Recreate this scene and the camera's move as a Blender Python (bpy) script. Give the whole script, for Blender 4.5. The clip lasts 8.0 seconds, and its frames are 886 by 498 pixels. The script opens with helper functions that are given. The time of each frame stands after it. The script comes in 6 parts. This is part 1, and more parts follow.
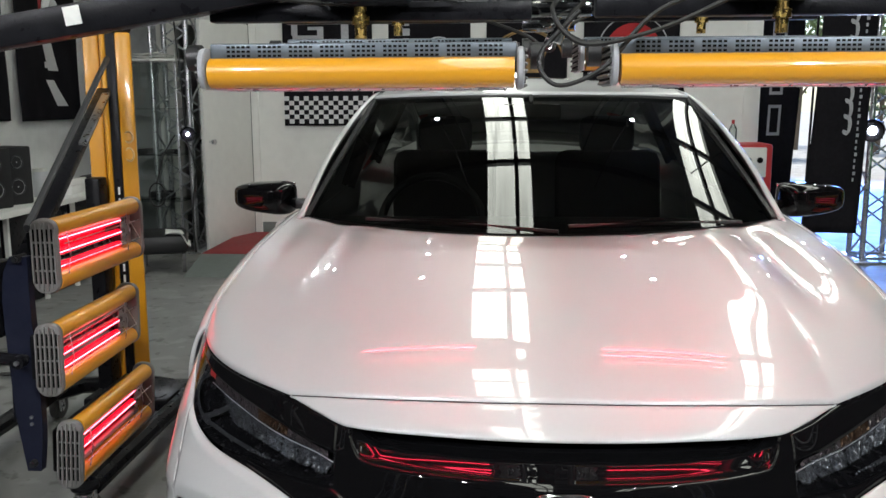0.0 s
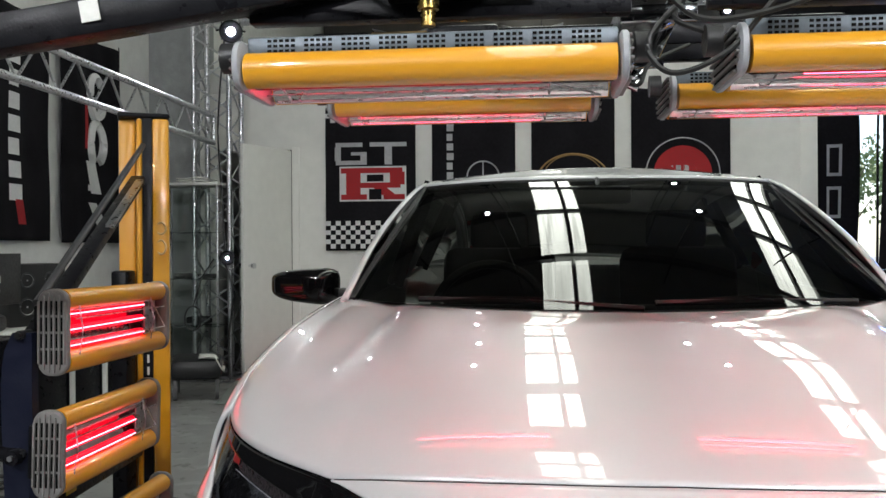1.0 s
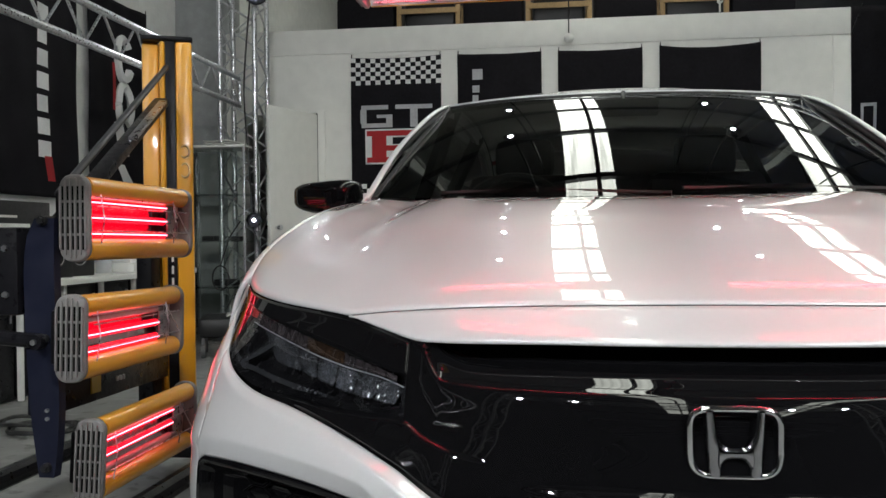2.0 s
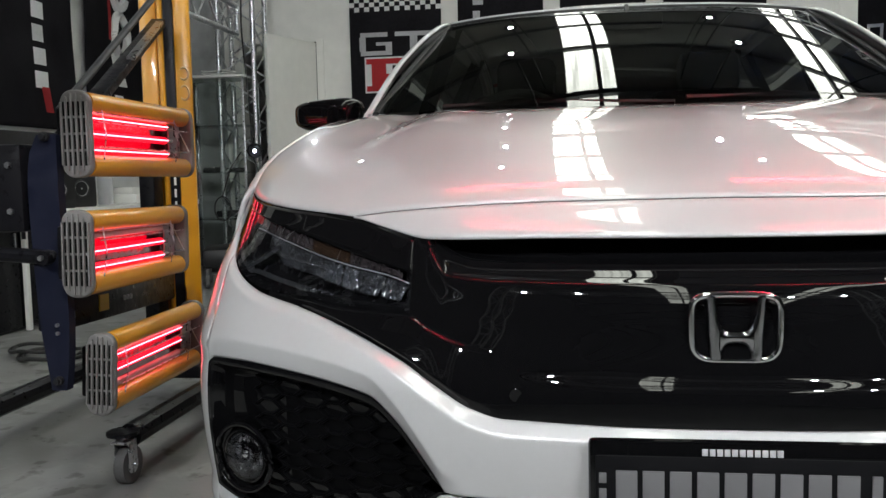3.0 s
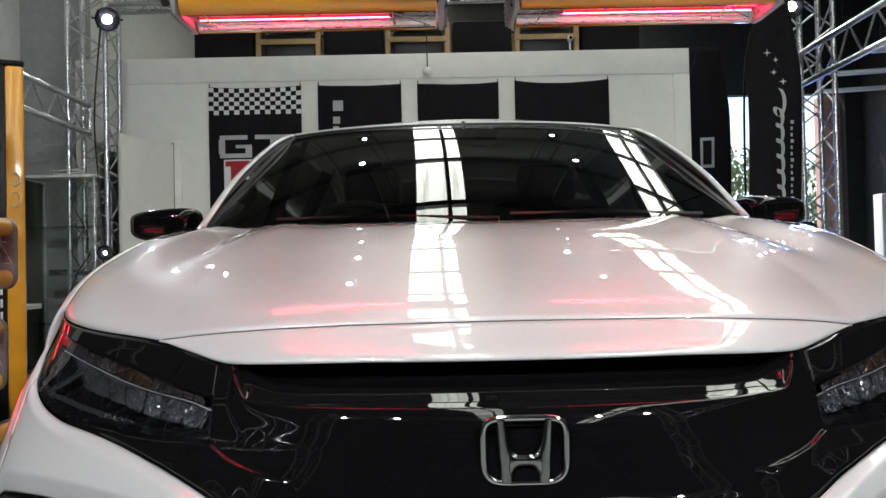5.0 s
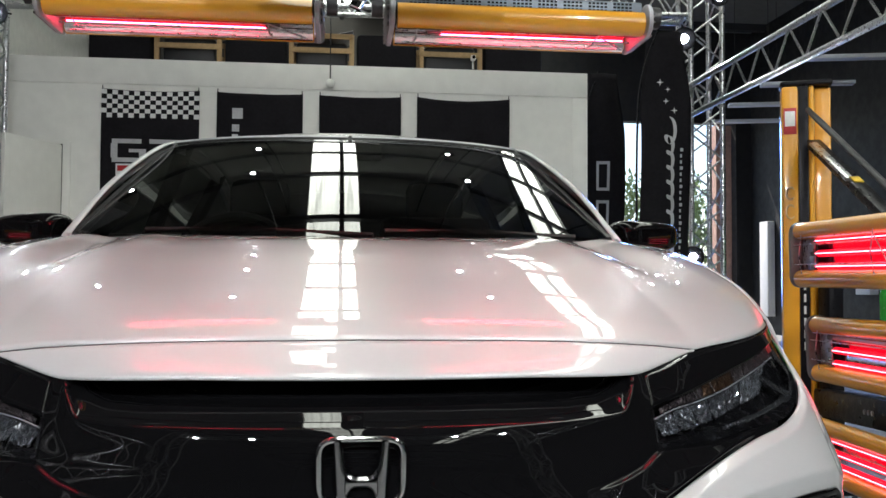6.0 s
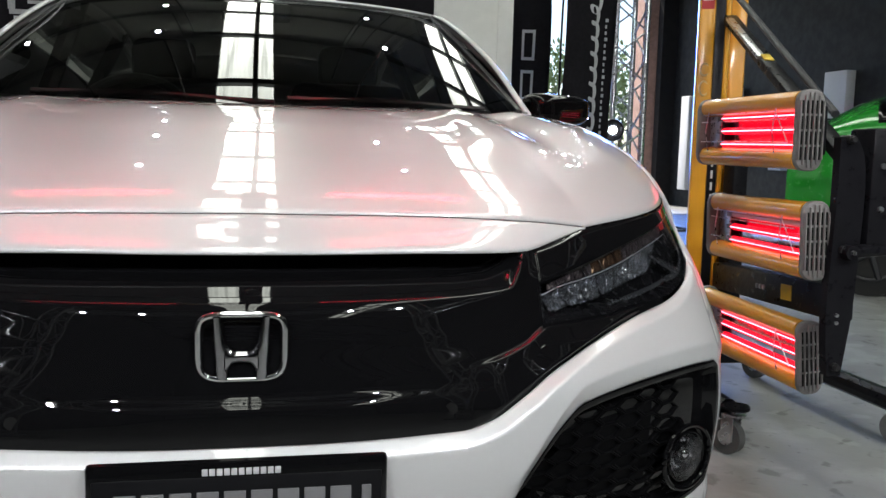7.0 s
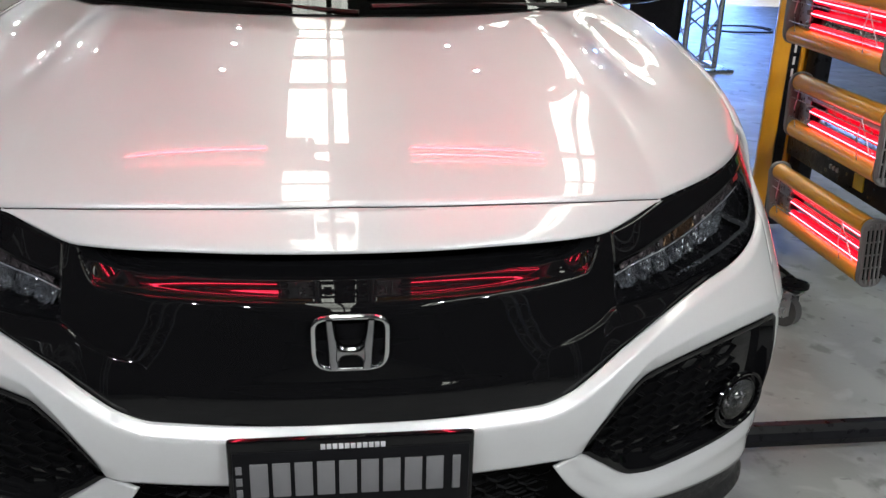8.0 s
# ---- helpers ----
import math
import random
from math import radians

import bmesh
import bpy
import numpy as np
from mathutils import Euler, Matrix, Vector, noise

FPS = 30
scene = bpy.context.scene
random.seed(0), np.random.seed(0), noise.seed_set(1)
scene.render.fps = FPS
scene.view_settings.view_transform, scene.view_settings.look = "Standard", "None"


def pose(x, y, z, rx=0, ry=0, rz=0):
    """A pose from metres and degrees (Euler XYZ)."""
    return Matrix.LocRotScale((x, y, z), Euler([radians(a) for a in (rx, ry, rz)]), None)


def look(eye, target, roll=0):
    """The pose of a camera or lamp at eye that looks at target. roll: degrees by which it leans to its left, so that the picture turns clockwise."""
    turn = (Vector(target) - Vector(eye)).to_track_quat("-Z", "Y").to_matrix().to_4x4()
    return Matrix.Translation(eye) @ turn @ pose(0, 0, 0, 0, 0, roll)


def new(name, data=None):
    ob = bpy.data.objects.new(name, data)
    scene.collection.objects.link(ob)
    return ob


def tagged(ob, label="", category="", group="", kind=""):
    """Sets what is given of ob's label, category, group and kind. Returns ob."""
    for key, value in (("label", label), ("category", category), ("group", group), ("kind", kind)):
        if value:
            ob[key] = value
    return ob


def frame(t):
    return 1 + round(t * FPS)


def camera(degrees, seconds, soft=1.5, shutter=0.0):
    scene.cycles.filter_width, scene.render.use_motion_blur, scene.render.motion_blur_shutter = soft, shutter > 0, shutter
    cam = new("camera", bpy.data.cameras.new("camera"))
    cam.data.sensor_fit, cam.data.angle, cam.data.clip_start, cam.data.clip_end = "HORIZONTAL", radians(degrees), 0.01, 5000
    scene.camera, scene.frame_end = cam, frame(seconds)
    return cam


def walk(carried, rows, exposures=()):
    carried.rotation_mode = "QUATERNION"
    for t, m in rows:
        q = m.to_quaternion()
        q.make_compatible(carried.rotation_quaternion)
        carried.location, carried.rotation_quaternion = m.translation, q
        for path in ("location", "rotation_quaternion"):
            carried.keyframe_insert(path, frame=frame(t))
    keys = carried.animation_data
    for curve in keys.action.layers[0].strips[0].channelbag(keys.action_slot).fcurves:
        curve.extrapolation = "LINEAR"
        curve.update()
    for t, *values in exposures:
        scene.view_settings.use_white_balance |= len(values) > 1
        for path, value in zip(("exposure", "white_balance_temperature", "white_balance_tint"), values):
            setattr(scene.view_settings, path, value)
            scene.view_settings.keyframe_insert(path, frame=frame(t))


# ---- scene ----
cam = camera(53.5, 8.0)
PATH = [
    (0, (-0.122, -1.450, 1.404), (-0.246, 0.518, 1.071), -0.22),
    (0.2, (-0.155, -1.366, 1.387), (-0.286, 0.604, 1.068), 0.00),
    (0.5, (-0.217, -1.221, 1.335), (-0.369, 0.757, 1.080), -0.07),
    (0.7, (-0.231, -1.171, 1.282), (-0.408, 0.815, 1.123), -0.13),
    (1, (-0.214, -1.142, 1.183), (-0.422, 0.847, 1.182), -0.36),
    (1.2, (-0.203, -1.130, 1.103), (-0.424, 0.857, 1.162), -0.46),
    (1.5, (-0.198, -1.132, 1.003), (-0.438, 0.852, 1.065), -0.65),
    (1.7, (-0.199, -1.125, 0.968), (-0.452, 0.859, 0.998), -0.58),
    (2, (-0.206, -1.110, 0.935), (-0.477, 0.871, 0.909), -0.59),
    (2.2, (-0.207, -1.108, 0.918), (-0.486, 0.871, 0.860), -0.77),
    (3.3, (-0.209, -1.124, 0.871), (-0.482, 0.846, 0.660), -1.44),
    (3.5, (-0.208, -1.122, 0.866), (-0.471, 0.848, 0.639), -1.34),
    (4, (-0.199, -1.123, 0.866), (-0.410, 0.855, 0.654), -1.03),
    (4.2, (-0.188, -1.124, 0.872), (-0.365, 0.860, 0.695), -0.94),
    (4.5, (-0.164, -1.127, 0.889), (-0.274, 0.868, 0.793), -0.95),
    (4.8, (-0.133, -1.130, 0.908), (-0.164, 0.870, 0.900), -1.12),
    (5, (-0.110, -1.133, 0.917), (-0.091, 0.867, 0.959), -1.29),
    (5.2, (-0.090, -1.138, 0.923), (-0.024, 0.859, 1.005), -1.29),
    (6.3, (-0.009, -1.129, 0.924), (0.278, 0.849, 0.979), 0.85),
    (6.5, (0.003, -1.127, 0.915), (0.327, 0.847, 0.919), 1.11),
    (6.8, (0.017, -1.127, 0.908), (0.392, 0.835, 0.800), 1.30),
    (7, (0.028, -1.116, 0.934), (0.426, 0.832, 0.709), 1.47),
    (7.2, (0.040, -1.104, 0.997), (0.441, 0.822, 0.642), 1.67),
    (7.5, (0.032, -1.104, 1.110), (0.400, 0.783, 0.559), 1.99),
    (7.8, (0.010, -1.131, 1.211), (0.307, 0.728, 0.537), 1.65),
    (8, (-0.021, -1.151, 1.273), (0.225, 0.698, 0.551), 1.58),
]
walk(cam, [(t, look(eye, target, roll)) for t, eye, target, roll in PATH])

# ---- world, daylight, exposure ----
world = bpy.data.worlds.new("sky")
scene.world = world
world.use_nodes = True
wn = world.node_tree.nodes
sky = wn.new("ShaderNodeTexSky")
sky.sky_type, sky.sun_disc = "NISHITA", False
sky.sun_elevation, sky.sun_rotation = radians(48), radians(200)
wn["Background"].inputs["Strength"].default_value = 0.15
world.node_tree.links.new(sky.outputs[0], wn["Background"].inputs[0])
sun_data = bpy.data.lights.new("sun", "SUN")
sun_data.energy, sun_data.angle, sun_data.color = 5.0, radians(0.5), (1.0, 0.95, 0.88)
sun_ob = new("sun", sun_data)
sun_ob.matrix_world = look((0, 30, 35), (12, 6, 0))
door_light = bpy.data.lights.new("doorway_daylight", "AREA")
door_light.shape, door_light.size, door_light.size_y = "RECTANGLE", 2.2, 3.6
door_light.energy, door_light.color = 50, (0.15, 0.33, 1.0)
door_light_ob = new("doorway_daylight", door_light)
door_light_ob.matrix_world = look((6.15, 14.45, 2.1), (3.9, 9.8, 0.0))
door_light.spread = radians(52)
scene.view_settings.exposure = 1.27


# ---- materials ----
def mat(name, color, rough=0.5, metal=0.0, var=0.06, scale=8.0, bump=0.0, bump_scale=60.0, coat=0.0, coat_rough=0.015, rough_var=0.08, spec=0.5, emit=None, emit_power=0.0, ior=1.5):
    """A painted or plain surface: colour drifts at two sizes, roughness drifts, fine relief."""
    m = bpy.data.materials.new(name)
    m.use_nodes = True
    nt = m.node_tree
    b = nt.nodes["Principled BSDF"]
    b.inputs["Roughness"].default_value = rough
    b.inputs["Metallic"].default_value = metal
    b.inputs["IOR"].default_value = ior
    b.inputs["Specular IOR Level"].default_value = spec
    b.inputs["Coat Weight"].default_value = coat
    b.inputs["Coat Roughness"].default_value = coat_rough
    b.inputs["Coat IOR"].default_value = 1.62
    b.inputs["Base Color"].default_value = (*color, 1)
    tc = nt.nodes.new("ShaderNodeTexCoord")
    if var:
        big = nt.nodes.new("ShaderNodeTexNoise")
        big.inputs["Scale"].default_value, big.inputs["Detail"].default_value = scale * 0.2, 4
        fine = nt.nodes.new("ShaderNodeTexNoise")
        fine.inputs["Scale"].default_value, fine.inputs["Detail"].default_value = scale * 3, 6
        add = nt.nodes.new("ShaderNodeMath")
        add.operation = "ADD"
        ramp = nt.nodes.new("ShaderNodeMapRange")
        ramp.inputs["From Min"].default_value, ramp.inputs["From Max"].default_value = 0.6, 1.4
        ramp.inputs["To Min"].default_value, ramp.inputs["To Max"].default_value = 1 - var * 1.6, 1 + var
        mul = nt.nodes.new("ShaderNodeVectorMath")
        mul.operation = "SCALE"
        mul.inputs[0].default_value = color
        for n in (big, fine):
            nt.links.new(tc.outputs["Object"], n.inputs["Vector"])
        nt.links.new(big.outputs[0], add.inputs[0])
        nt.links.new(fine.outputs[0], add.inputs[1])
        nt.links.new(add.outputs[0], ramp.inputs[0])
        nt.links.new(ramp.outputs[0], mul.inputs["Scale"])
        nt.links.new(mul.outputs[0], b.inputs["Base Color"])
        if rough_var:
            rr = nt.nodes.new("ShaderNodeMapRange")
            rr.inputs["From Min"].default_value, rr.inputs["From Max"].default_value = 0.35, 0.65
            rr.inputs["To Min"].default_value, rr.inputs["To Max"].default_value = max(0, rough - rough_var), min(1, rough + rough_var)
            nt.links.new(fine.outputs[0], rr.inputs[0])
            nt.links.new(rr.outputs[0], b.inputs["Roughness"])
    if bump:
        n = nt.nodes.new("ShaderNodeTexNoise")
        n.inputs["Scale"].default_value, n.inputs["Detail"].default_value = bump_scale, 5
        bp = nt.nodes.new("ShaderNodeBump")
        bp.inputs["Strength"].default_value, bp.inputs["Distance"].default_value = bump, 0.01
        nt.links.new(tc.outputs["Object"], n.inputs["Vector"])
        nt.links.new(n.outputs[0], bp.inputs["Height"])
        nt.links.new(bp.outputs[0], b.inputs["Normal"])
    if emit:
        b.inputs["Emission Color"].default_value = (*emit, 1)
        b.inputs["Emission Strength"].default_value = emit_power
    return m


def clear_mat(name, tint, solid=0.15, rough=0.02):
    """Thin glass: looks through with a tint, and mirrors at its surface."""
    m = bpy.data.materials.new(name)
    m.use_nodes = True
    nt = m.node_tree
    nt.nodes.clear()
    out = nt.nodes.new("ShaderNodeOutputMaterial")
    fres = nt.nodes.new("ShaderNodeFresnel")
    fres.inputs[0].default_value = 1.5
    clear = nt.nodes.new("ShaderNodeBsdfTransparent")
    clear.inputs[0].default_value = (*tint, 1)
    gloss = nt.nodes.new("ShaderNodeBsdfGlossy")
    gloss.inputs["Roughness"].default_value = rough
    mix = nt.nodes.new("ShaderNodeMixShader")
    nt.links.new(fres.outputs[0], mix.inputs[0])
    nt.links.new(clear.outputs[0], mix.inputs[1])
    nt.links.new(gloss.outputs[0], mix.inputs[2])
    nt.links.new(mix.outputs[0], out.inputs[0])
    return m


WHITE_PAINT = mat("white_pearl_paint", (0.545, 0.55, 0.555), 0.36, 0.18, 0.015, 40, coat=1.0, coat_rough=0.004, rough_var=0.02, spec=0.3)
GLOSS_BLACK = mat("gloss_black_plastic", (0.004, 0.004, 0.0045), 0.022, 0.0, 0.1, 20, rough_var=0.008, spec=0.34)
BLACK_PLASTIC = mat("black_plastic", (0.012, 0.012, 0.013), 0.45, 0.0, 0.2, 30, bump=0.1, bump_scale=300)
BLACK_METAL = mat("black_powder_coat", (0.009, 0.009, 0.011), 0.34, 0.0, 0.25, 12, spec=0.12, bump=0.08, bump_scale=220)
DARK_GAP = mat("dark_gap", (0.003, 0.003, 0.003), 0.8, spec=0.1)
CHROME = mat("chrome", (0.75, 0.76, 0.78), 0.07, 1.0, 0.03, 20, rough_var=0.03)
DARK_CHROME = mat("smoked_chrome", (0.42, 0.42, 0.44), 0.12, 1.0, 0.1, 30, rough_var=0.04)
ALUMINIUM = mat("brushed_aluminium", (0.62, 0.63, 0.65), 0.32, 1.0, 0.08, 25, bump=0.05, bump_scale=120)
VENT_STEEL = mat("dark_vented_steel", (0.115, 0.135, 0.155), 0.42, 0.5, 0.2, 20)
GREY_CAP = mat("grey_cast_end_cap", (0.165, 0.16, 0.155), 0.5, 0.0, 0.15, 30, bump=0.1, bump_scale=150)
YELLOW = mat("yellow_powder_coat", (0.68, 0.305, 0.008), 0.40, 0.0, 0.012, 3, coat=0.7, coat_rough=0.05, rough_var=0.0)
REFLECTOR = mat("polished_reflector", (0.64, 0.60, 0.59), 0.10, 1.0, 0.1, 30, bump=0.2, bump_scale=16)
RED_TUBE = mat("glowing_lamp_tube", (0.30, 0.01, 0.01), 0.25, var=0, emit=(1.0, 0.012, 0.035), emit_power=0.35)
SIDE_TUBE = mat("glowing_side_tube", (0.30, 0.01, 0.01), 0.25, var=0, emit=(1.0, 0.002, 0.022), emit_power=0.55)
SIDE_HOT = mat("hot_side_filament", (1, 0.3, 0.2), 0.3, var=0, emit=(1.0, 0.13, 0.20), emit_power=5.0)
RED_HOT = mat("hot_filament", (1, 0.3, 0.2), 0.3, var=0, emit=(1.0, 0.035, 0.09), emit_power=26)
DULL_TUBE = mat("unlit_quartz_tube", (0.55, 0.35, 0.33), 0.1, 0.2, 0.1, 20)
BRASS = mat("brass", (0.55, 0.38, 0.12), 0.25, 1.0, 0.1, 30)
RUBBER = mat("grey_rubber", (0.10, 0.10, 0.10), 0.7, 0.0, 0.2, 40, bump=0.1)
TYRE = mat("black_tyre", (0.015, 0.015, 0.015), 0.75, 0.0, 0.2, 40, bump=0.2)
CABLE = mat("black_cable", (0.01, 0.01, 0.01), 0.5, var=0.1)
STICKER = mat("white_sticker", (0.7, 0.7, 0.66), 0.5, var=0.08, scale=30)
YELLOW_STICKER = mat("yellow_sticker", (0.65, 0.45, 0.03), 0.5, var=0.08, scale=30)
PALE_PRINT = mat("worn_pale_print", (0.78, 0.52, 0.22), 0.4, var=0.2, scale=30)
RED_STICKER = mat("red_sticker", (0.45, 0.03, 0.03), 0.5, var=0.08)
PLATE_GREY = mat("plate_grey", (0.13, 0.13, 0.135), 0.5, var=0.05)
PLATE_BLACK = mat("plate_black", (0.005, 0.005, 0.006), 0.45, var=0.1, spec=0.12)
LAMP_CLEAR = mat("lamp_optic", (0.34, 0.36, 0.39), 0.06, 0.75, 0.6, 90)
SMOKED_OPTIC = mat("smoked_lamp_optic", (0.13, 0.11, 0.115), 0.14, 0.6, 0.5, 60)
AMBER_CLEAR = mat("amber_lamp_optic", (0.15, 0.09, 0.055), 0.12, 0.7, 0.5, 60)
PIPE_GREY = mat("light_guide_grey", (0.055, 0.058, 0.062), 0.2, 0.2, 0.2, 40)
FOG_CLEAR = mat("fog_lamp_optic", (0.55, 0.56, 0.58), 0.06, 0.9, 0.5, 60)
SHROUD = mat("matt_black_shroud", (0.002, 0.002, 0.002), 0.9, var=0.2, spec=0.0)
LAMP_BLACK = mat("lamp_housing_black", (0.006, 0.006, 0.007), 0.22, 0.0, 0.2, 20)
MESH_BLACK = mat("black_mesh_plastic", (0.0035, 0.0035, 0.004), 0.42, 0.0, 0.2, 30, spec=0.04)
AMBER = mat("amber_marker", (0.55, 0.12, 0.02), 0.15, var=0.1)
LIGHT_PIPE = mat("light_pipe", (0.42, 0.43, 0.45), 0.15, 0.2, 0.05, 30)
TINT_GLASS = clear_mat("tinted_glass", (0.25, 0.27, 0.255), rough=0.004)
CLEAR_GLASS = clear_mat("clear_glass", (0.86, 0.9, 0.88))
LENS_GLASS = clear_mat("lamp_lens", (0.9, 0.9, 0.92), rough=0.01)
WALL_WHITE = mat("white_wall_paint", (0.82, 0.815, 0.775), 0.6, 0.0, 0.05, 3, bump=0.12, bump_scale=70)
BLOCK_WHITE = mat("white_painted_block", (0.80, 0.805, 0.79), 0.65, 0.0, 0.08, 3, bump=0.3, bump_scale=35)
CONCRETE = mat("grey_concrete", (0.33, 0.34, 0.34), 0.75, 0.0, 0.15, 4, bump=0.3, bump_scale=40)
BLACK_WALL = mat("black_wall_paint", (0.0075, 0.0075, 0.0095), 0.65, 0.0, 0.25, 3, bump=0.15, bump_scale=50)
DARK_WALL = mat("dark_brown_cladding", (0.06, 0.055, 0.05), 0.7, 0.0, 0.25, 3, bump=0.2, bump_scale=40)
ROOF_SHEET = mat("roof_sheeting", (0.15, 0.152, 0.15), 0.5, 0.3, 0.15, 3)
STEEL_DARK = mat("dark_steel", (0.05, 0.05, 0.055), 0.5, 0.5, 0.2, 6)
FLAG_BLACK = mat("black_flag_cloth", (0.014, 0.013, 0.0155), 0.85, 0.0, 0.3, 12, spec=0.08, bump=0.2, bump_scale=400)
FLAG_WHITE = mat("white_flag_cloth", (0.72, 0.72, 0.72), 0.85, 0.0, 0.08, 20, bump=0.2, bump_scale=400)
FLAG_RED = mat("red_flag_cloth", (0.42, 0.02, 0.025), 0.85, 0.0, 0.15, 20, bump=0.2, bump_scale=400)
FLAG_GOLD = mat("gold_flag_print", (0.32, 0.20, 0.08), 0.8, 0.0, 0.15, 20)
FLAG_GREY = mat("grey_flag_print", (0.46, 0.46, 0.48), 0.85, 0.0, 0.15, 20)
DOOR_WHITE = mat("white_door_paint", (0.80, 0.795, 0.76), 0.45, 0.0, 0.04, 4, bump=0.05)
WOOD = mat("raw_pine", (0.38, 0.25, 0.12), 0.65, 0.0, 0.2, 12, bump=0.15)
RAMP_RED = mat("red_ramp_paint", (0.30, 0.035, 0.04), 0.75, 0.0, 0.2, 8, bump=0.1)
RAMP_GREY = mat("grey_ramp_plate", (0.17, 0.19, 0.18), 0.75, 0.0, 0.15, 8)
GREEN_PAINT = mat("green_car_paint", (0.02, 0.30, 0.03), 0.2, 0.0, 0.05, 10, coat=1.0)
BRICK = mat("brick_face", (0.45, 0.28, 0.23), 0.85, 0.0, 0.25, 6, bump=0.4)
FABRIC_DARK = mat("dark_seat_fabric", (0.03, 0.03, 0.032), 0.9, 0.0, 0.2, 20)
LED_WHITE = mat("led_face", (1, 1, 1), 0.4, var=0, emit=(0.95, 0.97, 1.0), emit_power=1300)
LED_SMALL = mat("small_led_face", (1, 1, 1), 0.4, var=0, emit=(0.92, 0.96, 1.0), emit_power=110)
LED_DIM = mat("dim_led_face", (1, 1, 1), 0.4, var=0, emit=(0.88, 0.94, 1.0), emit_power=420)
SKYLIGHT_SHEET = mat("skylight_sheet", (0.8, 0.85, 0.82), 0.5, var=0.02, emit=(0.96, 1.0, 0.90), emit_power=3.4)
BATTEN_WHITE = mat("white_batten", (0.62, 0.63, 0.66), 0.5, var=0.04)
# black powder coat with a blue reflection put into its base colour
CARRIER_BLUE_SHEEN = mat("black_coat_blue_sheen", (0.009, 0.011, 0.024), 0.36, 0.0, 0.2, 12, spec=0.3, bump=0.06, bump_scale=220)
CONE_GREY = mat("speaker_cone_grey", (0.42, 0.42, 0.42), 0.6, 0.0, 0.1, 30)
PALE_CAP = mat("pale_grey_end_plate", (0.34, 0.35, 0.37), 0.45, 0.0, 0.1, 30)
LEAF = mat("leaf", (0.11, 0.16, 0.055), 0.6, 0.0, 0.4, 3)
BARK = mat("bark", (0.10, 0.075, 0.05), 0.9, 0.0, 0.3, 6)


def weather_skylight(m):
    """Fibreglass roof sheet: ribs across and grimy streaks dim its glow."""
    nt = m.node_tree
    b = nt.nodes["Principled BSDF"]
    tc = nt.nodes.new("ShaderNodeTexCoord")
    mp = nt.nodes.new("ShaderNodeMapping")
    mp.inputs["Scale"].default_value = (26, 0.6, 1)
    n = nt.nodes.new("ShaderNodeTexNoise")
    n.inputs["Scale"].default_value, n.inputs["Detail"].default_value = 1.0, 5
    r = nt.nodes.new("ShaderNodeMapRange")
    r.inputs["From Min"].default_value, r.inputs["From Max"].default_value = 0.34, 0.58
    r.inputs["To Min"].default_value, r.inputs["To Max"].default_value = 2.1, 3.7
    nt.links.new(tc.outputs["Object"], mp.inputs["Vector"])
    nt.links.new(mp.outputs[0], n.inputs["Vector"])
    nt.links.new(n.outputs[0], r.inputs[0])
    nt.links.new(r.outputs[0], b.inputs["Emission Strength"])


weather_skylight(SKYLIGHT_SHEET)


def floor_material():
    """Worn grey floor paint: scuffed patches, dark stains, fine grit."""
    m = mat("worn_floor_paint", (0.215, 0.215, 0.21), 0.55, 0.0, 0.10, 2.0, spec=0.3, bump=0.08, bump_scale=45)
    nt = m.node_tree
    b = nt.nodes["Principled BSDF"]
    base = b.inputs["Base Color"].links[0].from_socket
    tc = nt.nodes.new("ShaderNodeTexCoord")

    def blotch(scale, lo, hi, detail, warp):
        n = nt.nodes.new("ShaderNodeTexNoise")
        n.inputs["Scale"].default_value, n.inputs["Detail"].default_value, n.inputs["Distortion"].default_value = scale, detail, warp
        r = nt.nodes.new("ShaderNodeMapRange")
        r.inputs["From Min"].default_value, r.inputs["From Max"].default_value = lo, hi
        nt.links.new(tc.outputs["Object"], n.inputs["Vector"])
        nt.links.new(n.outputs[0], r.inputs[0])
        return r.outputs[0]

    last = base
    for scale, lo, hi, detail, warp, colour, weight in (
            (0.9, 0.5, 0.8, 7, 0.3, (0.15, 0.145, 0.14), 0.55),
            (2.6, 0.50, 0.64, 9, 0.3, (0.31, 0.31, 0.30), 0.45),
            (5.0, 0.56, 0.62, 11, 0.3, (0.33, 0.33, 0.32), 0.4),
            (9.0, 0.60, 0.66, 12, 0.3, (0.10, 0.097, 0.092), 0.7),
            (22.0, 0.66, 0.70, 8, 0.4, (0.09, 0.09, 0.09), 0.6)):
        mx = nt.nodes.new("ShaderNodeMix")
        mx.data_type = "RGBA"
        k = nt.nodes.new("ShaderNodeMath")
        k.operation = "MULTIPLY"
        k.inputs[1].default_value = weight
        nt.links.new(blotch(scale, lo, hi, detail, warp), k.inputs[0])
        nt.links.new(k.outputs[0], mx.inputs["Factor"])
        nt.links.new(last, mx.inputs["A"])
        mx.inputs["B"].default_value = (*colour, 1)
        last = mx.outputs["Result"]
    nt.links.new(last, b.inputs["Base Color"])
    return m


FLOOR_MAT = floor_material()


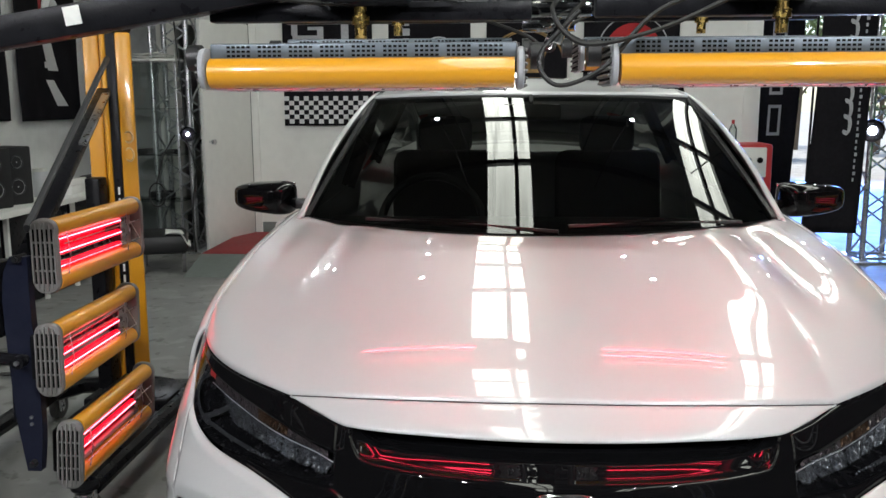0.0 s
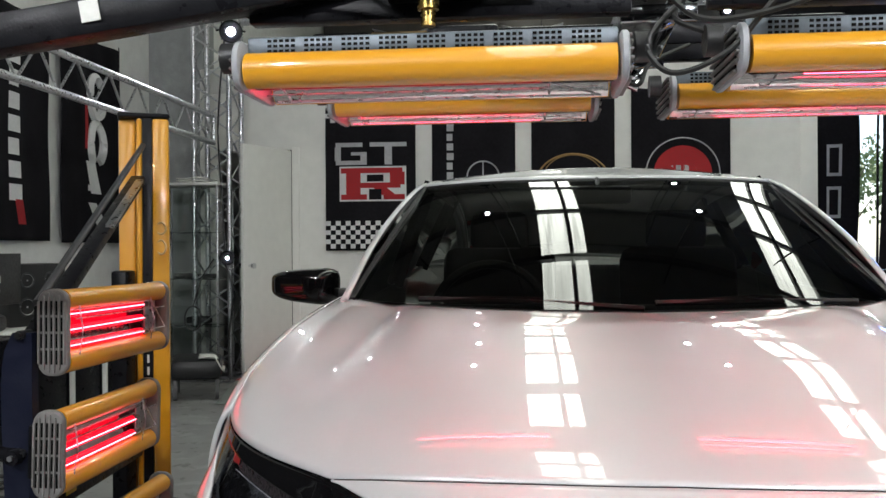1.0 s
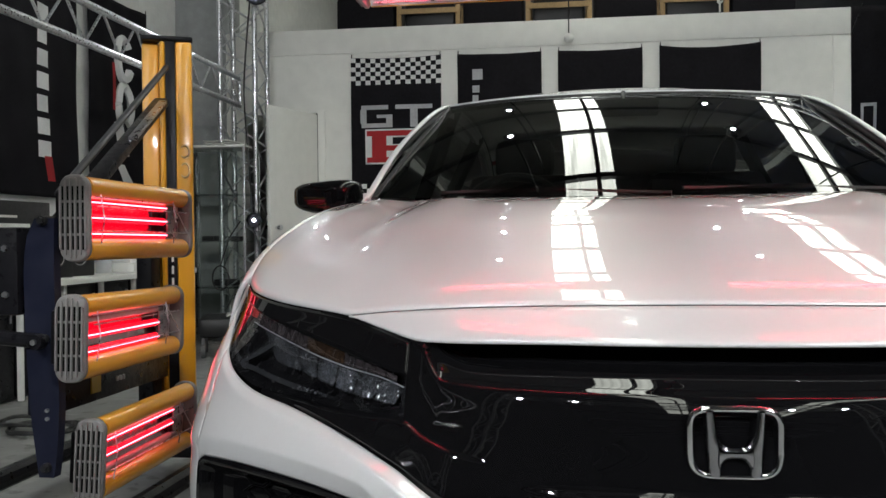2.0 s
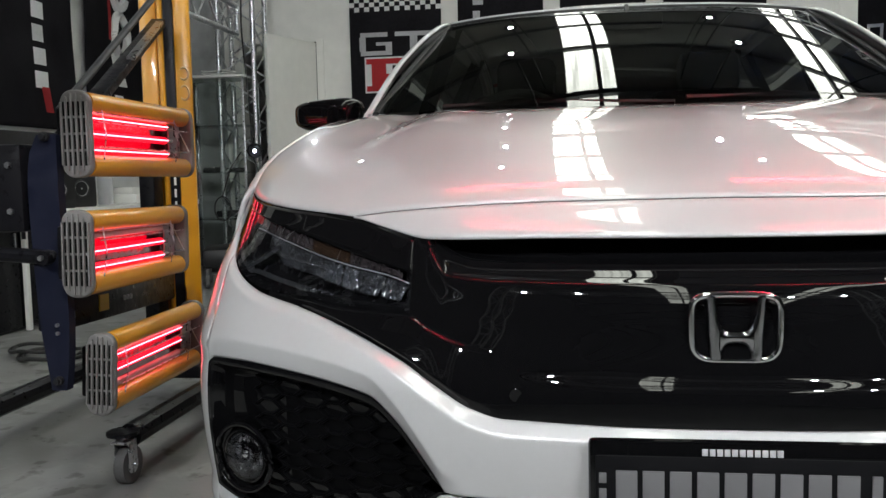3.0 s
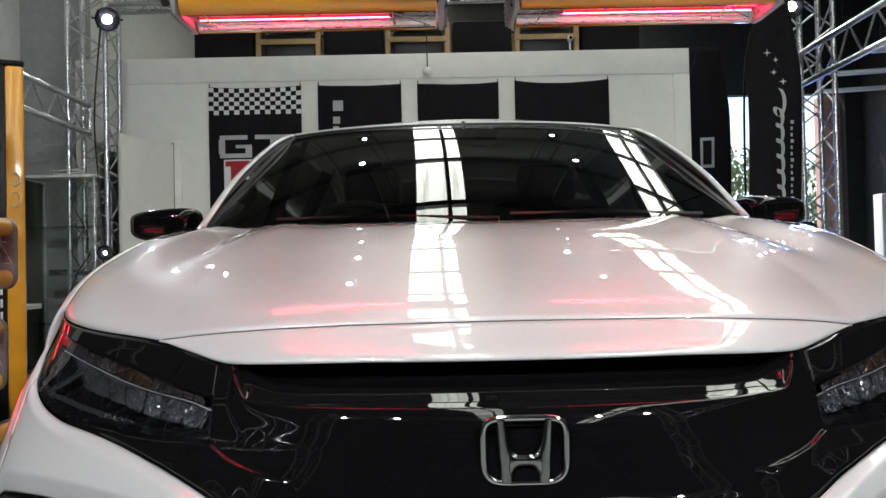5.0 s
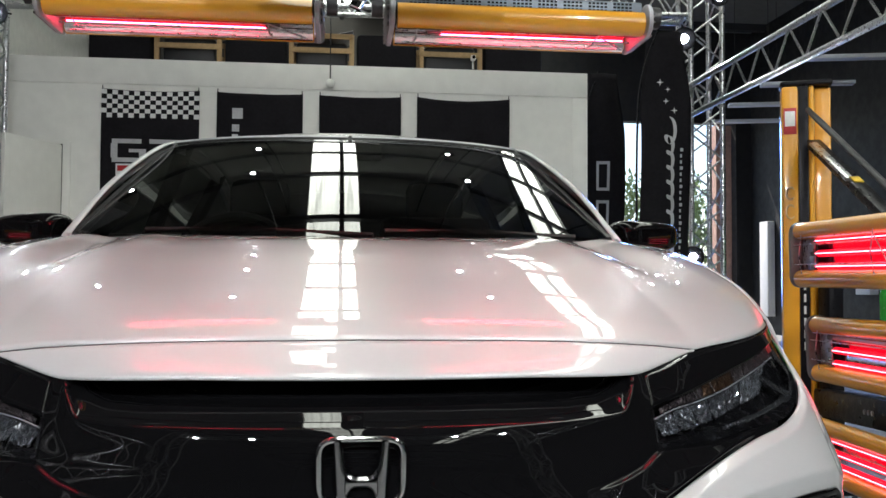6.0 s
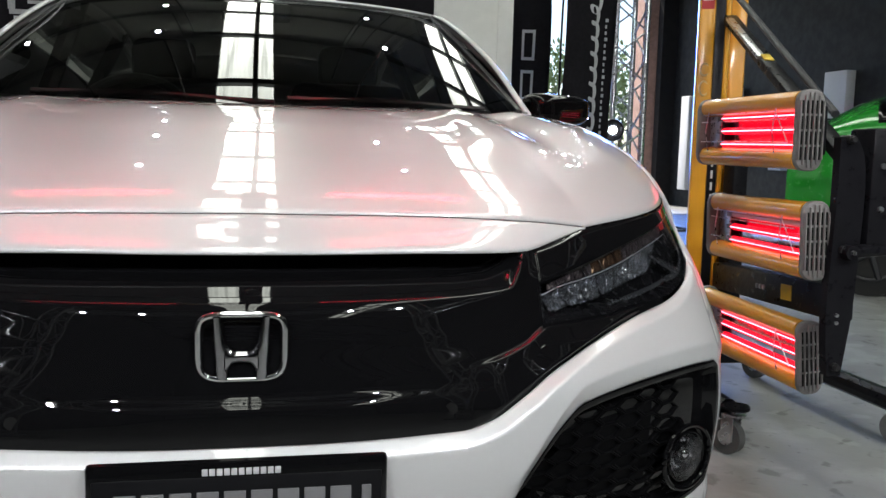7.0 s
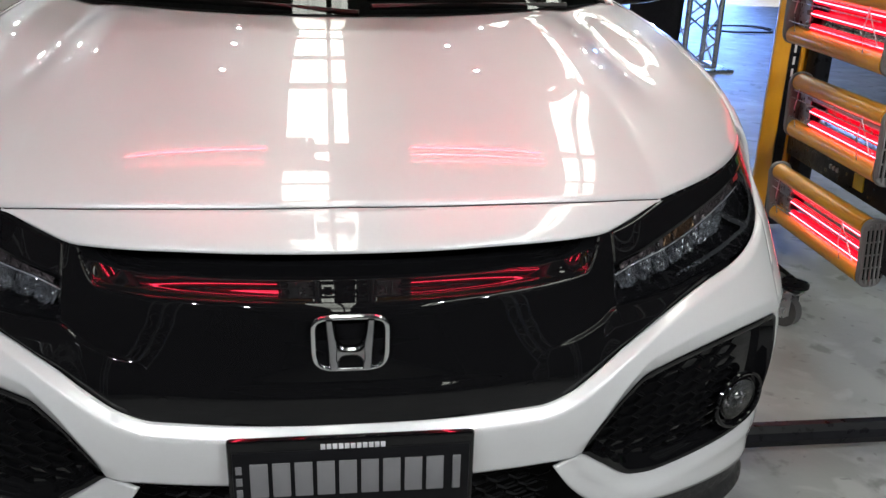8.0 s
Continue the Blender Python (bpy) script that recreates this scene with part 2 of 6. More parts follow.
# ---- mesh helpers ----
def link_mesh(name, bm, material, parent=None, label="", angle=35, flat=False):
    me = bpy.data.meshes.new(name)
    bmesh.ops.recalc_face_normals(bm, faces=bm.faces[:])
    bm.to_mesh(me)
    bm.free()
    me.materials.append(material)
    if not flat:
        me.polygons.foreach_set("use_smooth", [True] * len(me.polygons))
        me.set_sharp_from_angle(angle=radians(angle))
    ob = new(name, me)
    if parent:
        ob.parent = parent
    if label:
        ob["label"] = label
    return ob


def part(name, bm, material, parent, label="", angle=35, flat=False):
    return link_mesh(name, bm, material, parent, label, angle, flat)


def thing(name, label, category, place=(0, 0, 0), turn=0.0, group="", kind=""):
    ob = new(name)
    ob.empty_display_size = 0.1
    ob.matrix_basis = pose(*place, 0, 0, turn)
    return tagged(ob, label, category, group, kind)


def box(bm, c, s, bev=0.0, m=None, seg=2):
    """A box of size s about c, its edges rounded by bev; m: a pose for it."""
    r = bmesh.ops.create_cube(bm, size=1.0)
    vs = r["verts"]
    bmesh.ops.scale(bm, vec=s, verts=vs)
    if bev:
        es = list({e for v in vs for e in v.link_edges})
        out = bmesh.ops.bevel(bm, geom=es, offset=bev, segments=seg, profile=0.5, affect="EDGES")
        vs = list({v for f in out["faces"] for v in f.verts} | {v for v in vs if v.is_valid})
    mm = Matrix.Translation(c)
    if m is not None:
        mm = mm @ m
    bmesh.ops.transform(bm, matrix=mm, verts=vs)
    return bm


def rod(bm, a, b, r, n=10, r2=None):
    """A capped round bar from a to b."""
    a, b = Vector(a), Vector(b)
    d = b - a
    res = bmesh.ops.create_cone(bm, cap_ends=True, cap_tris=False, segments=n, radius1=r, radius2=r if r2 is None else r2, depth=d.length)
    bmesh.ops.transform(bm, matrix=Matrix.Translation((a + b) / 2) @ d.to_track_quat("Z", "Y").to_matrix().to_4x4(), verts=res["verts"])
    return bm


def sweep(bm, pts, r, n=8, closed=False):
    """A tube along a line of points."""
    pts = [Vector(p) for p in pts]
    rings = []
    for i, p in enumerate(pts):
        if closed:
            d = pts[(i + 1) % len(pts)] - pts[i - 1]
        else:
            d = pts[min(i + 1, len(pts) - 1)] - pts[max(i - 1, 0)]
        q = d.to_track_quat("Z", "Y").to_matrix()
        rings.append([bm.verts.new(p + q @ Vector((r * math.cos(k * 2 * math.pi / n), r * math.sin(k * 2 * math.pi / n), 0))) for k in range(n)])
    m = len(rings)
    for i in range(m if closed else m - 1):
        a, b = rings[i], rings[(i + 1) % m]
        for k in range(n):
            bm.faces.new((a[k], a[(k + 1) % n], b[(k + 1) % n], b[k]))
    if not closed:
        bm.faces.new(rings[0][::-1])
        bm.faces.new(rings[-1])
    return bm


def arc_points(pts, k=6):
    """A smooth line through pts."""
    pts = [Vector(p) for p in pts]
    out = []
    for i in range(len(pts) - 1):
        p0, p1, p2, p3 = pts[max(i - 1, 0)], pts[i], pts[i + 1], pts[min(i + 2, len(pts) - 1)]
        for j in range(k):
            t = j / k
            out.append(0.5 * (2 * p1 + (p2 - p0) * t + (2 * p0 - 5 * p1 + 4 * p2 - p3) * t * t + (3 * p1 - p0 - 3 * p2 + p3) * t ** 3))
    out.append(pts[-1])
    return out


def curve(*pts):
    """A smooth function through (x, value) pairs."""
    xs = np.array([p[0] for p in pts], float)
    ys = np.array([p[1] for p in pts], float)
    d = np.diff(ys) / np.diff(xs)
    m = np.concatenate([[d[0]], np.where(d[:-1] * d[1:] > 0, 2 * d[:-1] * d[1:] / np.where(d[:-1] + d[1:] == 0, 1, d[:-1] + d[1:]), 0), [d[-1]]])

    def f(x):
        x = min(max(x, xs[0]), xs[-1])
        i = min(int(np.searchsorted(xs, x, side="right")) - 1, len(xs) - 2)
        i = max(i, 0)
        h = xs[i + 1] - xs[i]
        t = (x - xs[i]) / h
        return float((1 + 2 * t) * (1 - t) ** 2 * ys[i] + t * (1 - t) ** 2 * h * m[i] + t * t * (3 - 2 * t) * ys[i + 1] + t * t * (t - 1) * h * m[i + 1])

    return f


def sheet(bm, f, nu, nv, thick=0.0, inward=None):
    """A grid of f(u, v), u and v from 0 to 1."""
    vs = [[bm.verts.new(f(i / nu, j / nv)) for j in range(nv + 1)] for i in range(nu + 1)]
    for i in range(nu):
        for j in range(nv):
            q = (vs[i][j], vs[i + 1][j], vs[i + 1][j + 1], vs[i][j + 1])
            if len({tuple(round(c, 5) for c in v.co) for v in q}) == 4:
                bm.faces.new(q)
            else:
                u = []
                for v in q:
                    if all((v.co - w.co).length > 1e-5 for w in u):
                        u.append(v)
                if len(u) == 3:
                    bm.faces.new(u)
    return bm


def thicken(ob, t, offset=-1.0):
    m = ob.modifiers.new("thickness", "SOLIDIFY")
    m.thickness, m.offset = t, offset
    return ob


def ease(a, b, x):
    t = min(max((x - a) / (b - a), 0), 1)
    return t * t * (3 - 2 * t)


# ---- the room ----
ROOM_X0, ROOM_X1, ROOM_Y0, ROOM_Y1, ROOM_H = -4.0, 7.6, -18.0, 14.5, 5.6
SKYLIGHTS = ((-0.50, 0.16), (2.88, 3.60))


def structure(name, bm, material, label, category):
    return tagged(link_mesh(name, bm, material), label, category, kind="structure")


def build_room():
    bm = bmesh.new()
    box(bm, (20, 20, -0.1), (160, 160, 0.2))
    structure("floor", bm, FLOOR_MAT, "worn grey painted concrete workshop floor with scuffs and stains", "floor")
    # left wall of painted blocks, with a pier at the corner
    bm = bmesh.new()
    box(bm, (ROOM_X0 - 0.1, 8.35, ROOM_H / 2), (0.2, 12.3, ROOM_H))
    structure("wall_west", bm, BLOCK_WHITE, "white painted block wall of the workshop", "wall")
    # unseen stretch, black so the car mirrors less wall and bounce light drops
    bm = bmesh.new()
    box(bm, (ROOM_X0 - 0.1, -7.9, ROOM_H / 2), (0.2, 20.2, ROOM_H))
    structure("wall_west_unseen", bm, BLACK_WALL, "unseen front stretch of the side wall, made black to cut bounce light", "wall")
    bm = bmesh.new()
    box(bm, (-3.72, 7.34, 2.8), (0.56, 0.30, 5.6), 0.01)
    structure("wall_pier", bm, CONCRETE, "grey concrete pier in the corner of the workshop", "pillar")
    # white partition with a doorway
    bm = bmesh.new()
    for x0, x1, z0, z1 in ((-3.44, -3.26, 0, 2.93), (-3.26, -2.53, 2.14, 2.93), (-2.53, 2.325, 0, 2.93)):
        box(bm, ((x0 + x1) / 2, 7.16, (z0 + z1) / 2), (x1 - x0, 0.12, z1 - z0))
    structure("wall_north", bm, WALL_WHITE, "white plasterboard partition wall behind the car", "wall")
    bm = bmesh.new()
    box(bm, (-0.55, 7.095, 2.815), (5.75, 0.02, 0.235), 0.003)
    box(bm, (2.25, 7.095, 1.345), (0.15, 0.02, 2.68), 0.003)
    box(bm, (-2.49, 7.095, 1.08), (0.07, 0.03, 2.16), 0.003)
    structure("trim", bm, WALL_WHITE, "white painted fascia and edge boards on the partition", "trim")
    bm = bmesh.new()
    box(bm, (2.27, 10.86, 1.45), (0.11, 7.24, 2.9))
    structure("wall_partition_side", bm, WALL_WHITE, "white side of the partition", "wall")
    bm = bmesh.new()
    box(bm, (-0.6, 10.8, 2.87), (5.6, 7.1, 0.1))
    structure("mezzanine_floor", bm, WALL_WHITE, "storage deck over the partitioned room", "deck")
    bm = bmesh.new()
    box(bm, (-0.85, 14.38, 4.2), (6.2, 0.15, 2.8))
    structure("wall_deck_back", bm, DARK_WALL, "dark cladding behind the storage deck", "wall")
    # far wall with the roller door opening to the street
    bm = bmesh.new()
    for x0, x1, z0, z1 in ((-4.2, 5.0, 0, ROOM_H), (5.0, 7.3, 3.88, ROOM_H), (7.3, 7.8, 0, ROOM_H)):
        box(bm, ((x0 + x1) / 2, 14.6, (z0 + z1) / 2), (x1 - x0, 0.2, z1 - z0))
    structure("wall_far", bm, BLACK_WALL, "black painted end wall with a tall open doorway", "wall")
    bm = bmesh.new()
    box(bm, (ROOM_X1 + 0.1, -1.75, ROOM_H / 2), (0.2, 32.5, ROOM_H))
    structure("wall_east", bm, BLACK_WALL, "black painted side wall of the workshop", "wall")
    bm = bmesh.new()
    box(bm, (1.8, ROOM_Y0 - 0.1, ROOM_H / 2), (11.8, 0.2, ROOM_H))
    structure("wall_south", bm, BLACK_WALL, "black painted wall at the end of the workshop", "wall")
    # ceiling with two long rows of translucent sheets
    bm = bmesh.new()
    xs = [ROOM_X0 - 0.2, SKYLIGHTS[0][0], SKYLIGHTS[0][1], SKYLIGHTS[1][0], SKYLIGHTS[1][1], ROOM_X1 + 0.2]
    for i in (0, 2, 4):
        box(bm, ((xs[i] + xs[i + 1]) / 2, -1.75, ROOM_H + 0.05), (xs[i + 1] - xs[i], 32.7, 0.1))
    for x0, x1 in SKYLIGHTS:
        for ya, yb in ((ROOM_Y0 - 0.2, -8.0), (14.2, ROOM_Y1 + 0.1)):
            box(bm, ((x0 + x1) / 2, (ya + yb) / 2, ROOM_H + 0.05), (x1 - x0, yb - ya, 0.1))
    structure("ceiling", bm, ROOF_SHEET, "grey metal roof sheeting under purlins", "ceiling")
    for k, (x0, x1) in enumerate(SKYLIGHTS):
        bm = bmesh.new()
        box(bm, ((x0 + x1) / 2, 3.1, ROOM_H + 0.12), (x1 - x0 + 0.1, 22.4, 0.02))
        structure(f"skylight_{k + 1}", bm, SKYLIGHT_SHEET, "long translucent roof sheet letting daylight in", "skylight")
    bm = bmesh.new()
    for k in range(18):
        y = -17.5 + k * 1.85
        box(bm, (1.8, y, ROOM_H - 0.06), (11.6, 0.13, 0.12))
    for x in (-0.05, 3.2):
        box(bm, (x, -1.75, ROOM_H - 0.05), (0.06, 32.4, 0.08))
    structure("purlin", bm, STEEL_DARK, "dark steel roof purlins and rafters", "purlin")


build_room()


# ---- the car ----
NOSE_Y0 = curve((0.15, 0.06), (0.30, 0.03), (0.42, 0.0), (0.55, -0.02), (0.68, 0.0), (0.735, 0.028), (0.787, 0.080), (0.837, 0.150), (0.862, 0.170))
NOSE_A = curve((0.15, 0.30), (0.45, 0.28), (0.58, 0.30), (0.70, 0.37), (0.79, 0.40), (0.837, 0.39), (0.862, 0.385))
NOSE_P = curve((0.15, 2.2), (0.58, 2.2), (0.70, 1.95), (0.79, 2.35), (0.837, 2.8), (0.862, 2.8))
NOSE_W = curve((0.15, 0.880), (0.30, 0.888), (0.60, 0.892), (0.70, 0.890), (0.78, 0.878), (0.86, 0.870))


def nose(x, z):
    """How far back the front of the car lies at half-width x and height z."""
    x = abs(x)
    return NOSE_Y0(z) + NOSE_A(z) * (x / 0.85) ** NOSE_P(z) + 0.22 * (x / NOSE_W(z)) ** 26


SHUT = curve((0, 0.837), (0.2, 0.8355), (0.3, 0.833), (0.45, 0.8240), (0.543, 0.8135))
TIP = curve((0, 0.788), (0.2, 0.788), (0.405, 0.784), (0.476, 0.797), (0.543, 0.813), (0.70, 0.826), (0.78, 0.838), (0.832, 0.857))
EDGE = curve((0, 0.557), (0.29, 0.556), (0.335, 0.566), (0.39, 0.595), (0.435, 0.620), (0.52, 0.652), (0.62, 0.677), (0.70, 0.690), (0.757, 0.710), (0.80, 0.745), (0.822, 0.79), (0.834, 0.857))
FOG_TOP = curve((0.376, 0.4457), (0.447, 0.541), (0.490, 0.571), (0.62, 0.588), (0.70, 0.591), (0.785, 0.586), (0.80, 0.575))
FOG_LOW = curve((0.376, 0.4437), (0.425, 0.402), (0.49, 0.352), (0.55, 0.340), (0.70, 0.345), (0.80, 0.36))
LIP_LOW = curve((0.325, 0.437), (0.36, 0.385), (0.41, 0.335), (0.49, 0.298), (0.60, 0.272), (0.78, 0.252), (0.86, 0.246))
WHEEL_Y = (0.86, 3.56)
SHOULDER = curve((0.45, 0.850), (0.575, 0.857), (0.8, 0.93), (1.0, 0.968), (1.3, 0.985), (1.42, 0.992), (1.7, 0.995), (2.5, 1.022), (3.5, 1.075), (4.3, 1.06))


def side_x(y, z):
    """Half-width of the body side."""
    prof = curve((0.18, 0.82), (0.35, 0.862), (0.55, 0.884), (0.75, 0.890), (0.9, 0.876), (1.08, 0.855))(z)
    k = curve((0.4, 0.994), (0.7, 0.996), (1.1, 1.0), (3.4, 1.0), (4.0, 0.97), (4.45, 0.86))(y)
    return prof * k


def strip(bm, s, x0, x1, lo, hi, surf, nu=40, nv=10, pw=1.0):
    """The part of a surface between two curves over x0..x1, on side s."""
    def f(u, v):
        x = x0 + (x1 - x0) * (1 - (1 - u) ** pw)
        z = lo(x) + (hi(x) - lo(x)) * v
        return (s * x, surf(x, z), z)
    return sheet(bm, f, nu, nv)


def bumper_y(x, z):
    """The bumper skin: a bright ledge along its top edge, a flat face, a chamfer round the fog lamps."""
    d = max(EDGE(x) - z, 0)
    ledge = 0.020 - 0.008 * ease(0.36, 0.52, x)
    t = d / ledge
    y = nose(x, z) - 0.016 * (t if t < 0.85 else 0.85 + 0.15 * math.tanh((t - 0.85) / 0.15))
    if x > 0.34 and z < 0.64:
        inside = min(z - FOG_LOW(x), FOG_TOP(x) - z)
        t = (inside + 0.030) / 0.030
        y += 0.017 * max(0.0, min(t, 1.0)) * ease(0.35, 0.40, x)
    return y


SHELF_FRONT = curve((0, 0.7315), (0.27, 0.7315), (0.345, 0.7335), (0.377, 0.738), (0.392, 0.755), (0.400, 0.768), (0.408, 0.790))
SHELF_BACK = curve((0, 0.7525), (0.28, 0.7525), (0.340, 0.755), (0.371, 0.764), (0.388, 0.778), (0.396, 0.790), (0.408, 0.800))
LEDGE = curve((0.30, 0.6375), (0.353, 0.6476), (0.398, 0.6618), (0.431, 0.679), (0.46, 0.681), (0.50, 0.680), (0.56, 0.682), (0.60, 0.687), (0.65, 0.689), (0.70, 0.691))


def black_y(x, z):
    """The gloss black band: a slot under the bonnet lip over a sloping shelf, a ledge at each flank, a fold below."""
    y = nose(x, z) + 0.004
    f, b = SHELF_FRONT(x), SHELF_BACK(x)
    t = max(0.0, min((z - f) / (b - f), 1.0))
    deep = 0.024 * t + 0.030 * ease(b, b + 0.005, z)
    y += deep * (1 - ease(0.783, 0.790, z)) * (1 - ease(0.403, 0.412, x))
    y -= 0.006 * math.exp(-((z - f + 0.003) / (0.005 if z > f - 0.003 else 0.030)) ** 2) * (1 - ease(0.395, 0.43, x))
    y -= 0.007 * (1 - ease(0.598, 0.622, z)) * (1 - ease(0.10, 0.42, x))
    c = LEDGE(x)
    y -= 0.005 * (1 - ease(c - 0.002, c + 0.002, z)) * ease(0.30, 0.37, x) * (1 - ease(0.60, 0.68, x)) * ease(0.0, 0.012, z - EDGE(x))
    lip = max(0.0, min((c - z) / 0.022, 1.0))
    return y - 0.012 * lip * ease(0.38, 0.48, x) * (1 - ease(0.56, 0.70, x)) * ease(0.0, 0.010, z - EDGE(x))


LAMP_LOW = curve((0.43, 0.683), (0.50, 0.684), (0.56, 0.686), (0.60, 0.691), (0.65, 0.693), (0.70, 0.6955), (0.757, 0.713), (0.80, 0.748), (0.822, 0.793), (0.834, 0.859))


HOOD_MID = curve((0, 0.8388), (0.06, 0.862), (0.14, 0.884), (0.30, 0.921), (0.60, 0.980), (0.85, 1.015), (1, 1.028))
CREST_X = curve((0, 0.832), (0.15, 0.824), (0.35, 0.806), (0.6, 0.790), (1, 0.780))
CREST_Z = curve((0, 0.859), (0.06, 0.893), (0.15, 0.926), (0.25, 0.953), (0.37, 0.980), (0.5, 1.002), (0.74, 1.026), (1, 1.044))
CREST_Y = (0.572, 1.42)


def bonnet_point(u, r):
    """u across from -1 to 1 (wing crest to wing crest), r from the front edge to the windscreen."""
    a, s = abs(u), 1 if u >= 0 else -1

    def front(q):
        x = 0.832 * q
        z = (SHUT(x) if x <= 0.543 else TIP(x)) + 0.0018
        return Vector((x, nose(x, z), z))

    def rear(q):
        x = 0.780 * q
        return Vector((x, 1.00 + 0.26 * min(x / 0.715, 1) ** 2.2 + 0.16 * ease(0.70, 0.80, x) / 0.896, 1.028 + 0.015 * min(x / 0.715, 1) ** 2))

    mid = Vector((0, front(0).y + (1.00 - front(0).y) * r, HOOD_MID(r)))
    y0 = front(1).y
    crest = Vector((CREST_X(r), y0 + (CREST_Y[1] - y0) * r, CREST_Z(r)))
    f0, f1, g0, g1 = front(0), front(1), rear(0), rear(1)
    f, g = front(a), rear(a)
    k = a ** 2.4
    p = mid.lerp(crest, k) + (1 - r) * (f - f0.lerp(f1, k)) + r * (g - g0.lerp(g1, k))
    x = f.x + (mid.lerp(crest, a).x - 0.832 * a)
    z = p.z
    # a valley between the middle of the bonnet and the wing, sharp at its inner side
    line = 0.795 - 0.035 * r
    d = a - line
    z -= 0.016 * math.exp(-(d / (0.085 if d > 0 else 0.055)) ** 2) * ease(0.12, 0.6, r) * (1 - 0.55 * ease(0.85, 1.0, r))
    z += 0.007 * math.exp(-((a - line + 0.15) / 0.07) ** 2) * ease(0.1, 0.7, r) * (1 - ease(0.9, 1.0, r))
    return (s * x, p.y, z)


def build_car():
    car = thing("car", "white five-door hatchback with gloss black grille and dark tinted glass", "car")
    bm = bmesh.new()
    sheet(bm, lambda u, v: bonnet_point(2 * u - 1, v), 200, 56)
    thicken(part("hood", bm, WHITE_PAINT, car, "white pearl bonnet with raised sides"), 0.002)
    bm = bmesh.new()
    sheet(bm, lambda u, v: ((2 * u - 1) * 0.541, nose((2 * u - 1) * 0.541, TIP(abs(2 * u - 1) * 0.541) + (SHUT(abs(2 * u - 1) * 0.541) - 0.0005 - TIP(abs(2 * u - 1) * 0.541)) * v) - 0.004 * (1 - math.exp(-v / 0.12)) * (1 - v) ** 0.7, TIP(abs(2 * u - 1) * 0.541) + (SHUT(abs(2 * u - 1) * 0.541) - 0.0005 - TIP(abs(2 * u - 1) * 0.541)) * v), 80, 10)
    thicken(part("nose_panel", bm, WHITE_PAINT, car), 0.003)
    # dark core behind the front
    bm = bmesh.new()
    sheet(bm, lambda u, v: ((2 * u - 1) * 0.84, nose((2 * u - 1) * 0.84, 0.17 + 0.655 * v) + 0.06, 0.17 + 0.655 * v), 40, 24)
    sheet(bm, lambda u, v: ((2 * u - 1) * 0.53, nose((2 * u - 1) * 0.53, SHUT(abs(2 * u - 1) * 0.53)) + 0.012, SHUT(abs(2 * u - 1) * 0.53) - 0.03 + 0.0310 * v), 40, 2)
    part("radiator_support", bm, DARK_GAP, car)
    # front bumper
    bm = bmesh.new()
    low = lambda x: 0.452 - 0.004 * (x / 0.3) ** 2
    for s in (-1, 1):
        strip(bm, s, 0.0, 0.325, low, EDGE, bumper_y, 30, 30)
        strip(bm, s, 0.325, 0.376, low, EDGE, bumper_y, 8, 30)
        strip(bm, s, 0.376, 0.80, FOG_TOP, EDGE, bumper_y, 80, 30)
        inner = curve((0.2, 0.80), (0.745, 0.80), (0.79, 0.822), (0.857, 0.834))

        def corner(u, v):
            z = 0.248 + (0.857 - 0.248) * v
            x = inner(z) + (NOSE_W(z) - inner(z)) * (1 - (1 - u) ** 1.8)
            return (s * x, bumper_y(x, z), z)

        sheet(bm, corner, 26, 48)
        strip(bm, s, 0.325, 0.80, LIP_LOW, lambda x: FOG_LOW(x) if x > 0.376 else low(x) - 0.004, lambda x, z: bumper_y(x, z) - 0.012 * (1 - ease(0.0, 0.05, z - LIP_LOW(x))), 50, 10)
    bmesh.ops.remove_doubles(bm, verts=bm.verts[:], dist=0.0006)
    thicken(part("front_bumper", bm, WHITE_PAINT, car, "white pearl bumper with sharp lower blades", 50), 0.008)
    bm = bmesh.new()
    for s in (-1, 1):
        strip(bm, s, 0.0, 0.876, lambda x: 0.175 + 0.01 * x, lambda x: LIP_LOW(x) - 0.004 if x > 0.41 else 0.235 + 0.09 * ease(0.3, 0.41, x), lambda x, z: nose(x, z) - 0.02 - 0.03 * (1 - ease(0.0, 0.03, z - 0.175)), 60, 6)
    thicken(part("splitter", bm, BLACK_PLASTIC, car, "black plastic lower lip"), 0.01)
    # gloss black band, from lamp to lamp
    bm = bmesh.new()
    for s in (-1, 1):
        strip(bm, s, 0.0, 0.43, EDGE, lambda x: TIP(x) - 0.001, black_y, 130, 110)
        strip(bm, s, 0.43, 0.69, EDGE, lambda x: max(LAMP_LOW(x), EDGE(x) + 0.001), black_y, 70, 24)
    bmesh.ops.remove_doubles(bm, verts=bm.verts[:], dist=0.0006)
    grille = part("grille", bm, GLOSS_BLACK, car, "gloss black grille panel with a wing bar", 60)
    for x, z in ((-0.275, 0.588), (0.275, 0.588)):
        bm = bmesh.new()
        y = black_y(abs(x), z)
        rod(bm, (x, y + 0.004, z), (x, y - 0.0012, z), 0.0085, 16)
        part("parking_sensor", bm, GLOSS_BLACK, grille)
    # headlights
    for s in (-1, 1):
        lamp = new("headlight")
        lamp.parent = car
        bm = bmesh.new()
        brow = curve((0.43, 0.735), (0.445, 0.739), (0.50, 0.753), (0.60, 0.7765), (0.752, 0.809), (0.80, 0.826), (0.834, 0.857))

        def bowl(x, z):
            edge = min(z - LAMP_LOW(x), TIP(x) - z, x - 0.43)
            return nose(x, z) + 0.004 + 0.036 * ease(0.003, 0.014, edge)

        strip(bm, s, 0.43, 0.833, LAMP_LOW, TIP, bowl, 70, 24)
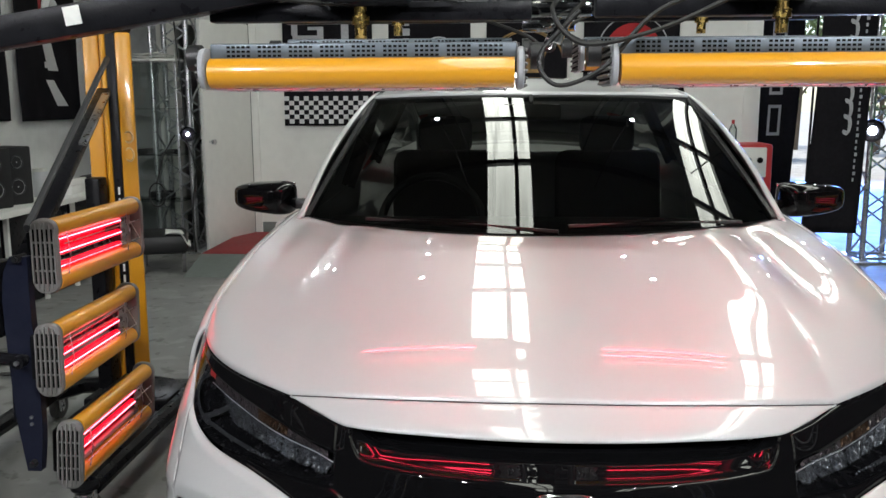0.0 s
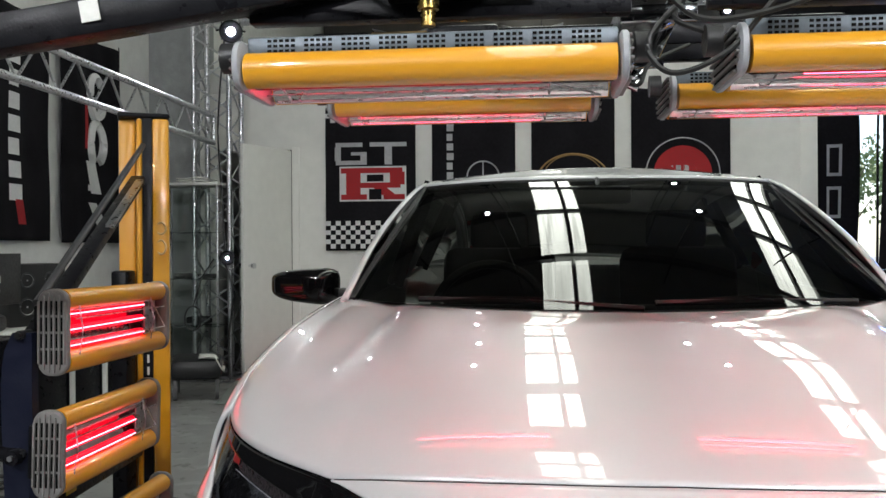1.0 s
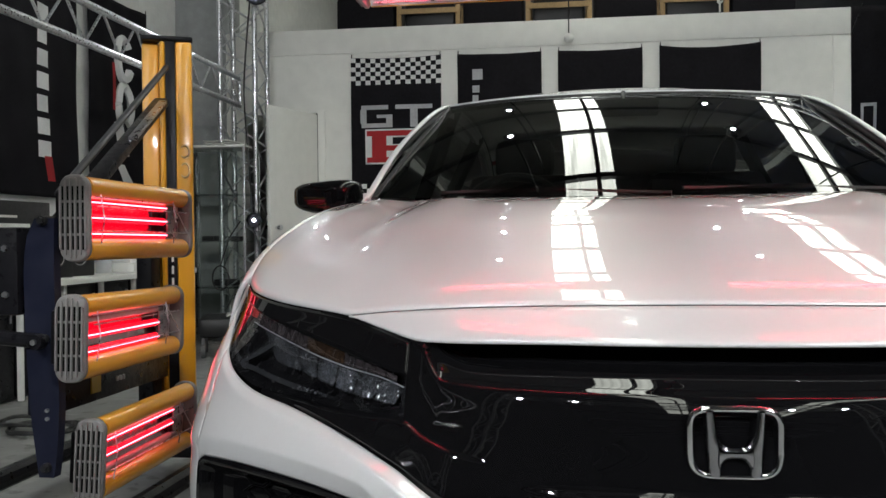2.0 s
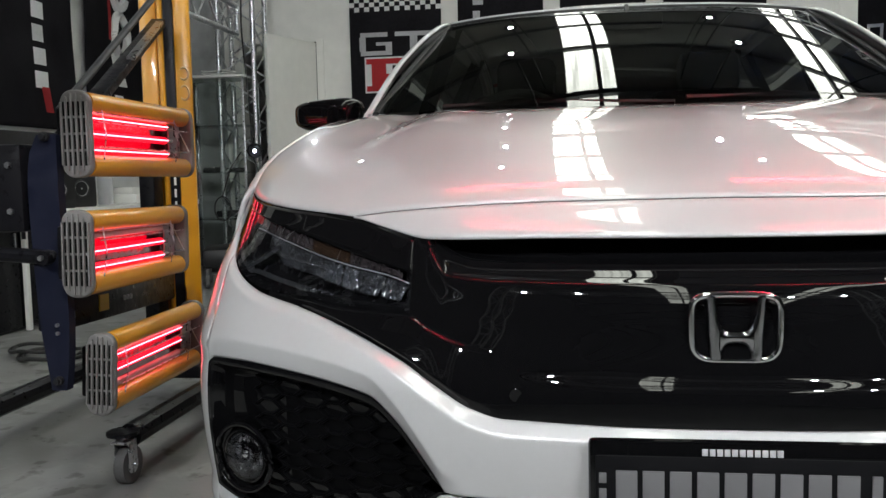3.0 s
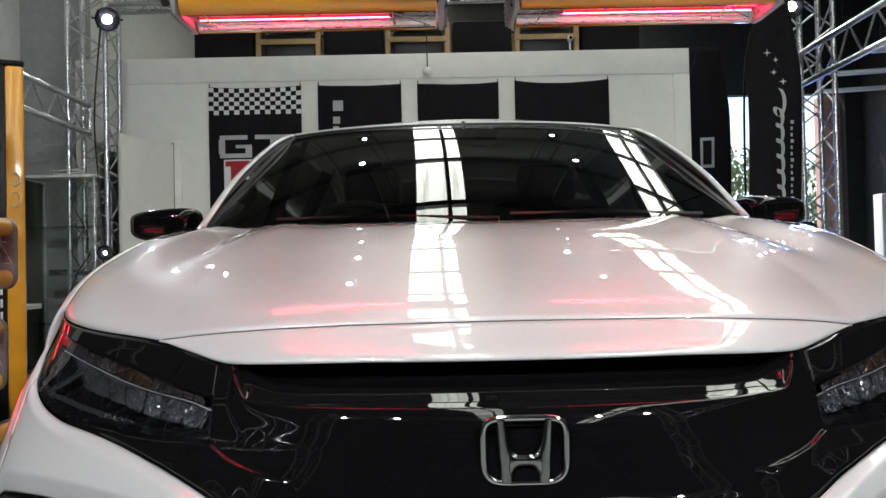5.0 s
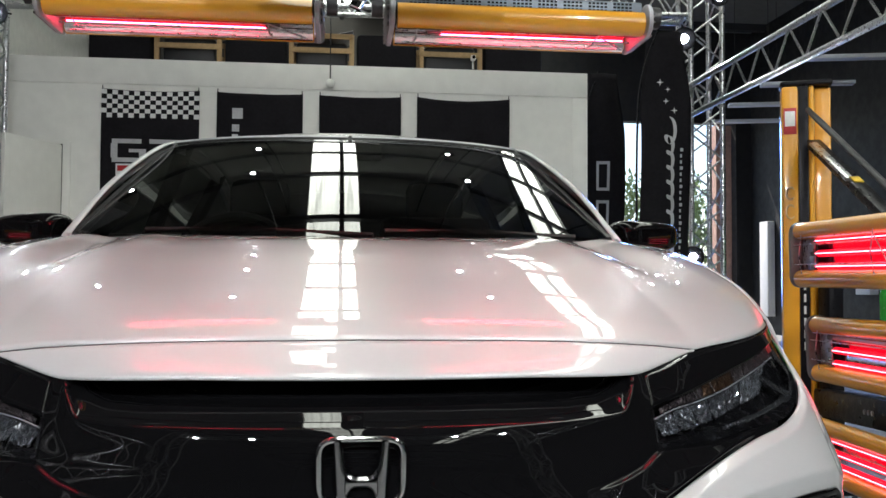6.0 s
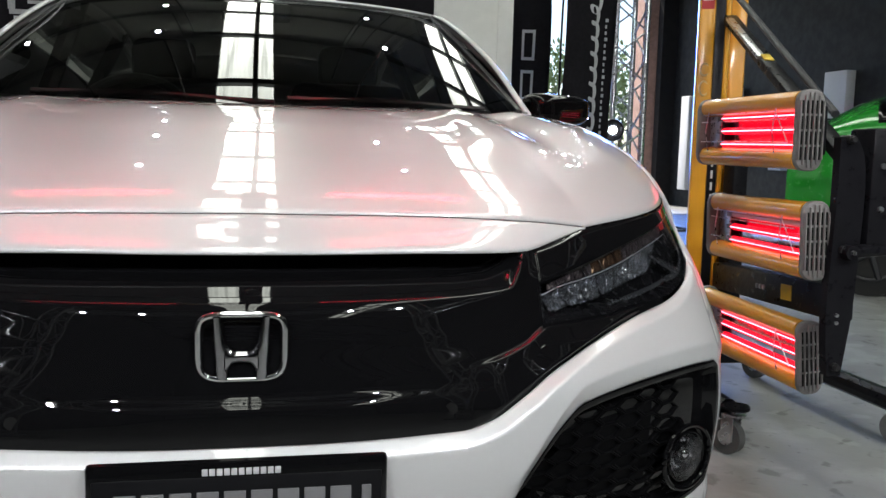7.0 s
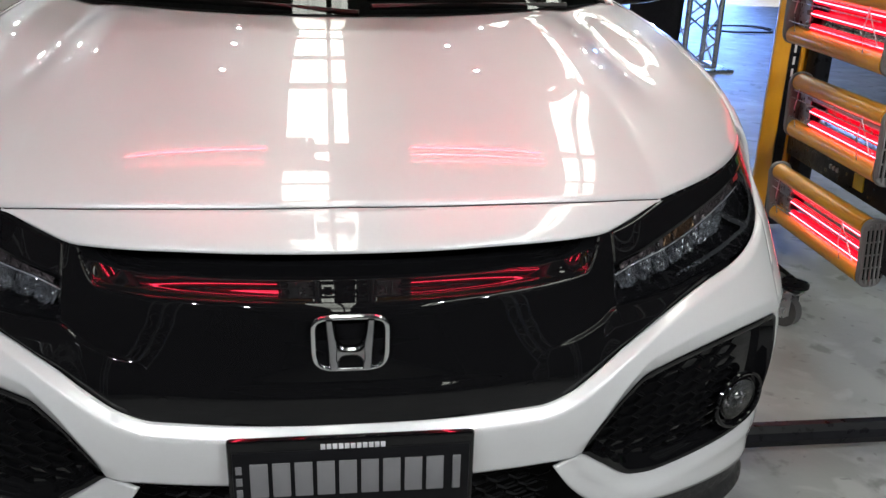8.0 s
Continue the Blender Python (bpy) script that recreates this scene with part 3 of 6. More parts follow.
        part("housing", bm, LAMP_BLACK, lamp, "", 60)
        bm = bmesh.new()
        strip(bm, s, 0.43, 0.832, lambda x: min(brow(x), TIP(x) - 0.002), lambda x: TIP(x) - 0.001, lambda x, z: nose(x, z) + 0.004 - 0.007 * ease(0.43, 0.50, x), 60, 6)
        thicken(part("brow", bm, GLOSS_BLACK, lamp, "gloss black upper edge of the lamp", 60), 0.0015)
        mid = curve((0.430, 0.720), (0.47, 0.731), (0.53, 0.740), (0.59, 0.7515), (0.66, 0.768), (0.75, 0.788))
        low_edge = curve((0.435, 0.689), (0.483, 0.694), (0.53, 0.700), (0.60, 0.716), (0.676, 0.731), (0.75, 0.752))
        on_lamp = lambda x, z, d: (s * x, nose(x, z) + d, z)

        def band(name, pts, w, d, material, label=""):
            """A flat strip of half-width w along points inside the lamp."""
            q = [Vector(p) for p in arc_points([(x, 0, z) for x, z in pts], 6)]
            bm = bmesh.new()
            rows = []
            for i, p in enumerate(q):
                t = (q[min(i + 1, len(q) - 1)] - q[max(i - 1, 0)]).normalized()
                n = Vector((-t.z, 0, t.x)) * w
                rows.append([bm.verts.new(on_lamp((p + n * e).x, (p + n * e).z, d + 0.003 * abs(e))) for e in (-1, -0.4, 0.4, 1)])
            for a, b in zip(rows, rows[1:]):
                for k in range(3):
                    bm.faces.new((a[k], a[k + 1], b[k + 1], b[k]))
            return part(name, bm, material, lamp, label)

        rnd = random.Random(11)
        for k in range(7):
            nu, nv = 20, 8
            column = [rnd.uniform(0.0, 0.007) for _ in range(nu + 1)]
            deep = [0.6 * column[q // (nv + 1)] + rnd.uniform(0.0, 0.0048) for q in range((nu + 1) * (nv + 1))]
            shift = [rnd.uniform(-0.0009, 0.0009) for _ in range((nu + 1) * (nv + 1))]

            def face(u, v):
                i, j = round(u * nu), round(v * nv)
                g = (k + 0.95 * u) / 7
                x = 0.443 + 0.260 * g + shift[i * (nv + 1) + j] + (v - 0.5) * (-0.016 + 0.070 * g ** 2)
                z0, z1 = low_edge(x), mid(x) - 0.002
                zz = z0 + (z1 - z0) * v
                dip = deep[i * (nv + 1) + j] + 0.005 * (1 - math.sin(math.pi * u)) + 0.012 * (v == 0)
                return on_lamp(x, zz, 0.013 + dip)

            bm = bmesh.new()
            sheet(bm, face, nu, nv)
            part("optic", bm, LAMP_CLEAR, lamp, "clear faceted lamp block", 5, True)
        for k in range(16):
            xa, xb = 0.446 + 0.0188 * k, 0.446 + 0.0188 * (k + 0.94)
            deep = [rnd.uniform(0.0, 0.003) for _ in range(20)]
            bm = bmesh.new()
            sheet(bm, lambda u, v: on_lamp(xa + (xb - xa) * u, mid(xa + (xb - xa) * u) + 0.002 + (brow(xa + (xb - xa) * u) - mid(xa + (xb - xa) * u) - 0.006) * v, 0.009 + deep[round(u * 4) * 4 + round(v * 3)]), 4, 3)
            part("upper_optic", bm, AMBER_CLEAR if 5 <= k <= 8 else SMOKED_OPTIC, lamp, "", 5, True)
        bm = bmesh.new()
        sheet(bm, lambda u, v: on_lamp(0.748 + 0.020 * u, mid(0.75) + 0.006 + 0.016 * v + 0.004 * u, 0.009 + 0.002 * math.sin(7 * u + 5 * v)), 5, 4)
        part("red_reflector", bm, RED_STICKER, lamp, "small red reflector")
        for x in (0.522, 0.530, 0.562):
            for k in range(5):
                bm = bmesh.new()
                zz = mid(x) + (brow(x) - mid(x)) * (0.18 + 0.14 * k)
                box(bm, on_lamp(x - 0.0012 * k, zz, 0.006), (0.0030, 0.003, 0.0022), 0.0006)
                part("lamp_bar", bm, CHROME, lamp)
        bm = bmesh.new()
        sweep(bm, [on_lamp(x, mid(x), 0.008) for x in np.linspace(0.434, 0.752, 28)], 0.0011, 6)
        part("divider", bm, LIGHT_PIPE, lamp, "bright strip between the lamp rows")
        band("light_pipe", [(0.752, 0.806), (0.790, 0.785), (0.797, 0.757), (0.770, 0.728), (0.74, 0.7215)], 0.0062, 0.012, PIPE_GREY, "pale grey light guide strip")
        band("light_pipe", [(0.752, 0.722), (0.72, 0.7185), (0.68, 0.711), (0.64, 0.705), (0.60, 0.699)], 0.0038, 0.012, PIPE_GREY, "pale grey light guide strip")
        band("lamp_rib", [(0.757, 0.727), (0.722, 0.743), (0.688, 0.762)], 0.0048, 0.011, PIPE_GREY, "pale translucent rib")
        for k in range(7):
            x = 0.566 + 0.0085 * k
            bm = bmesh.new()
            box(bm, on_lamp(x, 0.6965 + 0.0010 * k + rnd.uniform(-0.001, 0.001), 0.012), (0.006, 0.004, 0.005), 0.001, Euler((rnd.uniform(-0.6, 0.6), rnd.uniform(-0.6, 0.6), 0.5)).to_matrix().to_4x4())
            part("guide_facet", bm, LAMP_CLEAR, lamp)
        bm = bmesh.new()
        strip(bm, s, 0.806, 0.829, lambda x: max(EDGE(x) + 0.004, 0.812), lambda x: TIP(x) - 0.006, lambda x, z: nose(x, z) + 0.002, 8, 4)
        part("marker", bm, AMBER, lamp, "amber side marker")
        bm = bmesh.new()
        strip(bm, s, 0.432, 0.830, lambda x: LAMP_LOW(x) + 0.002, lambda x: max(brow(x) + 0.001, EDGE(x) + 0.006) if x < 0.80 else max(TIP(x) - 0.004, EDGE(x) + 0.005), lambda x, z: nose(x, z) - 0.002, 50, 12)
        part("lens", bm, LENS_GLASS, lamp, "clear headlight cover")
        # fog lamp recess
        bezel = new("fog_bezel")
        bezel.parent = car
        bm = bmesh.new()
        strip(bm, s, 0.376, 0.80, FOG_LOW, FOG_TOP, lambda x, z: nose(x, z) + 0.045, 30, 16)
        part("backing", bm, DARK_GAP, bezel)
        bm = bmesh.new()

        def rim(x, z):
            inside = min(z - FOG_LOW(x), FOG_TOP(x) - z, (x - 0.376) * 0.9, 0.802 - x)
            return nose(x, z) - 0.002 + 0.035 * ease(0.006, 0.030, inside)

        strip(bm, s, 0.376, 0.80, FOG_LOW, lambda x: FOG_LOW(x) + 0.26 * (FOG_TOP(x) - FOG_LOW(x)), rim, 60, 10)
        strip(bm, s, 0.376, 0.80, lambda x: FOG_LOW(x) + 0.80 * (FOG_TOP(x) - FOG_LOW(x)), FOG_TOP, rim, 60, 10)
        strip(bm, s, 0.64, 0.80, lambda x: FOG_LOW(x) + 0.25 * (FOG_TOP(x) - FOG_LOW(x)), lambda x: FOG_LOW(x) + 0.81 * (FOG_TOP(x) - FOG_LOW(x)), rim, 24, 16)
        part("surround", bm, GLOSS_BLACK, bezel, "gloss black fog lamp surround", 50)
        bm = bmesh.new()
        for row in range(11):
            for col in range(9):
                cx = 0.385 + col * 0.0415
                cz = 0.340 + row * 0.0240 + (col % 2) * 0.0120
                if cx > 0.70 or cz < FOG_LOW(cx) + 0.022 or cz > FOG_TOP(cx) - 0.022:
                    continue
                rings = []
                for w, d in ((1.0, 0.036), (0.97, 0.0275), (0.84, 0.0275), (0.74, 0.0335)):
                    ring = []
                    for k in range(6):
                        px, pz = cx + w * 0.0290 * (-1, -0.42, 0.42, 1, 0.42, -0.42)[k], cz + w * 0.0118 * (0, 1, 1, 0, -1, -1)[k]
                        ring.append(bm.verts.new((s * px, nose(px, pz) + d, pz)))
                    rings.append(ring)
                for a, b in zip(rings, rings[1:]):
                    for k in range(6):
                        bm.faces.new((a[k], a[(k + 1) % 6], b[(k + 1) % 6], b[k]))
                bm.faces.new(rings[-1])
        bmesh.ops.recalc_face_normals(bm, faces=bm.faces[:])
        part("honeycomb", bm, MESH_BLACK, bezel, "black honeycomb mesh", 30)
        fx, fz = 0.724, 0.432
        fy = nose(fx, fz)
        around = np.linspace(0, 2 * math.pi, 36, endpoint=False)
        for r, d, thick in ((0.054, 0.004, 0.0045), (0.041, 0.009, 0.0035)):
            bm = bmesh.new()
            sweep(bm, [(s * (fx + r * math.cos(a)), fy + d + 0.5 * r * math.cos(a), fz + r * math.sin(a)) for a in around], thick, 8, True)
            part("fog_ring", bm, GLOSS_BLACK, bezel)
        bm = bmesh.new()
        sheet(bm, lambda u, v: (s * (fx + (0.041 + 0.013 * u) * math.cos(v * 2 * math.pi)), fy + 0.018 - 0.008 * u + 0.5 * (0.041 + 0.013 * u) * math.cos(v * 2 * math.pi), fz + (0.041 + 0.013 * u) * math.sin(v * 2 * math.pi)), 3, 48)
        part("fog_dish", bm, GLOSS_BLACK, bezel)
        bm = bmesh.new()
        facet = [rnd.uniform(0.0, 0.012) for _ in range(9 * 25)]
        sheet(bm, lambda u, v: (s * (fx + 0.038 * u * math.cos(v * 2 * math.pi)), fy + 0.012 + 0.5 * 0.038 * u * math.cos(v * 2 * math.pi) + 0.020 * (1 - u * u) + facet[round(u * 8) * 25 + round(v * 24) % 24] * math.sin(math.pi * u), fz + 0.038 * u * math.sin(v * 2 * math.pi)), 8, 24)
        part("fog_lamp", bm, FOG_CLEAR, bezel, "round clear fog lamp", 5, True)
        bm = bmesh.new()
        sheet(bm, lambda u, v: (s * (fx + 0.040 * u * math.cos(v * 2 * math.pi)), fy + 0.004 + 0.5 * 0.040 * u * math.cos(v * 2 * math.pi) - 0.008 * (1 - u * u), fz + 0.040 * u * math.sin(v * 2 * math.pi)), 6, 32)
        part("fog_lens", bm, LENS_GLASS, bezel, "domed clear cover")
        bm = bmesh.new()
        bmesh.ops.create_uvsphere(bm, u_segments=14, v_segments=8, radius=0.012)
        bmesh.ops.translate(bm, vec=(s * fx, fy + 0.022, fz), verts=bm.verts[:])
        part("fog_bulb", bm, CHROME, bezel)
    # lower grille
    bm = bmesh.new()
    for row in range(11):
        for col in range(18):
            cx = -0.315 + col * 0.037 + (row % 2) * 0.0185
            cz = 0.235 + row * 0.0205
            if abs(cx) > 0.325:
                continue
            ring = [(cx + 0.0214 * math.cos(math.pi / 3 * (k + 0.5)), nose(cx, cz) + 0.03, cz + 0.0137 * math.sin(math.pi / 3 * (k + 0.5))) for k in range(6)]
            sweep(bm, ring, 0.0026, 4, True)
    part("lower_grille", bm, MESH_BLACK, car, "black honeycomb lower intake", 30)
    # badge
    badge = new("badge")
    badge.parent = car
    badge.location = (0, black_y(0, 0.68) - 0.004, 0.680)
    bm = bmesh.new()

    def ring_point(a, w, h, p=0.42):
        c, q = math.cos(a), math.sin(a)
        return Vector((math.copysign(abs(c) ** p, c) * w * (1 + 0.05 * q), 0, math.copysign(abs(q) ** p, q) * h))

    n, m = 96, 10
    centre = [ring_point(2 * math.pi * (k + 0.5) / n, 0.0535, 0.0415) for k in range(n)]
    loops = []
    for k in range(n):
        t = (centre[(k + 1) % n] - centre[k - 1]).normalized()
        out = Vector((t.z, 0, -t.x))
        loops.append([bm.verts.new(centre[k] + out * (0.0046 * math.cos(2 * math.pi * i / m)) + Vector((0, 0.0055 * math.sin(2 * math.pi * i / m), 0))) for i in range(m)])
    for k in range(n):
        p, q = loops[k], loops[(k + 1) % n]
        for i in range(m):
            bm.faces.new((p[i], p[(i + 1) % m], q[(i + 1) % m], q[i]))
    part("ring", bm, CHROME, badge, "chrome rounded frame", 60)
    for s in (-1, 1):
        bm = bmesh.new()

        def leg(u, v):
            inner = 0.0165 + 0.0080 * v ** 1.3 - 0.004 * math.exp(-((v - 0.42) / 0.16) ** 2)
            outer = 0.0315 + 0.0045 * v
            return (s * (inner + (outer - inner) * u), -0.003 - 0.0065 * math.sin(math.pi * u) ** 0.6, -0.0395 + 0.079 * v)

        sheet(bm, leg, 10, 20)
        part("emblem_leg", bm, DARK_CHROME, badge, "", 60)
    bm = bmesh.new()
    sheet(bm, lambda u, v: ((2 * u - 1) * 0.020, -0.006 - 0.004 * math.sin(math.pi * v) ** 0.7, (-0.018 - 0.017 * abs(2 * u - 1) ** 4) * (1 - v) + (-0.005 + 0.012 * abs(2 * u - 1) ** 4) * v), 24, 8)
    part("emblem_bar", bm, DARK_CHROME, badge, "", 60)
    # number plate with plain bars
    plate = new("number_plate")
    plate.parent = car
    plate.location = (0, -0.040, 0.480)
    plate["label"] = "black number plate with grey bars in a gloss frame"
    bm = bmesh.new()
    box(bm, (0, 0.004, 0), (0.366, 0.012, 0.136), 0.006)
    part("plate_frame", bm, GLOSS_BLACK, plate)
    bm = bmesh.new()
    box(bm, (0, -0.0035, -0.008), (0.350, 0.004, 0.112), 0.002)
    part("plate_face", bm, PLATE_BLACK, plate)
    for k in range(10):
        bm = bmesh.new()
        box(bm, (-0.137 + k * 0.0325, -0.0065, 0.001), (0.026 if k != 9 else 0.012, 0.003, 0.058), 0.001)
        part("bar", bm, PLATE_GREY, plate)
    for k in range(3):
        bm = bmesh.new()
        box(bm, (-0.166, -0.0062, 0.020 - k * 0.020), (0.009, 0.002, 0.013), 0.0005)
        part("bar", bm, PLATE_GREY, plate)
    for k in range(11):
        bm = bmesh.new()
        box(bm, (-0.043 + k * 0.0088, -0.0045, 0.054), (0.0070, 0.002, 0.0085), 0.0005)
        part("bar", bm, FLAG_GREY, plate)
    # front wings and body sides
    arch = lambda y: max((math.sqrt(max(0.355 ** 2 - (y - w) ** 2, 0)) + 0.32 if abs(y - w) < 0.34 else 0.0) for w in WHEEL_Y)
    lowest = lambda y: max(0.20, arch(y))
    panels = (("fender", 0.60, 1.42, False), ("front_door", 1.425, 2.36, True), ("rear_door", 2.365, 3.22, True), ("rear_quarter", 3.225, 4.30, True))
    for s in (-1, 1):
        for name, ya, yb, curl in panels:
            bm = bmesh.new()

            def f(u, v):
                y = ya + (yb - ya) * u
                z1, z0 = SHOULDER(y), lowest(y)
                if curl and v > 0.8:
                    t = (v - 0.8) / 0.2
                    return (s * (side_x(y, z1) - 0.09 * t * t), y, z1 + 0.03 * math.sin(t * math.pi / 2))
                v2 = v / 0.8 if curl else v
                z = z0 + (z1 - z0) * v2
                x = side_x(y, z)
                if not curl:
                    e0, e1 = bonnet_point(1, 0), bonnet_point(1, 1)
                    e = bonnet_point(1, min(max((y - e0[1]) / (e1[1] - e0[1]), 0), 1))
                    top = min(e[2] - 0.16, 0.80)
                    if v2 < 0.5:
                        z = z0 + (top - z0) * v2 / 0.5
                        x = side_x(y, z)
                    else:
                        q = (v2 - 0.5) / 0.5 * math.pi / 2
                        z = top + (e[2] - top) * math.sin(q)
                        x = e[0] + (side_x(y, top) - e[0]) * math.cos(q) ** 1.08
                return (s * x, y, z)

            sheet(bm, f, 60, 36)
            panel = thicken(part(name, bm, WHITE_PAINT, car), 0.01)
            if "door" in name:
                bm = bmesh.new()
                yh = yb - 0.16
                box(bm, (s * (side_x(yh, 0.92) + 0.018), yh, 0.92), (0.022, 0.19, 0.028), 0.009)
                part("door_handle", bm, WHITE_PAINT, panel)
        # sill
        bm = bmesh.new()
        sheet(bm, lambda u, v: (s * (0.80 + 0.04 * math.sin(v * 2.4)), 1.22 + 1.98 * u, 0.15 + 0.07 * v), 20, 6)
        thicken(part("sill", bm, BLACK_PLASTIC, car), 0.01)
    # greenhouse
    rail = [Vector(p) for p in arc_points([(0.728, 1.27, 1.052), (0.690, 1.62, 1.240), (0.620, 2.08, 1.418), (0.598, 2.6, 1.452), (0.588, 3.2, 1.43), (0.585, 3.7, 1.33), (0.60, 4.08, 1.16), (0.63, 4.26, 1.07)], 8)]
    rail_y = [p.y for p in rail]

    def rail_at(y):
        i = min(max(int(np.searchsorted(rail_y, y)) - 1, 0), len(rail) - 2)
        t = min(max((y - rail_y[i]) / (rail_y[i + 1] - rail_y[i]), 0), 1)
        return rail[i].lerp(rail[i + 1], t)

    for s in (-1, 1):
        bm = bmesh.new()

        def pil(u, v):
            p = rail[0].lerp(rail[1], 0) if u <= 0 else rail_at(1.27 + 2.99 * u)
            return (s * (p.x + 0.004 + 0.030 * math.sin(v * math.pi / 2)), p.y, p.z - 0.006 + 0.008 * math.sin(v * math.pi) - 0.040 * v * v)

        sheet(bm, pil, 80, 8)
        thicken(part("roof_rail", bm, WHITE_PAINT, car, "white windscreen pillar and roof edge"), 0.012)
        bm = bmesh.new()
        sheet(bm, lambda u, v: (s * (0.775 + (rail_at(1.36 + 2.7 * u).x + 0.025 - 0.775) * v), 1.36 + 2.7 * u, SHOULDER(1.36 + 2.7 * u) + 0.028 + (rail_at(1.36 + 2.7 * u).z - 0.01 - SHOULDER(1.36 + 2.7 * u) - 0.028) * v), 40, 6)
        part("side_window", bm, TINT_GLASS, car, "dark tinted side glass")
        for y in (2.36, 3.2):
            bm = bmesh.new()
            p = rail_at(y)
            sweep(bm, [(s * 0.772, y, SHOULDER(y) + 0.02), (s * (p.x + 0.02), y, p.z)], 0.03, 6)
            part("pillar", bm, GLOSS_BLACK, car)
    # windscreen
    base = lambda a: Vector((0.722 * a, 1.03 + 0.245 * abs(a) ** 2.2, 1.030 + 0.016 * a * a))
    head = lambda a: Vector((0.612 * a, 1.955 + 0.13 * abs(a) ** 2.2, 1.420 - 0.012 * abs(a) ** 3))
    bm = bmesh.new()

    def screen(u, v):
        a = 2 * u - 1
        p = base(a).lerp(head(a), v)
        return (p.x, p.y, p.z + 0.055 * 4 * v * (1 - v) * (1 - 0.65 * a * a) * 0.55)

    sheet(bm, screen, 64, 32)
    part("windscreen", bm, TINT_GLASS, car, "dark tinted windscreen")
    bm = bmesh.new()
    edge = [Vector(screen(0, v / 14)) for v in range(15)] + [Vector(screen(u / 20, 1)) for u in range(1, 21)] + [Vector(screen(1, 1 - v / 14)) for v in range(1, 15)]
    sweep(bm, [p + Vector((0, 0.004, -0.008)) for p in edge], 0.014, 6)
    part("screen_seal", bm, BLACK_PLASTIC, car)
    bm = bmesh.new()
    sheet(bm, lambda u, v: ((2 * u - 1) * 0.73, base(2 * u - 1).y - 0.05 + 0.075 * v, base(2 * u - 1).z - 0.022 + 0.016 * v), 40, 4)
    part("cowl", bm, BLACK_PLASTIC, car, "black plastic scuttle panel")
    for pts in (((0.05, 1.03, 1.034), (-0.20, 1.085, 1.045), (-0.52, 1.17, 1.050)), ((0.60, 1.19, 1.043), (0.35, 1.12, 1.046), (0.08, 1.06, 1.046))):
        bm = bmesh.new()
        sweep(bm, arc_points(pts), 0.008, 6)
        wiper = part("wiper", bm, BLACK_PLASTIC, car, "black wiper arm resting on the glass")
        bm = bmesh.new()
        a, b = Vector(pts[0]), Vector(pts[2])
        sweep(bm, [a.lerp(b, 0.15) + Vector((0, 0.012, 0.004)), a.lerp(b, 0.5) + Vector((0, 0.02, 0.012)), b + Vector((0, 0.005, 0))], 0.006, 6)
        part("wiper_blade", bm, BLACK_PLASTIC, wiper)
    # roof and rear
    bm = bmesh.new()

    def roof(u, v):
        a = 2 * u - 1
        y0 = head(a).y + 0.012
        y = y0 + (3.62 - y0) * v
        p = rail_at(max(y, 2.09))
        z = p.z + 0.052 * (1 - a * a) * ease(-0.55, 0.35, v)
        if v < 0.2:
            t = v / 0.2
            z = (1 - ease(0, 1, t)) * (head(a).z + 0.012 + 0.052 * t) + ease(0, 1, t) * z
        return (p.x * a, y, z)

    sheet(bm, roof, 48, 40)
    thicken(part("roof", bm, WHITE_PAINT, car), 0.012)
    bm = bmesh.new()
    sheet(bm, lambda u, v: (rail_at(3.63 + 0.6 * v).x * (2 * u - 1), 3.63 + 0.6 * v, rail_at(3.63 + 0.6 * v).z + 0.045 * (1 - (2 * u - 1) ** 2)), 32, 16)
    part("rear_window", bm, TINT_GLASS, car)
    bm = bmesh.new()
    sheet(bm, lambda u, v: ((2 * u - 1) * (0.80 - 0.1 * v), 4.42 - 0.14 * (2 * u - 1) ** 4 - 0.17 * ease(0.55, 1, v), 0.30 + 0.78 * v), 40, 20)
    thicken(part("tailgate", bm, WHITE_PAINT, car), 0.012)
    bm = bmesh.new()
    sheet(bm, lambda u, v: ((2 * u - 1) * 0.84, 4.45 - 0.22 * (2 * u - 1) ** 6, 0.20 + 0.30 * v), 40, 8)
    thicken(part("rear_bumper", bm, BLACK_PLASTIC, car), 0.02)
    for s in (-1, 1):
        bm = bmesh.new()
        box(bm, (s * 0.66, 4.30, 0.90), (0.26, 0.10, 0.10), 0.03)
        part("tail_light", bm, RED_STICKER, car)
    bm = bmesh.new()
    box(bm, (0, 2.45, 0.20), (1.50, 3.5, 0.06), 0.02)
    part("underbody", bm, DARK_GAP, car)
    # mirrors
    for s in (-1, 1):
        mirror = new("door_mirror")
        mirror.parent = car
        mirror["label"] = "gloss black door mirror"
        bm = bmesh.new()
        bmesh.ops.create_uvsphere(bm, u_segments=40, v_segments=24, radius=1.0)
        for v in bm.verts:
            x, y, z = v.co
            px = math.copysign(abs(x) ** 0.5, x)
            pz = math.copysign(abs(z) ** 0.42, z)
            out = (px + 1) / 2
            top = 1.126 - 0.012 * out - 0.004 * out ** 4
            low = 1.000 + 0.020 * out + 0.012 * out ** 4
            v.co = (s * (0.955 + 0.112 * px), 1.640 + 0.085 * math.copysign(abs(y) ** 0.7, y) + 0.035 * out ** 2, (top + low) / 2 + (top - low) / 2 * pz)
        part("shell", bm, GLOSS_BLACK, mirror)
        bm = bmesh.new()
        box(bm, (s * 0.835, 1.665, 1.040), (0.10, 0.06, 0.035), 0.012)
        part("mount", bm, BLACK_PLASTIC, mirror)
        bm = bmesh.new()
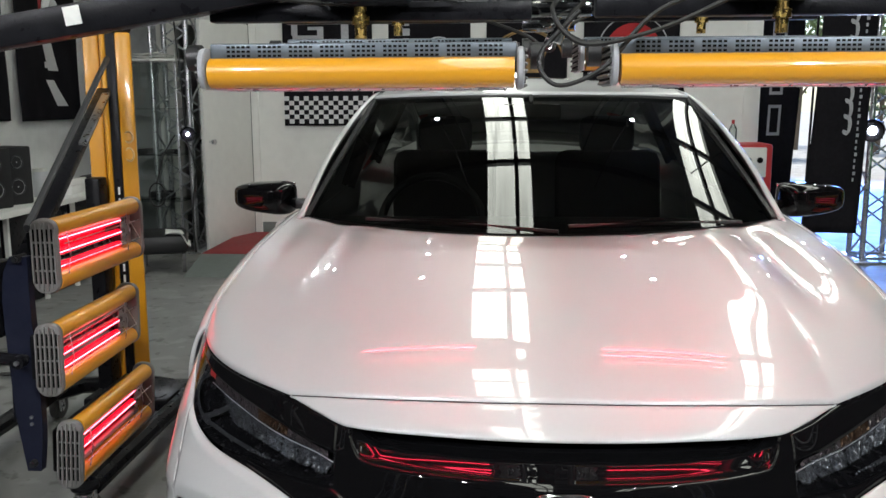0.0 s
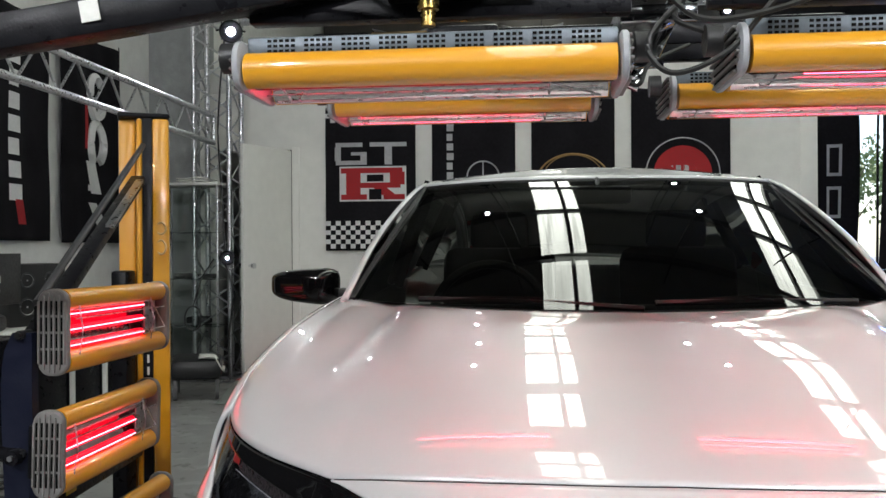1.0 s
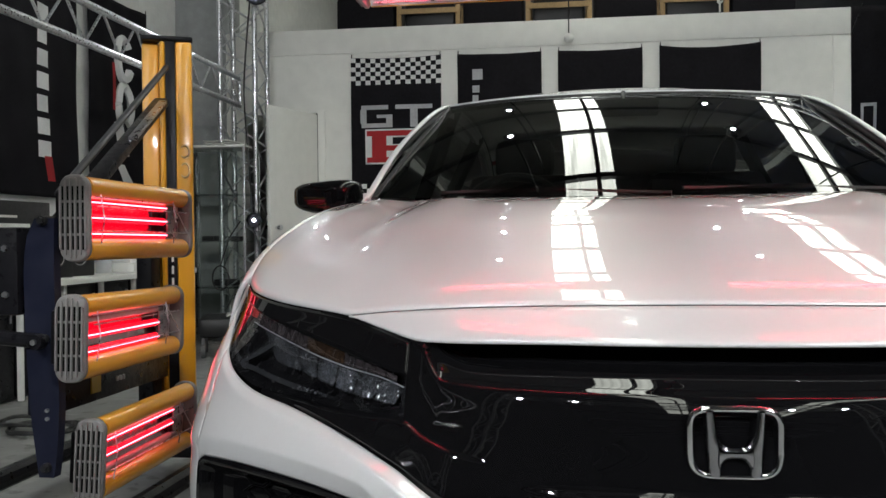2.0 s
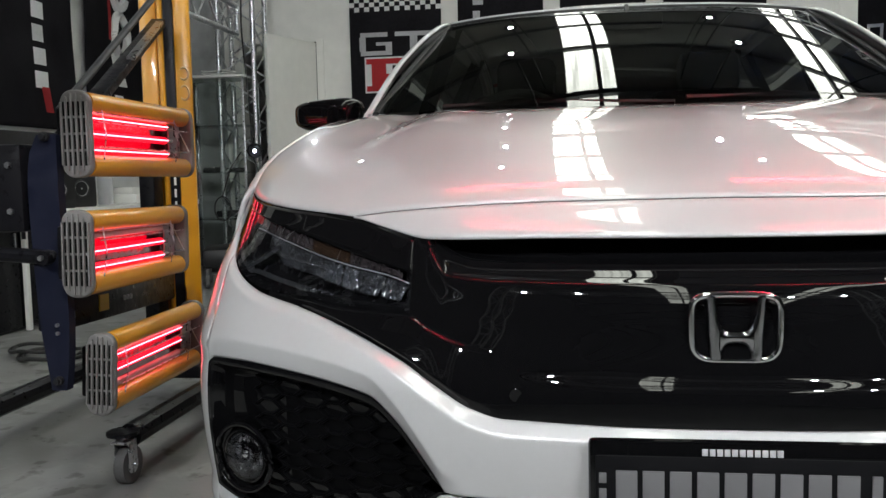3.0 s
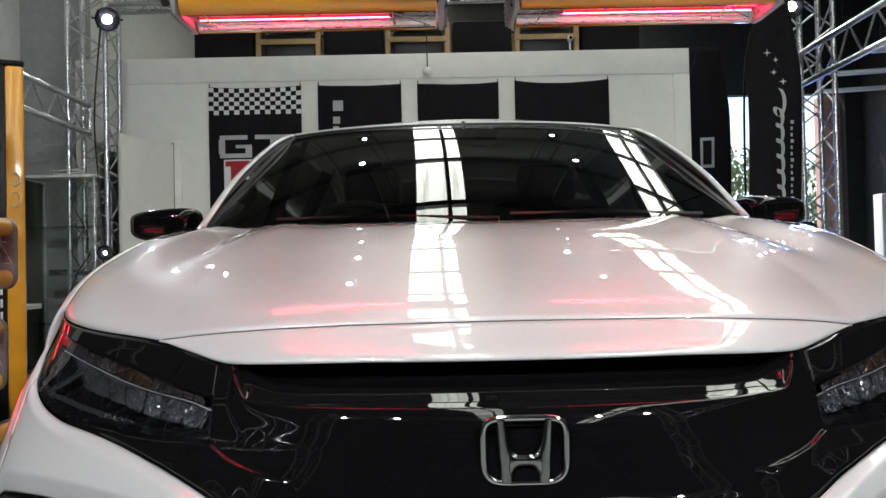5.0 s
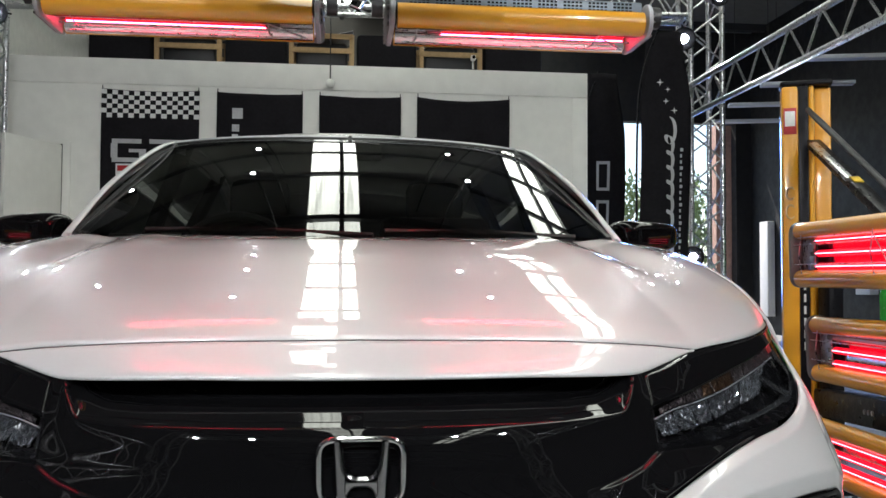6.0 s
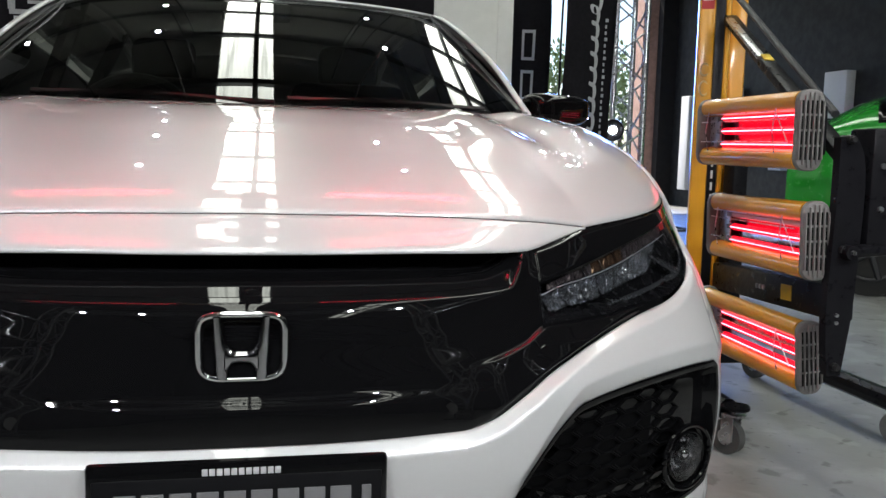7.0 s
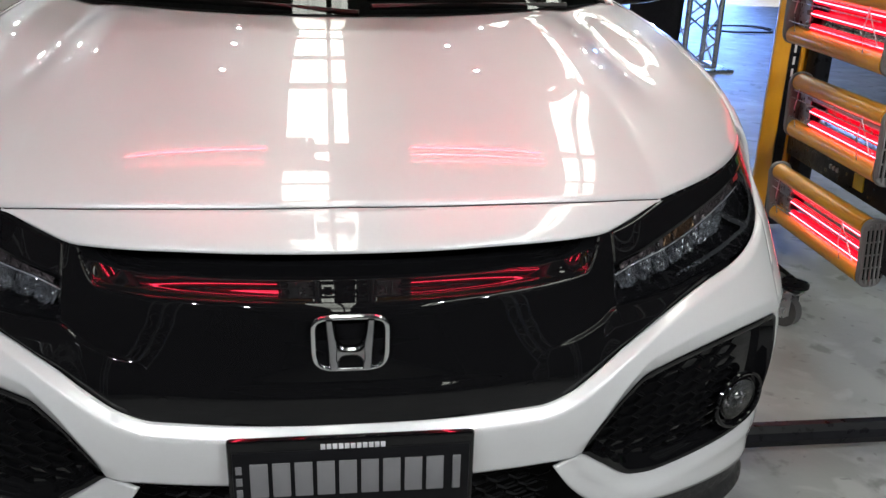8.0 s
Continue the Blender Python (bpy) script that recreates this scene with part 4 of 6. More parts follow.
        box(bm, (s * 0.950, 1.735, 1.068), (0.170, 0.008, 0.085), 0.003)
        part("mirror_glass", bm, CHROME, mirror)
    # wheels
    for s in (-1, 1):
        for wy in WHEEL_Y:
            wheel = new("wheel")
            wheel.parent = car
            wheel.location = (s * 0.765, wy, 0.32)
            bm = bmesh.new()
            prof = [(-0.105, 0.235), (-0.112, 0.275), (-0.105, 0.31), (-0.07, 0.32), (0.07, 0.32), (0.105, 0.31), (0.112, 0.275), (0.105, 0.235)]
            sheet(bm, lambda u, v: (np.interp(v * 7, range(8), [p[0] for p in prof]), np.interp(v * 7, range(8), [p[1] for p in prof]) * math.cos(u * 2 * math.pi), np.interp(v * 7, range(8), [p[1] for p in prof]) * math.sin(u * 2 * math.pi)), 40, 14)
            part("tyre", bm, TYRE, wheel)
            bm = bmesh.new()
            for k in range(10):
                a = k * math.pi / 5
                rod(bm, (s * 0.07, 0.03 * math.cos(a), 0.03 * math.sin(a)), (s * 0.085, 0.225 * math.cos(a), 0.225 * math.sin(a)), 0.016, 6)
            ring = [(s * 0.088, 0.232 * math.cos(a), 0.232 * math.sin(a)) for a in np.linspace(0, 2 * math.pi, 40, endpoint=False)]
            sweep(bm, ring, 0.012, 6, True)
            rod(bm, (s * 0.03, 0, 0), (s * 0.09, 0, 0), 0.05, 20)
            part("rim", bm, STEEL_DARK, wheel)
    # cabin
    bm = bmesh.new()
    sheet(bm, lambda u, v: ((2 * u - 1) * 0.68, 1.15 + 0.55 * v, 1.0 + 0.015 * math.sin(v * 3) - 0.10 * ease(0.75, 1, v)), 20, 10)
    box(bm, (0, 1.66, 0.80), (1.30, 0.10, 0.34), 0.04)
    part("dashboard", bm, BLACK_PLASTIC, car)
    bm = bmesh.new()
    ring = [(-0.36 + 0.185 * math.cos(a), 1.70 + 0.07 * math.sin(a), 0.96 + 0.17 * math.sin(a)) for a in np.linspace(0, 2 * math.pi, 40, endpoint=False)]
    sweep(bm, ring, 0.016, 8, True)
    rod(bm, (-0.53, 1.70, 0.96), (-0.19, 1.70, 0.96), 0.018, 8)
    part("steering_wheel", bm, BLACK_PLASTIC, car)
    for sx in (-0.36, 0.36):
        bm = bmesh.new()
        box(bm, (sx, 2.45, 0.88), (0.46, 0.13, 0.62), 0.05, Euler((radians(-12), 0, 0)).to_matrix().to_4x4())
        box(bm, (sx, 2.22, 0.56), (0.48, 0.50, 0.16), 0.05)
        box(bm, (sx, 2.54, 1.25), (0.24, 0.10, 0.17), 0.04)
        part("seat", bm, FABRIC_DARK, car)
    bm = bmesh.new()
    box(bm, (0, 1.86, 1.36), (0.22, 0.03, 0.06), 0.012)
    rod(bm, (0, 1.86, 1.37), (0, 1.93, 1.42), 0.008)
    part("rear_view_mirror", bm, BLACK_PLASTIC, car)
    return car


build_car()


# ---- infrared drying lamps ----
HEAD_L, RAIL_R, RAIL_Z = 0.56, 0.027, 0.074


def cap_shape(bm, x, w):
    """A rounded end piece that closes both rails, w wide about x, its rims rounded."""
    loops = []
    for dx, inset in ((-0.5, 0.010), (-0.42, 0.003), (-0.25, 0.0), (0.25, 0.0), (0.42, 0.003), (0.5, 0.010)):
        ring = []
        for qy, qz, a0 in ((1, 1, 0), (-1, 1, 90), (-1, -1, 180), (1, -1, 270)):
            for k in range(7):
                a = radians(a0 + 15 * k)
                r = 0.031 - inset
                ring.append(bm.verts.new((x + dx * w, 0.008 + qy * 0.006 + r * math.cos(a), qz * 0.0725 + r * math.sin(a))))
        loops.append(ring)
    n = len(loops[0])
    for p, q in zip(loops, loops[1:]):
        for k in range(n):
            bm.faces.new((p[k], p[(k + 1) % n], q[(k + 1) % n], q[k]))
    bm.faces.new(loops[0][::-1])
    bm.faces.new(loops[-1])


def lamp_head(parent, m, lit, near_end=0.0, vents=False):
    """A lamp head under its stand: length along x from 0, facing -y, rails above and below."""
    head = new("lamp_head")
    head.parent = parent
    head.matrix_basis = m
    bm = bmesh.new()
    box(bm, (HEAD_L / 2, 0.052 if not vents else 0.037, 0), (HEAD_L, 0.035 if not vents else 0.034, 0.13), 0.008 if not vents else 0.004)
    part("casing", bm, BLACK_METAL if not vents else VENT_STEEL, head)
    if vents:
        bm = bmesh.new()
        for row in range(3):
            for g in range(9):
                for k in range(5):
                    box(bm, (0.035 + g * 0.0575 + k * 0.0092, 0.0315 + row * 0.0078, 0.0650), (0.0058, 0.0040, 0.003))
        tagged(part("vent_slot", bm, DARK_GAP, head, flat=True), kind="stuff")
    bm = bmesh.new()
    sheet(bm, lambda u, v: (HEAD_L * u, 0.030 - 0.040 * abs(2 * v - 1) ** 2.2, (2 * v - 1) * 0.070), 12, 16)
    part("reflector", bm, REFLECTOR, head, "polished pinkish metal reflector")
    for s in (-1, 1):
        bm = bmesh.new()
        rod(bm, (0.004, 0, s * RAIL_Z), (HEAD_L - 0.004, 0, s * RAIL_Z), RAIL_R, 24)
        part("rail", bm, YELLOW, head, "glossy yellow round rail")
        if vents:
            bm = bmesh.new()
            arc = lambda v: radians(-35 + 105 * v)
            sheet(bm, lambda u, v: (0.006 + (HEAD_L - 0.012) * u, -(RAIL_R + 0.002) * math.sin(arc(v)), s * (RAIL_Z - (RAIL_R + 0.002) * math.cos(arc(v)))), 4, 12)
            part("reflector_lip", bm, REFLECTOR, head, "bare metal edge of the reflector")
    for e, x in ((-1, -0.012), (1, HEAD_L + 0.012)):
        bm = bmesh.new()
        x = x if not vents else (-0.007 if e < 0 else HEAD_L + 0.007)
        cap_shape(bm, x, 0.024 if not vents else 0.014)
        part("end_cap", bm, PALE_CAP if vents else GREY_CAP, head, "pale grey end plate" if vents else "ribbed grey end cap")
        x += -e * 0.005 if vents else 0.0
        for k in range(6):
            bm = bmesh.new()
            box(bm, (x + e * 0.0125, -0.0235 + k * 0.0126, 0), (0.010, 0.005, 0.190 if k in (2, 3) else 0.176 if k in (1, 4) else 0.148), 0.002)
            part("cap_rib", bm, GREY_CAP, head)
        bm = bmesh.new()
        for k in range(5):
            for j in range(4):
                box(bm, (x + e * 0.0125, -0.0172 + k * 0.0126, -0.0585 + j * 0.039), (0.003, 0.0046, 0.033))
        tagged(part("cap_slot", bm, DARK_GAP, head, flat=True), kind="stuff")
    a, b = (0.015, HEAD_L * 0.80) if near_end == 0 else (HEAD_L * 0.20, HEAD_L - 0.015)
    for z, on in zip((0.040, 0.002, -0.037), lit):
        bm = bmesh.new()
        rod(bm, (a, 0.004, z), (b, 0.004, z), 0.0105, 14)
        part("lamp_tube", bm, (RED_TUBE if vents else SIDE_TUBE) if on else DULL_TUBE, head, "glowing red heating tube" if on else "unlit heating tube")
        if on:
            bm = bmesh.new()
            rod(bm, (a, -0.0078, z), (b, -0.0078, z), 0.0015, 6)
            part("filament", bm, RED_HOT if vents else SIDE_HOT, head)
        bm = bmesh.new()
        xt = b if near_end == 0 else a - 0.03
        box(bm, (xt + 0.015, 0.0, z), (0.035, 0.016, 0.014), 0.003)
        part("tube_holder", bm, GREY_CAP, head)
    bm = bmesh.new()
    xp = HEAD_L - 0.045 if near_end == 0 else 0.045
    box(bm, (xp, 0.006, 0), (0.075, 0.004, 0.105), 0.001)
    part("terminal_plate", bm, ALUMINIUM, head, "bare metal terminal plate")
    bm = bmesh.new()
    for z in (-0.03, 0.03):
        sweep(bm, [(0.02, -0.030, z), (HEAD_L - 0.02, -0.030, z)], 0.0018, 5)
    for x in (0.05, HEAD_L - 0.10):
        sweep(bm, [(x, -0.022, -0.06), (x, -0.031, 0), (x, -0.022, 0.06)], 0.0018, 5)
    sweep(bm, [(0.02, -0.024, 0.052), (HEAD_L - 0.1, -0.024, 0.052), (HEAD_L - 0.02, -0.03, -0.03)], 0.0018, 5)
    part("wire_guard", bm, ALUMINIUM, head)
    return head


def caster(parent, x, y, turn=0):
    c = new("caster")
    c.parent = parent
    c.matrix_basis = pose(x, y, 0, 0, 0, turn)
    bm = bmesh.new()
    rod(bm, (-0.015, 0.02, 0.056), (0.015, 0.02, 0.056), 0.055, 24)
    part("caster_wheel", bm, RUBBER, c, "grey rubber wheel")
    bm = bmesh.new()
    rod(bm, (-0.017, 0.02, 0.056), (0.017, 0.02, 0.056), 0.026, 20)
    part("hub", bm, ALUMINIUM, c)
    bm = bmesh.new()
    for s in (-1, 1):
        box(bm, (s * 0.022, 0.010, 0.090), (0.004, 0.045, 0.085), 0.002)
    box(bm, (0, 0, 0.130), (0.05, 0.055, 0.008), 0.002)
    rod(bm, (0, 0, 0.13), (0, 0, 0.15), 0.014)
    rod(bm, (-0.028, 0.02, 0.056), (0.028, 0.02, 0.056), 0.007)
    part("fork", bm, ALUMINIUM, c, "zinc-plated fork")
    return c


def lamp_stand(name_label, s, column, heads):
    """A wheeled stand with three lamp heads on one side of the car; s: -1 or 1."""
    cx, cy, ctop = column
    st = thing("lamp_stand", name_label, "heat lamp", (0, 0, 0), group="infrared lamp stands")
    # column with a black slot
    bm = bmesh.new()
    m = Euler((0, 0, radians(-s * 25))).to_matrix().to_4x4()

    def col(dx, dy, w, d, z0, z1, bev):
        c = m @ Vector((dx, dy, 0))
        box(bm, (cx + c.x, cy + c.y, (z0 + z1) / 2), (w, d, z1 - z0), bev, m)

    col(-s * 0.059, 0, 0.062, 0.100, 0.14, ctop - 0.02, 0.012)
    part("column", bm, YELLOW, st, "yellow powder-coated column")
    bm = bmesh.new()
    col(s * 0.017, -0.001, 0.022, 0.102, 0.14, ctop - 0.02, 0.012)
    part("column", bm, YELLOW, st, "yellow powder-coated column")
    bm = bmesh.new()
    col(s * 0.059, 0.030, 0.061, 0.070, 0.14, ctop - 0.02, 0.010)
    part("column", bm, YELLOW, st, "yellow powder-coated column")
    bm = bmesh.new()
    col(-s * 0.011, 0.002, 0.035, 0.090, 0.14, ctop - 0.02, 0.001)
    part("column_slot", bm, BLACK_METAL, st, "black slot down the column")
    bm = bmesh.new()
    col(0.0, 0.008, 0.186, 0.112, ctop - 0.02, ctop, 0.008)
    part("column_cap", bm, BLACK_METAL, st)
    bm = bmesh.new()
    for k in range(9):
        col(-s * 0.011, -0.0445, 0.008, 0.002, ctop - 1.02 + k * 0.045, ctop - 1.02 + k * 0.045 + 0.03, 0.0005)
    part("column_print", bm, STICKER, st, "small white print bars")
    bm = bmesh.new()
    c = m @ Vector((-s * 0.059, -0.0525, 0))
    sweep(bm, [(cx + c.x + 0.018 * math.cos(a), cy + c.y, ctop - 0.50 + 0.026 * math.sin(a)) for a in np.linspace(0, 2 * math.pi, 20, endpoint=False)], 0.004, 5, True)
    sweep(bm, [(cx + c.x + 0.018 * math.cos(a), cy + c.y, ctop - 0.43 + 0.022 * math.sin(a)) for a in np.linspace(0, 2 * math.pi, 20, endpoint=False)], 0.004, 5, True)
    part("column_mark", bm, PALE_PRINT, st, "pale ring mark")
    # base
    bm = bmesh.new()
    xi, xo = s * 1.475, s * 2.09
    ya = 1.20 if s < 0 else 1.33
    pts = [(xi, ya + 0.04, 0.17), (xi, 1.9, 0.17), (xi, 2.12, 0.17), (xi + s * 0.09, 2.27, 0.17), (xi + s * 0.22, 2.32, 0.17), (xo - s * 0.22, 2.32, 0.17), (xo - s * 0.09, 2.27, 0.17), (xo, 2.12, 0.17), (xo, 1.9, 0.17), (xo, ya + 0.04, 0.17)]
    sweep(bm, [Vector(p) - Vector((0, 0, 0.035)) for p in pts], 0.036, 10)
    part("base_frame", bm, BLACK_METAL, st, "black bent tube base")
    bm = bmesh.new()
    box(bm, (cx, cy + 0.10, 0.15), (0.36, 0.30, 0.05), 0.01)
    part("base_plate", bm, BLACK_METAL, st)
    for x in (xi, xo):
        for y in (ya, 2.20):
            bm = bmesh.new()
            rod(bm, (x, y, 0.150), (x, y, 0.160), 0.046, 20)
            box(bm, (x, y + 0.055, 0.128), (0.030, 0.075, 0.062), 0.012)
            part("caster_plate", bm, BLACK_METAL, st)
            caster(st, x, y, -2 if s < 0 else 25)
    # carrier plate at the outer end of the heads, and the lifting arm
    px, py = (-1.432, 0.835) if s < 0 else (1.485, 0.885)
    bm = bmesh.new()
    outer = curve((0.375, 0.012), (0.45, 0.022), (0.54, 0.033), (0.72, 0.041), (0.86, 0.044), (0.94, 0.036), (0.99, 0.014))
    inner_edge = curve((0.375, -0.026), (0.45, -0.036), (0.56, -0.042), (0.72, -0.038), (0.86, -0.034), (0.99, -0.036))
    sides = []
    for y in (py - 0.014, py + 0.014):
        rim = [(px + s * outer(z), y, z) for z in np.linspace(0.375, 0.99, 16)] + [(px + s * inner_edge(z), y, z) for z in np.linspace(0.99, 0.375, 16)]
        sides.append([bm.verts.new(p) for p in rim])
    bm.faces.new(sides[0])
    bm.faces.new(sides[1][::-1])
    for k in range(32):
        bm.faces.new((sides[0][k], sides[1][k], sides[1][(k + 1) % 32], sides[0][(k + 1) % 32]))
    bmesh.ops.recalc_face_normals(bm, faces=bm.faces[:])
    # the left plate's blue reflection is in its colour; the right is plain black
    part("carrier", bm, CARRIER_BLUE_SHEEN if s < 0 else BLACK_METAL, st, "curved black steel carrier plate")
    for z in (0.985, 0.705, 0.40):
        bm = bmesh.new()
        rod(bm, (px - s * 0.01, py + 0.02, z), (px - s * 0.01, py - 0.026, z), 0.011, 14)
        rod(bm, (px - s * 0.01, py - 0.026, z), (px - s * 0.01, py - 0.034, z), 0.008, 6)
        part("pivot_bolt", bm, BLACK_PLASTIC, st)
    bm = bmesh.new()
    box(bm, (px + s * 0.165, py + 0.03, 0.865), (0.22, 0.10, 0.21 if s < 0 else 0.30), 0.008)
    gear = part("gear_box", bm, BLACK_METAL, st, "black steel box with two bolts")
    for z in (0.81, 0.92):
        bm = bmesh.new()
        rod(bm, (px + s * 0.085, py - 0.018, z), (px + s * 0.085, py - 0.028, z), 0.008, 6)
        part("bolt", bm, ALUMINIUM, gear)
    bm = bmesh.new()
    rod(bm, (px, py - 0.02, 0.70), (px + s * 0.30, py + 0.02, 0.715), 0.018, 10)
    rod(bm, (px, py - 0.045, 0.70), (px, py + 0.01, 0.70), 0.018, 16)
    part("link_arm", bm, BLACK_METAL, st)
    bm = bmesh.new()
    rod(bm, (px, py - 0.045, 0.70), (px, py - 0.052, 0.70), 0.007, 6)
    part("bolt", bm, ALUMINIUM, st)
    for z in (0.515, 0.535):
        bm = bmesh.new()
        rod(bm, (px - s * 0.012, py - 0.012, z), (px - s * 0.012, py - 0.019, z), 0.005, 8)
        part("screw", bm, ALUMINIUM, st)
    top = Vector((cx - s * 0.03, cy - 0.07, 1.50))
    low = Vector((px, py + 0.03, 0.985))
    d = low - top
    q = d.to_track_quat("Z", "X").to_matrix().to_4x4()
    bm = bmesh.new()
    box(bm, (top + low) / 2 + Vector((s * 0.02, 0, -0.055)), (0.03, 0.048, d.length), 0.004, q)
    part("arm", bm, BLACK_METAL, st, "black diagonal arm")
    # added pale strip: the light on the arm's upper face, as a metal piece
    bm = bmesh.new()
    box(bm, top.lerp(low, 0.22) + Vector((-s * 0.002, -0.004, -0.040)), (0.012, 0.026, d.length * 0.34), 0.001, q)
    part("arm_lit_strip", bm, ALUMINIUM, st, "pale strip standing in for the lit face of the arm")
    bm = bmesh.new()
    rod(bm, top + Vector((0, 0, 0.07)), top.lerp(low, 0.94) + Vector((s * 0.005, 0, 0.037)), 0.011, 10)
    part("gas_strut", bm, STEEL_DARK, st)
    if s > 0:
        bm = bmesh.new()
        col(-s * 0.059, -0.0505, 0.046, 0.003, ctop - 0.205, ctop - 0.105, 0.0005)
        sticker = part("column_sticker", bm, RED_STICKER, st, "red and white sticker near the top")
        bm = bmesh.new()
        col(-s * 0.059, -0.0530, 0.036, 0.002, ctop - 0.175, ctop - 0.118, 0.0003)
        part("sticker_panel", bm, STICKER, sticker)
        bm = bmesh.new()
        box(bm, top.lerp(low, 0.42) + Vector((-s * 0.008, -0.03, -0.03)), (0.004, 0.03, 0.05), 0.0005, q)
        part("arm_label", bm, YELLOW_STICKER, st)
    # control beam behind the heads
    front, back = Vector((px + s * 0.03, py + 0.02, 0.560)), Vector((cx - s * 0.02, cy - 0.13, 0.490))
    along = (back - front).normalized()
    side = along.cross(Vector((0, 0, 1))).normalized() * -s
    beam = Matrix((side, along, side.cross(along))).transposed().to_4x4()
    bm = bmesh.new()
    box(bm, (front + back) / 2, (0.06, (back - front).length, 0.095), 0.008, beam)
    part("control_box", bm, BLACK_METAL, st, "black control box with a yellow label")
    bm = bmesh.new()
    box(bm, front + along * 0.30 + side * 0.0315, (0.003, 0.075, 0.045), 0.0, beam)
    part("control_label", bm, YELLOW_STICKER, st)
    for k in range(3):
        p = front + along * (0.48 + 0.03 * k) + side * 0.030
        bm = bmesh.new()
        rod(bm, p, p + side * 0.005, 0.008, 10)
        part("control_knob", bm, FLAG_GREY, st)
    bm = bmesh.new()
    box(bm, (cx + s * 0.035, cy - 0.10, 0.68), (0.06, 0.08, 0.86), 0.01)
    part("carriage", bm, BLACK_METAL, st, "black sliding carriage on the column")
    for near, far, tilt, lit in heads:
        near, far = Vector(near), Vector(far)
        ax = (far - near).normalized() if s < 0 else (near - far).normalized()
        start = near if s < 0 else far
        zz = Vector((-s * math.sin(radians(tilt)), 0, math.cos(radians(tilt))))
        zz = (zz - ax * zz.dot(ax)).normalized()
        yy = zz.cross(ax)
        m3 = Matrix((ax, yy, zz)).transposed().to_4x4()
        origin = start - zz * (RAIL_Z + 0.018) + yy * 0.012
        lamp_head(st, Matrix.Translation(origin) @ m3, lit, 0.0 if s < 0 else 1.0)
    return st


lamp_stand("yellow wheeled lamp stand with three glowing red heads", -1, (-1.675, 2.03, 1.695), (
    ((-1.330, 0.850, 1.082), (-1.337, 1.415, 1.078), 0, (1, 1, 1)),
    ((-1.322, 0.815, 0.800), (-1.350, 1.386, 0.790), 1, (0, 1, 1)),
    ((-1.322, 0.893, 0.494), (-1.344, 1.450, 0.488), 3, (1, 1, 0))))
lamp_stand("yellow wheeled lamp stand with glowing heads beside the green car", 1, (1.735, 2.03, 1.69), (
    ((1.365, 0.915, 1.098), (1.400, 1.490, 1.102), 1, (1, 1, 1)),
    ((1.395, 0.900, 0.815), (1.445, 1.480, 0.808), 2, (0, 1, 1)),
    ((1.465, 1.000, 0.482), (1.478, 1.575, 0.486), 5, (1, 1, 1))))


def overhead_lamps():
    st = thing("overhead_lamp", "overhead lamp boom with four yellow heads above the bonnet", "heat lamp")
    flat = Matrix(((1, 0, 0), (0, 0, -1), (0, 1, 0))).to_4x4()
    heads = ((-0.650, 0.230, 1.454, (1, 1, 0)), (0.088, 0.225, 1.458, (1, 1, 1)), (-0.650, 0.836, 1.502, (1, 0, 1)), (0.085, 0.836, 1.502, (1, 1, 1)))
    for x, y, z, lit in heads:
        lamp_head(st, Matrix.Translation((x, y, z)) @ flat, lit, 0.0 if x < 0 else 1.0, True)
        bm = bmesh.new()
        box(bm, (x + HEAD_L / 2, y + 0.05, z + 0.118), (0.62, 0.035, 0.036), 0.004)
        part("carrier_bar", bm, BLACK_METAL, st, "black steel bar over a head")
        bm = bmesh.new()
        box(bm, (x + HEAD_L / 2, y + 0.02, z + 0.150), (0.16, 0.14, 0.05), 0.01)
        part("bracket", bm, BLACK_METAL, st)
        bm = bmesh.new()
        rod(bm, (x + HEAD_L * 0.5, y - 0.07, z + 0.06), (x + HEAD_L * 0.5, y - 0.07, z + 0.115), 0.011, 14)
        rod(bm, (x + HEAD_L * 0.5, y - 0.07, z + 0.085), (x + HEAD_L * 0.5, y - 0.07, z + 0.10), 0.016, 14)
        part("brass_joint", bm, BRASS, st, "brass swivel joint")
        for k in (-0.05, 0.05):
            bm = bmesh.new()
            rod(bm, (x + (HEAD_L + 0.026 if k > 0 else -0.026), y - 0.03, z + 0.03), (x + (HEAD_L + 0.05 if k > 0 else -0.05), y - 0.03, z + 0.03), 0.024, 14)
            part("side_knob", bm, BLACK_PLASTIC, st)
    bm = bmesh.new()
    for y in (0.335, 0.90):
        box(bm, (0, y, 1.665), (0.9, 0.05, 0.05), 0.006)
    box(bm, (0.0, 0.62, 1.675), (0.07, 0.85, 0.07), 0.006)
    part("spine", bm, BLACK_METAL, st, "black steel spine")
    for y, tilt in ((0.40, 0), (0.80, -25)):
        bm = bmesh.new()
        box(bm, (0.0, y, 1.585), (0.13, 0.012, 0.03), 0.002)
        box(bm, (0.03, y + 0.05, 1.60), (0.028, 0.012, 0.17), 0.002, Euler((radians(tilt), radians(25), 0)).to_matrix().to_4x4())
        part("chrome_link", bm, CHROME, st, "bright steel link")
    a, b = Vector((-1.78, 0.10, 1.405)), Vector((0.05, 0.34, 1.725))
    bm = bmesh.new()
    box(bm, (a + b) / 2, (0.06, 0.058, (b - a).length), 0.004, (b - a).to_track_quat("Z", "Y").to_matrix().to_4x4())
    part("boom", bm, BLACK_METAL, st, "black square boom with a small white label")
    bm = bmesh.new()
    p = a.lerp(b, 0.475)
    box(bm, p + Vector((0.0, -0.034, 0.005)), (0.030, 0.003, 0.034), 0.0, Euler((0, radians(-10), radians(7))).to_matrix().to_4x4())
